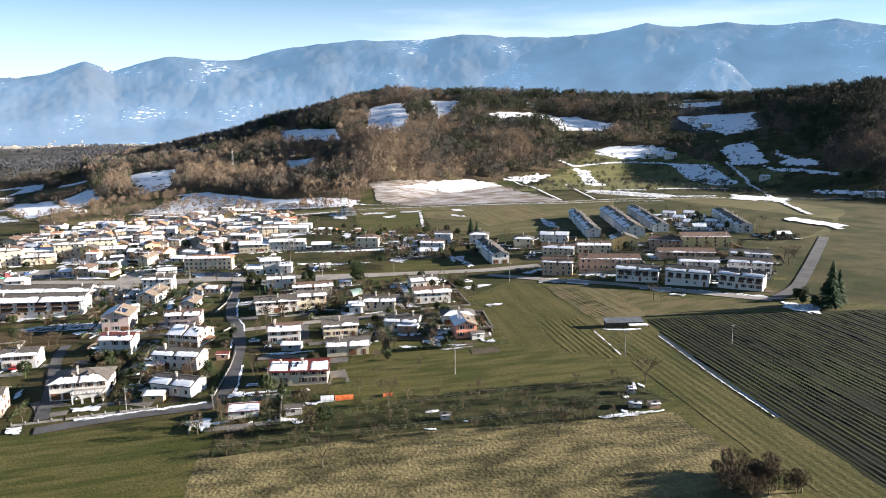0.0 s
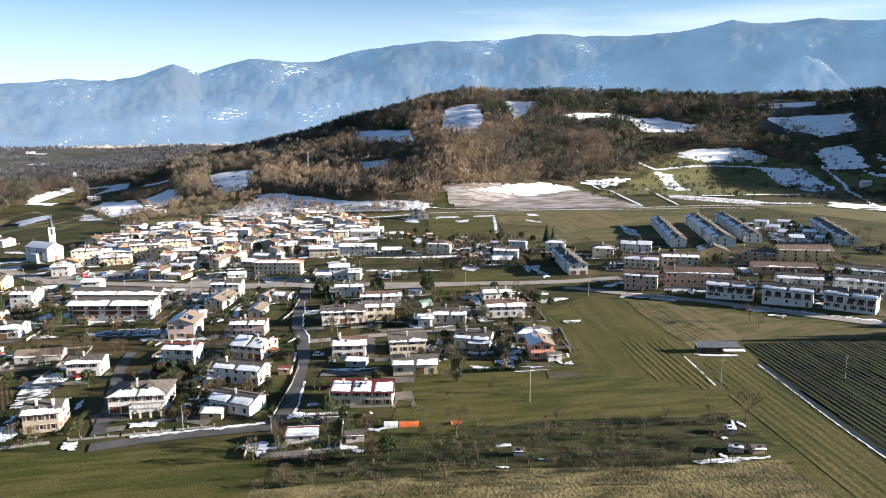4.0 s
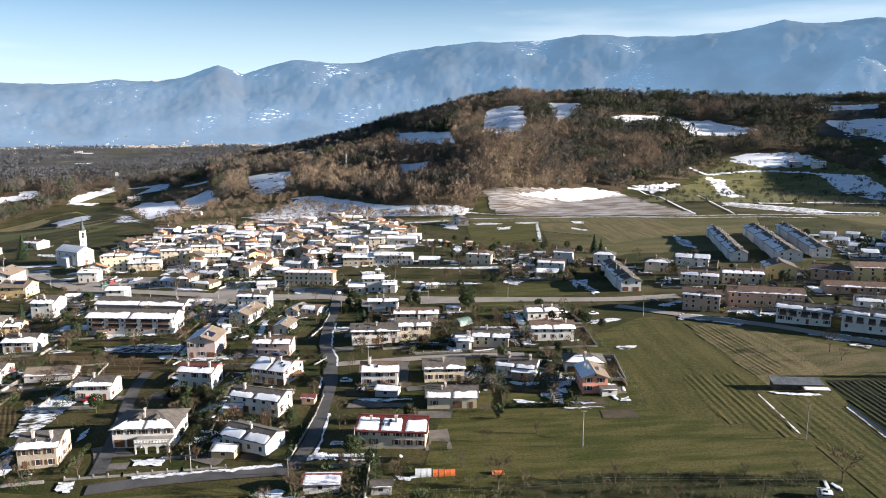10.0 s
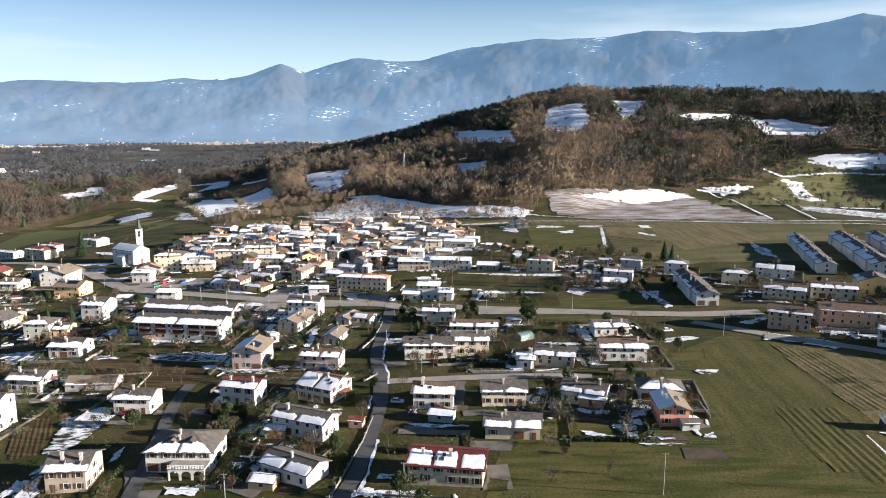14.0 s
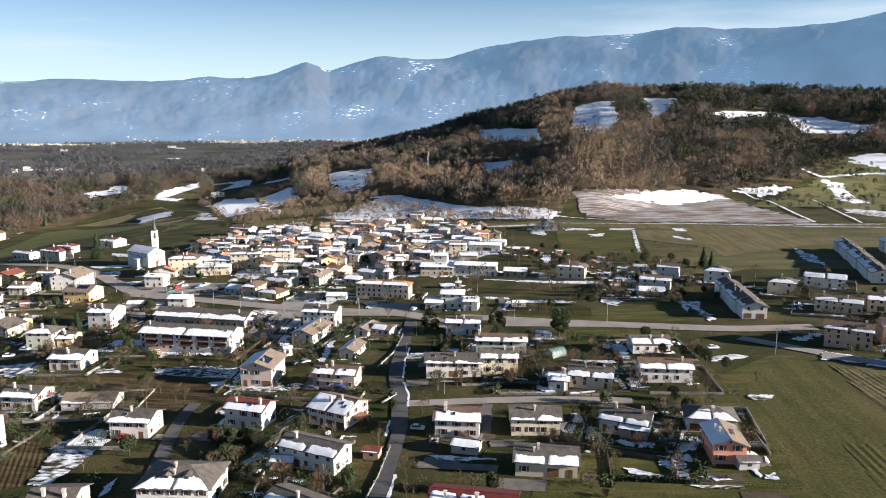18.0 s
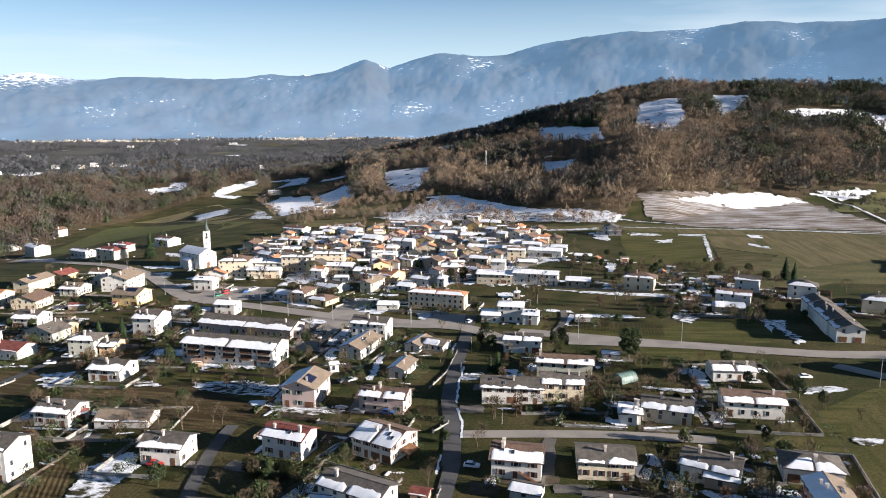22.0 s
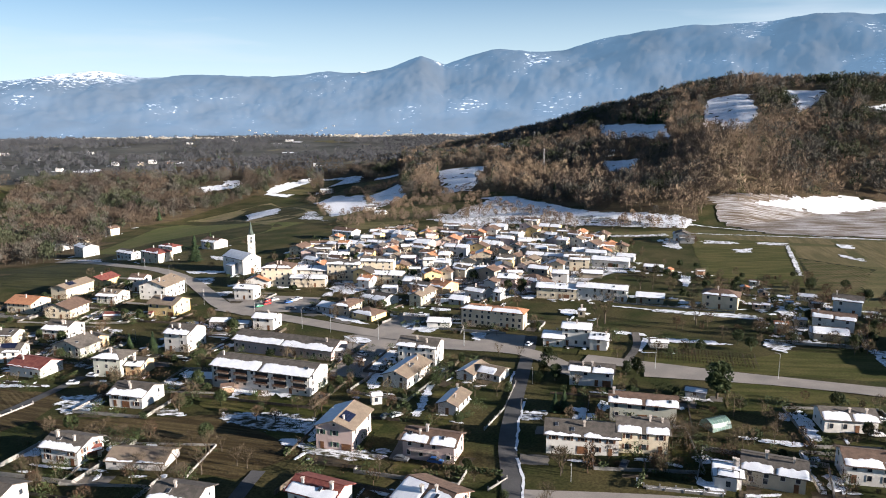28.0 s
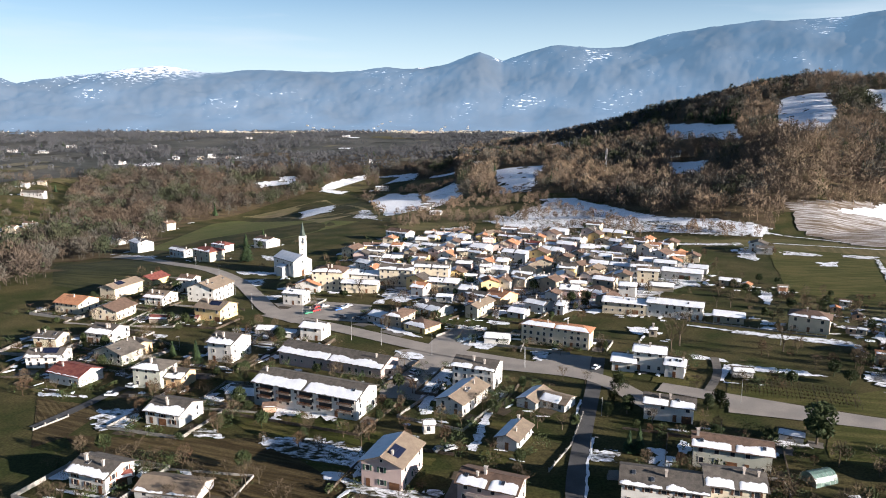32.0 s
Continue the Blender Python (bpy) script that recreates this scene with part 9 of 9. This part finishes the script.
        put("hoop", g.mesh("hoop", [METAL]), root)


FILM = mat("plastic_film", (0.55, 0.57, 0.58), 0.35, 0.1, 0.8, 4.0, spec=0.5)
NET = mat("orange_net", (0.55, 0.13, 0.03), 0.7, 0.15, 0.8, 5.0)
GREEN_NET = mat("green_film", (0.10, 0.16, 0.14), 0.4, 0.12, 0.8, 5.0)
crop_tunnel(-11.6, 173.5, 2, 4.0, 2.6, 1.7, FILM, "pale film-covered crop tunnel on grass")
crop_tunnel(-7.2, 173.6, 2, 5.5, 2.4, 1.4, NET, "orange netted crop tunnel on grass")
crop_tunnel(7.5, 173.5, 3, 3.0, 1.6, 0.8, NET, "low orange netted garden bed cover")
crop_tunnel(-1.5, 309.0, 40, 7.0, 5.5, 3.0, GREEN_NET, "grey-green film crop tunnel in a garden")


def radio_mast(x, y, h):
    root = tagged(new("radio_mast"), "steel lattice radio mast among the trees", "mast")
    root.matrix_basis = pose(x, y, land(x, y))
    for i in (-1, 1):
        for j in (-1, 1):
            s = Shape()
            s.tube((i * 1.2, j * 1.2, 0), (i * 0.5, j * 0.5, h), 0.14, 0.1, 5)
            put("leg", s.mesh("leg", [METAL]), root)
    s = Shape()
    for k in range(12):
        z0, z1 = h * k / 12, h * (k + 1) / 12
        a, b = 1.2 - 0.7 * k / 12, 1.2 - 0.7 * (k + 1) / 12
        for (ax, ay), (bx, by) in (((-1, -1), (1, -1)), ((1, -1), (1, 1)), ((1, 1), (-1, 1)), ((-1, 1), (-1, -1))):
            s.tube((ax * a, ay * a, z0), (bx * b, by * b, z1), 0.07, 0.07, 4)
    put("bracing", s.mesh("bracing", [METAL]), root)
    for k in range(3):
        s = Shape()
        s.box(0.5, -0.3 + 0.2 * k, h - 3 - 2 * k, 1.0, 0.3 + 0.2 * k, h - 1 - 2 * k)
        put("antenna", s.mesh("antenna", [FRAME]), root)


radio_mast(-155, 1010, 32)


SHEET = mat("dull_sheet_metal", (0.16, 0.17, 0.18), 0.6, 0.15, 0.6, 4.0, (0.11, 0.115, 0.12), metal=0.2)


def field_barn():
    """An open timber barn under a sheet roof, with a lower lean-to."""
    root = tagged(new("barn"), "dark timber field barn, grey sheet roof, snow before it", "barn")
    bx, by = 98.6, 224.6
    root.matrix_basis = pose(bx, by, land(bx, by) - 0.05, 0, 0, -3)
    w, d = 14.6, 3.6
    for px in (0.1, 3.7, 7.3, 10.9, 14.5):
        for py, ph in ((0.1, 2.2), (d - 0.1, 3.0)):
            s = Shape()
            s.box(px - 0.1, py - 0.1, -0.5, px + 0.1, py + 0.1, ph)
            put("post", s.mesh("post", [BARK]), root)
    s = Shape()
    s.box(0.0, d - 0.16, -0.5, w, d - 0.06, 2.9)
    s.box(0.0, 0.2, -0.5, 0.1, d - 0.2, 2.2)
    s.box(w - 0.1, 0.2, -0.5, w, d - 0.2, 2.2)
    put("boarding", s.mesh("boarding", [BARK]), root)
    for i in range(26):
        s = Shape()
        s.box(i * 0.3, 0.0, -0.4, i * 0.3 + 0.26, 0.06, 2.1)
        put("board", s.mesh("board", [BARK]), root)
    s = Shape()
    s.slab([(-0.5, -0.6, 2.3), (w + 0.5, -0.6, 2.3), (w + 0.5, d + 0.4, 3.25), (-0.5, d + 0.4, 3.25)], 0.06)
    roof = put("roof", s.mesh("roof", [SHEET]), root, label="dull grey ribbed sheet roof")
    n = 16
    for i in range(n):
        x0 = -0.5 + i * (w + 0.7) / (n - 1)
        x1 = x0 + 0.3
        s = Shape()
        s.slab([(x0, -0.6, 2.36), (x1, -0.6, 2.36), (x1, d + 0.4, 3.31), (x0, d + 0.4, 3.31)], 0.05)
        put("rib", s.mesh("rib", [SHEET]), roof)
    s = Shape()
    s.slab([(8.0, -3.0, 1.55), (16.2, -3.0, 1.55), (16.2, -0.65, 1.95), (8.0, -0.65, 1.95)], 0.1)
    lean = put("lean_to_roof", s.mesh("lean_to_roof", [BARK]), root)
    put("roof_snow", snow_mesh(8.3, 15.9, 0.03, 0.8, lambda u, v, up: (u, -3.0 + v * 2.35, 1.55 + v * 0.4 + up), random.Random(9)), lean, label="white snow")
    for px in (8.2, 12.1, 16.0):
        s = Shape()
        s.box(px - 0.08, -2.9, -0.4, px + 0.08, -2.74, 1.5)
        put("post", s.mesh("post", [BARK]), root)


field_barn()
patch("snow_patch", SNOW_BROKEN, [(96.5, 223.5), (100, 222.2), (110.5, 220.2), (110.8, 218.6), (104, 219.0), (97.5, 221.2)], 0.28, 1.0, 0.8, "snow lying before the barn", 0.1, 3)

# the far town at the mountain's foot and hamlets on its slopes
town_rnd = random.Random(77)
town = Shape()
for _ in range(900):
    hub = town_rnd.choice(((-17, 7, 3320, 60), (-17, 7, 3320, 60), (-22, 5, 3420, 90), (-10, 6, 3380, 70), (-38, 6, 3330, 60), (-17, 9, 3330, 30), (-26, 10, 3400, 60)))
    b, r = town_rnd.gauss(hub[0], hub[1]), max(3250, town_rnd.gauss(hub[2], hub[3]))
    x, y = r * math.sin(radians(b)), r * math.cos(radians(b))
    z = max(land(x, y), mountain_height(x, y, b, r) if r > 3300 else -99)
    a, h = town_rnd.uniform(2.0, 6), town_rnd.uniform(2, 5)
    town.box(x - a, y - a * 0.5, z - 6, x + a, y + a * 0.5, z + h, 0 if town_rnd.random() < 0.7 else 1)
tagged(new("far_town", town.mesh("far_town", [WALLS["C"][0], WALLS["K"][0]])), "pale houses of a distant town across the valley", "town", kind="stuff")


# fields and snow in the far valley
# duller than the near stubble, in place of haze
FAR_STUBBLE = mat("far_stubble", (0.13, 0.115, 0.08), 0.95, 0.25, 0.01, 0.1, (0.09, 0.085, 0.062), spec=0.1)
far_fields = Shape()
for _ in range(170):
    b, r = radians(town_rnd.uniform(-60, -8)), town_rnd.uniform(1150, 3100)
    x, y = r * math.sin(b), r * math.cos(b)
    if wooded(x, y) > 0.35:
        continue
    w, d = town_rnd.uniform(25, 90), town_rnd.uniform(40, 140)
    k = town_rnd.choice((0, 0, 1, 1, 1, 2, 3))
    if k == 3:
        w, d = w * 0.7, d * 0.4
    n = 5
    for i in range(n):
        for j in range(n):
            q = []
            for di, dj in ((0, 0), (1, 0), (1, 1), (0, 1)):
                px, py = x + w * ((i + di) / n - 0.5), y + d * ((j + dj) / n - 0.5)
                q.append((px, py, land(px, py) + 0.9 + 0.1 * k))
            far_fields.face(q, k)
tagged(new("far_fields", far_fields.mesh("far_fields", [FAR_STUBBLE, FAR_PLAIN_HAZY, PLOUGH_LIGHT, SNOW])), "distant stubble fields and meadows in the valley", "ground", kind="stuff")


# trodden yards and thawing snow between the old houses
VILLAGE_YARD = blend_mat("trodden_yards", ((0.085, 0.075, 0.062), (0.55, 0.565, 0.6)), 12, 5.0, 1.6, fine=1.3, sharp=0.08, centre=0.5, bump=0.3)
patch("village_ground", VILLAGE_YARD, OLD_VILLAGE, 0.12, 6.0, 6.0, "trodden yards and lanes with thawing snow", seed=40)

# open fields and squares between the houses, kept free of trees
OPEN_GROUND = [[(-178, 175), (-101, 167), (-45, 158), (-43, 60), (-116, 60)], [(-42, 145), (87, 142), (130, 60), (-40, 60)], [(-3, 209), (50, 214), (89, 183), (84, 171), (-6, 178)],
               [(30, 208), (60, 208), (60, 231), (30, 231)], [(57, 274), (79, 312), (240, 290), (240, 60), (92, 85), (91, 185), (57, 215)]]

# gardens: shrubs, fruit trees, snow in the shade of the houses
yard_rnd = random.Random(5)
spots = [(o.matrix_basis.translation.copy(), o) for o in scene.objects if o.parent is None and o.name.startswith(("house", "villa", "shed", "church"))]
feet = []
for at_, o in spots:
    box = [c.matrix_basis for c in o.children]
    wall_part = next((c for c in o.children if c.name.startswith(("wall", "nave"))), None)
    if wall_part is None:
        continue
    xs = [v.co.x for v in wall_part.data.vertices]
    ys = [v.co.y for v in wall_part.data.vertices]
    feet.append((o.matrix_basis.inverted(), min(xs) - 1.2, max(xs) + 1.2, min(ys) - 1.2, max(ys) + 1.2, at_))
ROAD_BITS = [(v.co.x, v.co.y, 4.6) for o in scene.objects if o.name.startswith(("road", "lane", "square", "car_park", "pavement", "yard", "path")) for v in o.data.vertices]
road_cells = {(int(x // 5), int(y // 5)) for x, y, _ in ROAD_BITS}


def is_free(x, y):
    if any((int(x // 5) + i, int(y // 5) + j) in road_cells for i in (-1, 0, 1) for j in (-1, 0, 1)):
        return False
    for inv, x0, x1, y0, y1, at_ in feet:
        if abs(x - at_.x) < 45 and abs(y - at_.y) < 45:
            q = inv @ Vector((x, y, 0))
            if x0 < q.x < x1 and y0 < q.y < y1:
                return False
    return True


for inv, x0, x1, y0, y1, at_ in feet:
    if at_.y > 400 or x1 - x0 < 9:
        continue
    for _ in range(5):
        side = yard_rnd.random()
        m = inv.inverted()
        q = m @ Vector((yard_rnd.uniform(x0 - 6, x1 + 6), y0 - yard_rnd.uniform(0.5, 7) if side < 0.6 else y1 + yard_rnd.uniform(0.5, 6), 0))
        if is_free(q.x, q.y):
            if yard_rnd.random() < 0.6:
                shrub(q.x, q.y, yard_rnd.uniform(1.0, 2.6))
            else:
                bare_tree(q.x, q.y, yard_rnd.uniform(3.0, 6.0))

# plots round the houses: lawns, beds and yards
SOIL = mat("garden_soil", (0.045, 0.034, 0.022), 0.95, 0.3, 0.4, 3.0, (0.065, 0.05, 0.03), bump=0.6)
plots = {k: Shape() for k in range(4)}
for inv, x0, x1, y0, y1, at_ in feet:
    if at_.y > 430 or at_.x < -420 or x1 - x0 < 8:
        continue
    m = inv.inverted()
    for side in range(3):
        k = yard_rnd.choice((0, 0, 1, 1, 2, 3))
        a = yard_rnd.uniform(x0 - 7, x0 + 2) if side < 2 else x1
        w = yard_rnd.uniform(5, 13) if side < 2 else yard_rnd.uniform(3, 6)
        b = y0 - yard_rnd.uniform(6, 9) if side == 0 else y1 if side == 1 else y0
        h = yard_rnd.uniform(4, 6) if side == 0 else yard_rnd.uniform(3, 6)
        lift = 0.012 * k + 0.002 * side + 0.15
        pts = []
        n = 4
        for (ax, ay), (bx, by) in (((a, b), (a + w, b)), ((a + w, b), (a + w, b + h)), ((a + w, b + h), (a, b + h)), ((a, b + h), (a, b))):
            for i in range(n):
                q = m @ Vector((ax + (bx - ax) * i / n + yard_rnd.uniform(-0.3, 0.3), ay + (by - ay) * i / n + yard_rnd.uniform(-0.3, 0.3), 0))
                pts.append((q.x, q.y, land(q.x, q.y) + lift))
        plots[k].face(pts)
for k, (pm, pl) in enumerate(((MEADOW_GREEN, "small green lawns round the houses"), (SOIL, "dark dug garden beds"), (GRAVEL, "pale gravel yards beside the houses"), (ORCHARD, "rough garden grass plots"))):
    tagged(new("garden_plots", plots[k].mesh("garden_plots", [pm])), pl, "ground", kind="stuff")

# the rest of the garden growth, low and tangled, one mass
growth, growth_k = Shape(), 0
for inv, x0, x1, y0, y1, at_ in feet:
    if at_.y > 690 or at_.x < -420 or x1 - x0 < 6:
        continue
    m = inv.inverted()
    for _ in range(38 if at_.y < 420 else 16):
        q = m @ Vector((yard_rnd.uniform(x0 - 12, x1 + 9), yard_rnd.choice((y0 - yard_rnd.uniform(0.3, 11), y1 + yard_rnd.uniform(0.3, 10), yard_rnd.uniform(y0, y1))), 0))
        if not is_free(q.x, q.y) or any(inside(q.x, q.y, f) for f in OPEN_GROUND):
            continue
        h = yard_rnd.choice((yard_rnd.uniform(0.7, 2.4), yard_rnd.uniform(1.5, 4.5)))
        kind = yard_rnd.choice((0, 0, 1, 2))
        z = land(q.x, q.y)
        for _k in range(int(26 + 16 * h) if at_.y < 420 else 30):
            v = Vector((yard_rnd.gauss(0, 0.34), yard_rnd.gauss(0, 0.34), yard_rnd.random() ** 0.7)) * h
            c = Vector((q.x, q.y, z)) + v
            a = Vector((yard_rnd.gauss(0, 1), yard_rnd.gauss(0, 1), yard_rnd.gauss(0.4, 0.8))).normalized() * min(h * 0.12, 0.25)
            b = a.orthogonal().normalized() * min(h * 0.1, 0.2) * (0.8 if kind == 0 else 0.3)
            growth.face([c - a, c + b, c + a, c - b], kind)
tagged(new("garden_growth", growth.mesh("garden_growth", [LEAVES, SHRUB_RED, TWIGS_NEAR])), "tangled shrubs and bushes in the gardens", "shrubs", kind="stuff")

# taller bare and evergreen trees between the houses
tall_trees = []
for inv, x0, x1, y0, y1, at_ in feet:
    if at_.y > 690 or at_.x < -420 or x1 - x0 < 6:
        continue
    m = inv.inverted()
    for _ in range(4 if at_.y < 430 else 3):
        q = m @ Vector((yard_rnd.uniform(x0 - 14, x1 + 12), yard_rnd.choice((y0 - yard_rnd.uniform(3, 12), y1 + yard_rnd.uniform(2, 12))), 0))
        if is_free(q.x, q.y) and is_free(q.x, q.y + 2) and not any(inside(q.x, q.y, f) for f in OPEN_GROUND):
            tall_trees.append((q.x, q.y, land(q.x, q.y), yard_rnd.uniform(0.6, 1.3)))
for area, count in ((((-32, 272), (62, 345)), 70), (((-14, 385), (80, 520)), 150), (((-215, 285), (-80, 345)), 60)):
    for _ in range(count):
        x, y = yard_rnd.uniform(area[0][0], area[1][0]), yard_rnd.uniform(area[0][1], area[1][1])
        if is_free(x, y) and is_free(x, y + 2) and not any(inside(x, y, f) for f in OPEN_GROUND):
            tall_trees.append((x, y, land(x, y), yard_rnd.uniform(0.5, 1.15)))
bare_wood("garden_trees", tall_trees[::2], 240, 6.0, "bare fruit and garden trees between the houses", 0.055, 41, TWIGS_NEAR)
bare_wood("garden_trees", tall_trees[1::4], 240, 5.5, "dark leafless trees in the gardens", 0.07, 42, SHRUB_RED)
bare_wood("garden_trees", tall_trees[3::4], 480, 5.5, "dark evergreen trees in the gardens", 0.14, 43, LEAVES)

# a thicket at the edge of the dry meadow
thicket = []
for _ in range(46):
    x, y = 88 + yard_rnd.gauss(0, 4.5), 99 + yard_rnd.gauss(0, 4.0)
    thicket.append((x, y, land(x, y), yard_rnd.uniform(0.6, 1.25)))
bare_wood("thicket", thicket, 420, 5.2, "dense thicket of bare brown bushes", 0.05, 44, TWIGS_NEAR)

# saplings and a dug bed on the meadow, big bushes by the villa
for x, y, h in ((15.0, 224.7, 3.2), (20.9, 196.2, 2.6), (14.8, 191.8, 2.2), (30.8, 193.5, 2.4), (6.5, 191.7, 2.6), (23.1, 206.0, 2.4)):
    bare_tree(x, y, h, "thin young bare tree on a meadow", "meadow saplings")
patch("garden_bed", SOIL, [(41.8, 211.7), (51.8, 211.8), (52.0, 205.9), (41.2, 205.4)], 0.16, 2.0, 0.4, "freshly dug dark garden bed")
for x, y, h in ((-89.6, 227.6, 6.0), (-94.5, 228.6, 5.5), (-85.0, 229.0, 5.5), (-50.2, 206.1, 4.2), (-80.5, 199.4, 3.6)):
    evergreen_tree(x, y, h)
for x, y, h in ((-83.4, 218.0, 5.0), (-35.3, 203.1, 5.0), (-39.6, 259.5, 5.0), (-48.0, 229.8, 4.6), (-79.2, 186.4, 4.0), (-80.2, 246.1, 4.5)):
    bare_tree(x, y, h)
hedge([(11.0, 216.2), (33.3, 214.9)], 1.1, 0.9)

# low walls and railings round the plots
for inv, x0, x1, y0, y1, at_ in feet:
    if at_.y > 440 or at_.x < -330 or x1 - x0 < 9:
        continue
    m = inv.inverted()
    gx0, gx1, gy0, gy1 = x0 - yard_rnd.uniform(4, 9), x1 + yard_rnd.uniform(3, 7), y0 - yard_rnd.uniform(5, 10), y1 + yard_rnd.uniform(3, 8)
    s, tall = Shape(), yard_rnd.uniform(0.7, 1.3)
    for (ax, ay), (bx, by) in (((gx0, gy0), (gx1, gy0)), ((gx1, gy0), (gx1, gy1)), ((gx1, gy1), (gx0, gy1)), ((gx0, gy1), (gx0, gy0))):
        n = max(2, int(math.hypot(bx - ax, by - ay) / 2.0))
        ends = [m @ Vector((ax + (bx - ax) * i / n, ay + (by - ay) * i / n, 0)) for i in range(n + 1)]
        for p, q in zip(ends, ends[1:]):
            if not (is_free(p.x, p.y) and is_free(q.x, q.y)) or any(inside(p.x, p.y, f) for f in OPEN_GROUND):
                continue
            w = Vector((-(q - p).y, (q - p).x, 0)).normalized() * 0.11
            za, zb = land(p.x, p.y), land(q.x, q.y)
            low = [(p.x + w.x, p.y + w.y, za - 0.2), (q.x + w.x, q.y + w.y, zb - 0.2), (q.x - w.x, q.y - w.y, zb - 0.2), (p.x - w.x, p.y - w.y, za - 0.2)]
            top = [(a[0], a[1], a[2] + 0.2 + tall) for a in low]
            s.face(top)
            for i in range(4):
                s.face([low[i], low[(i + 1) % 4], top[(i + 1) % 4], top[i]])
    if s.f:
        stone = yard_rnd.random() < 0.6
        tagged(new("boundary_wall", s.mesh("boundary_wall", [CONCRETE if stone else BARK])), "low grey concrete garden wall round a plot" if stone else "low dark timber fence round a plot", "wall", "plot boundaries")

# fruit trees in rows, fence posts and rough growth in the strip of allotments
for i in range(24):
    for j in range(6):
        x, y = -36 + i * 5.0 + yard_rnd.uniform(-1.6, 1.6), 141 + j * 5.2 + yard_rnd.uniform(-1.2, 1.2) + 0.05 * i
        if yard_rnd.random() < 0.6 and is_free(x, y):
            bare_tree(x, y, yard_rnd.uniform(2.4, 4.4), "small bare fruit tree in a rough orchard row", "orchard trees")
rough_growth = Shape()
for _ in range(2600):
    x, y = yard_rnd.uniform(-42, 90), yard_rnd.uniform(139, 172)
    if noise.noise((x / 9, y / 3, 2.0)) < 0.05 or not is_free(x, y):
        continue
    h, z = yard_rnd.uniform(0.4, 1.5), land(x, y)
    for _k in range(14):
        c = Vector((x, y, z + 0.05)) + Vector((yard_rnd.gauss(0, 0.5), yard_rnd.gauss(0, 0.4), yard_rnd.random() * 0.8)) * h
        a = Vector((yard_rnd.gauss(0, 0.6), yard_rnd.gauss(0, 0.6), 1)).normalized() * h * 0.3
        b = a.orthogonal().normalized() * 0.05
        rough_growth.face([c - a, c + b, c + a, c - b], yard_rnd.choice((0, 0, 1)))
tagged(new("rough_growth", rough_growth.mesh("rough_growth", [LEAVES, TWIGS_NEAR])), "rough bushes and dry stalks between allotments", "shrubs", kind="stuff")


def post_fence(line):
    root = tagged(new("post_fence"), "row of thin grey fence posts with wire", "fence", "field fences")
    (xa, ya), (xb, yb) = line
    root.matrix_basis = pose(xa, ya, land(xa, ya))
    n = max(2, int(math.hypot(xb - xa, yb - ya) / 2.6))
    for i in range(n + 1):
        x, y = (xb - xa) * i / n, (yb - ya) * i / n
        z = land(xa + x, ya + y) - land(xa, ya)
        s = Shape()
        s.tube((x, y, z - 0.1), (x, y, z + 1.4), 0.06, 0.05, 5)
        put("post", s.mesh("post", [BARK]), root)
    s = Shape()
    for z in (0.6, 1.2):
        s.tube((0, 0, z), (xb - xa, yb - ya, z + land(xb, yb) - land(xa, ya)), 0.012, 0.012, 3)
    put("wire", s.mesh("wire", [METAL]), root)


post_fence([(-14, 163.5), (34, 166.5)])
post_fence([(-38, 146.5), (60, 149.0)])
post_fence([(34, 168.0), (84, 166.0)])
post_fence([(-40, 157.0), (-14, 158.5)])
post_fence([(33.3, 214.9), (55.9, 213.9)])
post_fence([(56.2, 214.5), (54.9, 290.0)])

# old snow in the shade of walls: broad sheets on the side away from the sun, small heaps elsewhere
bits = Shape()
for inv, x0, x1, y0, y1, at_ in feet:
    m = inv.inverted()
    for i in range(3 if x1 - x0 < 9 and at_.y < 400 else 11 if at_.y < 520 else 6):
        shade = i % 2 == 0 and x1 - x0 >= 9
        q = m @ Vector((x0 - yard_rnd.uniform(1, 9) if shade else yard_rnd.uniform(x0 - 5, x1 + 4), yard_rnd.uniform(y0 - 1, y1 + 3) if shade else yard_rnd.choice((y0 - yard_rnd.uniform(0, 6), y1 + yard_rnd.uniform(0, 5))), 0))
        if not is_free(q.x, q.y) or (q.y < 215 and any(inside(q.x, q.y, f) for f in OPEN_GROUND)):
            continue
        a, b = (yard_rnd.uniform(1.2, 4.2), yard_rnd.uniform(0.7, 2.6)) if shade else (yard_rnd.uniform(0.6, 2.6), yard_rnd.uniform(0.3, 1.0))
        t = radians(yard_rnd.choice((0, 90))) + yard_rnd.uniform(-0.3, 0.3)
        n, seed = 16, yard_rnd.random() * 50
        ring, top = [], []
        for k in range(n):
            u = 2 * math.pi * k / n
            f = 1 + 0.55 * noise.noise((2 * math.cos(u), 2 * math.sin(u), seed)) + 0.5 * noise.noise((5 * math.cos(u), 5 * math.sin(u), seed + 3))
            dx, dy = a * f * math.cos(u), b * f * math.sin(u)
            dx, dy = dx * math.cos(t) - dy * math.sin(t), dx * math.sin(t) + dy * math.cos(t)
            ring.append((q.x + dx, q.y + dy, land(q.x + dx, q.y + dy) + 0.2))
            top.append((q.x + dx * 0.9, q.y + dy * 0.9, land(q.x + dx * 0.9, q.y + dy * 0.9) + 0.31))
        mid = (q.x, q.y, land(q.x, q.y) + 0.33)
        for k in range(n):
            bits.face([ring[k], ring[(k + 1) % n], top[(k + 1) % n], top[k]])
            bits.face([top[k], top[(k + 1) % n], mid])
tagged(new("snow_remains", bits.mesh("snow_remains", [SNOW])), "small heaps of old snow in the gardens", "snow", kind="stuff")
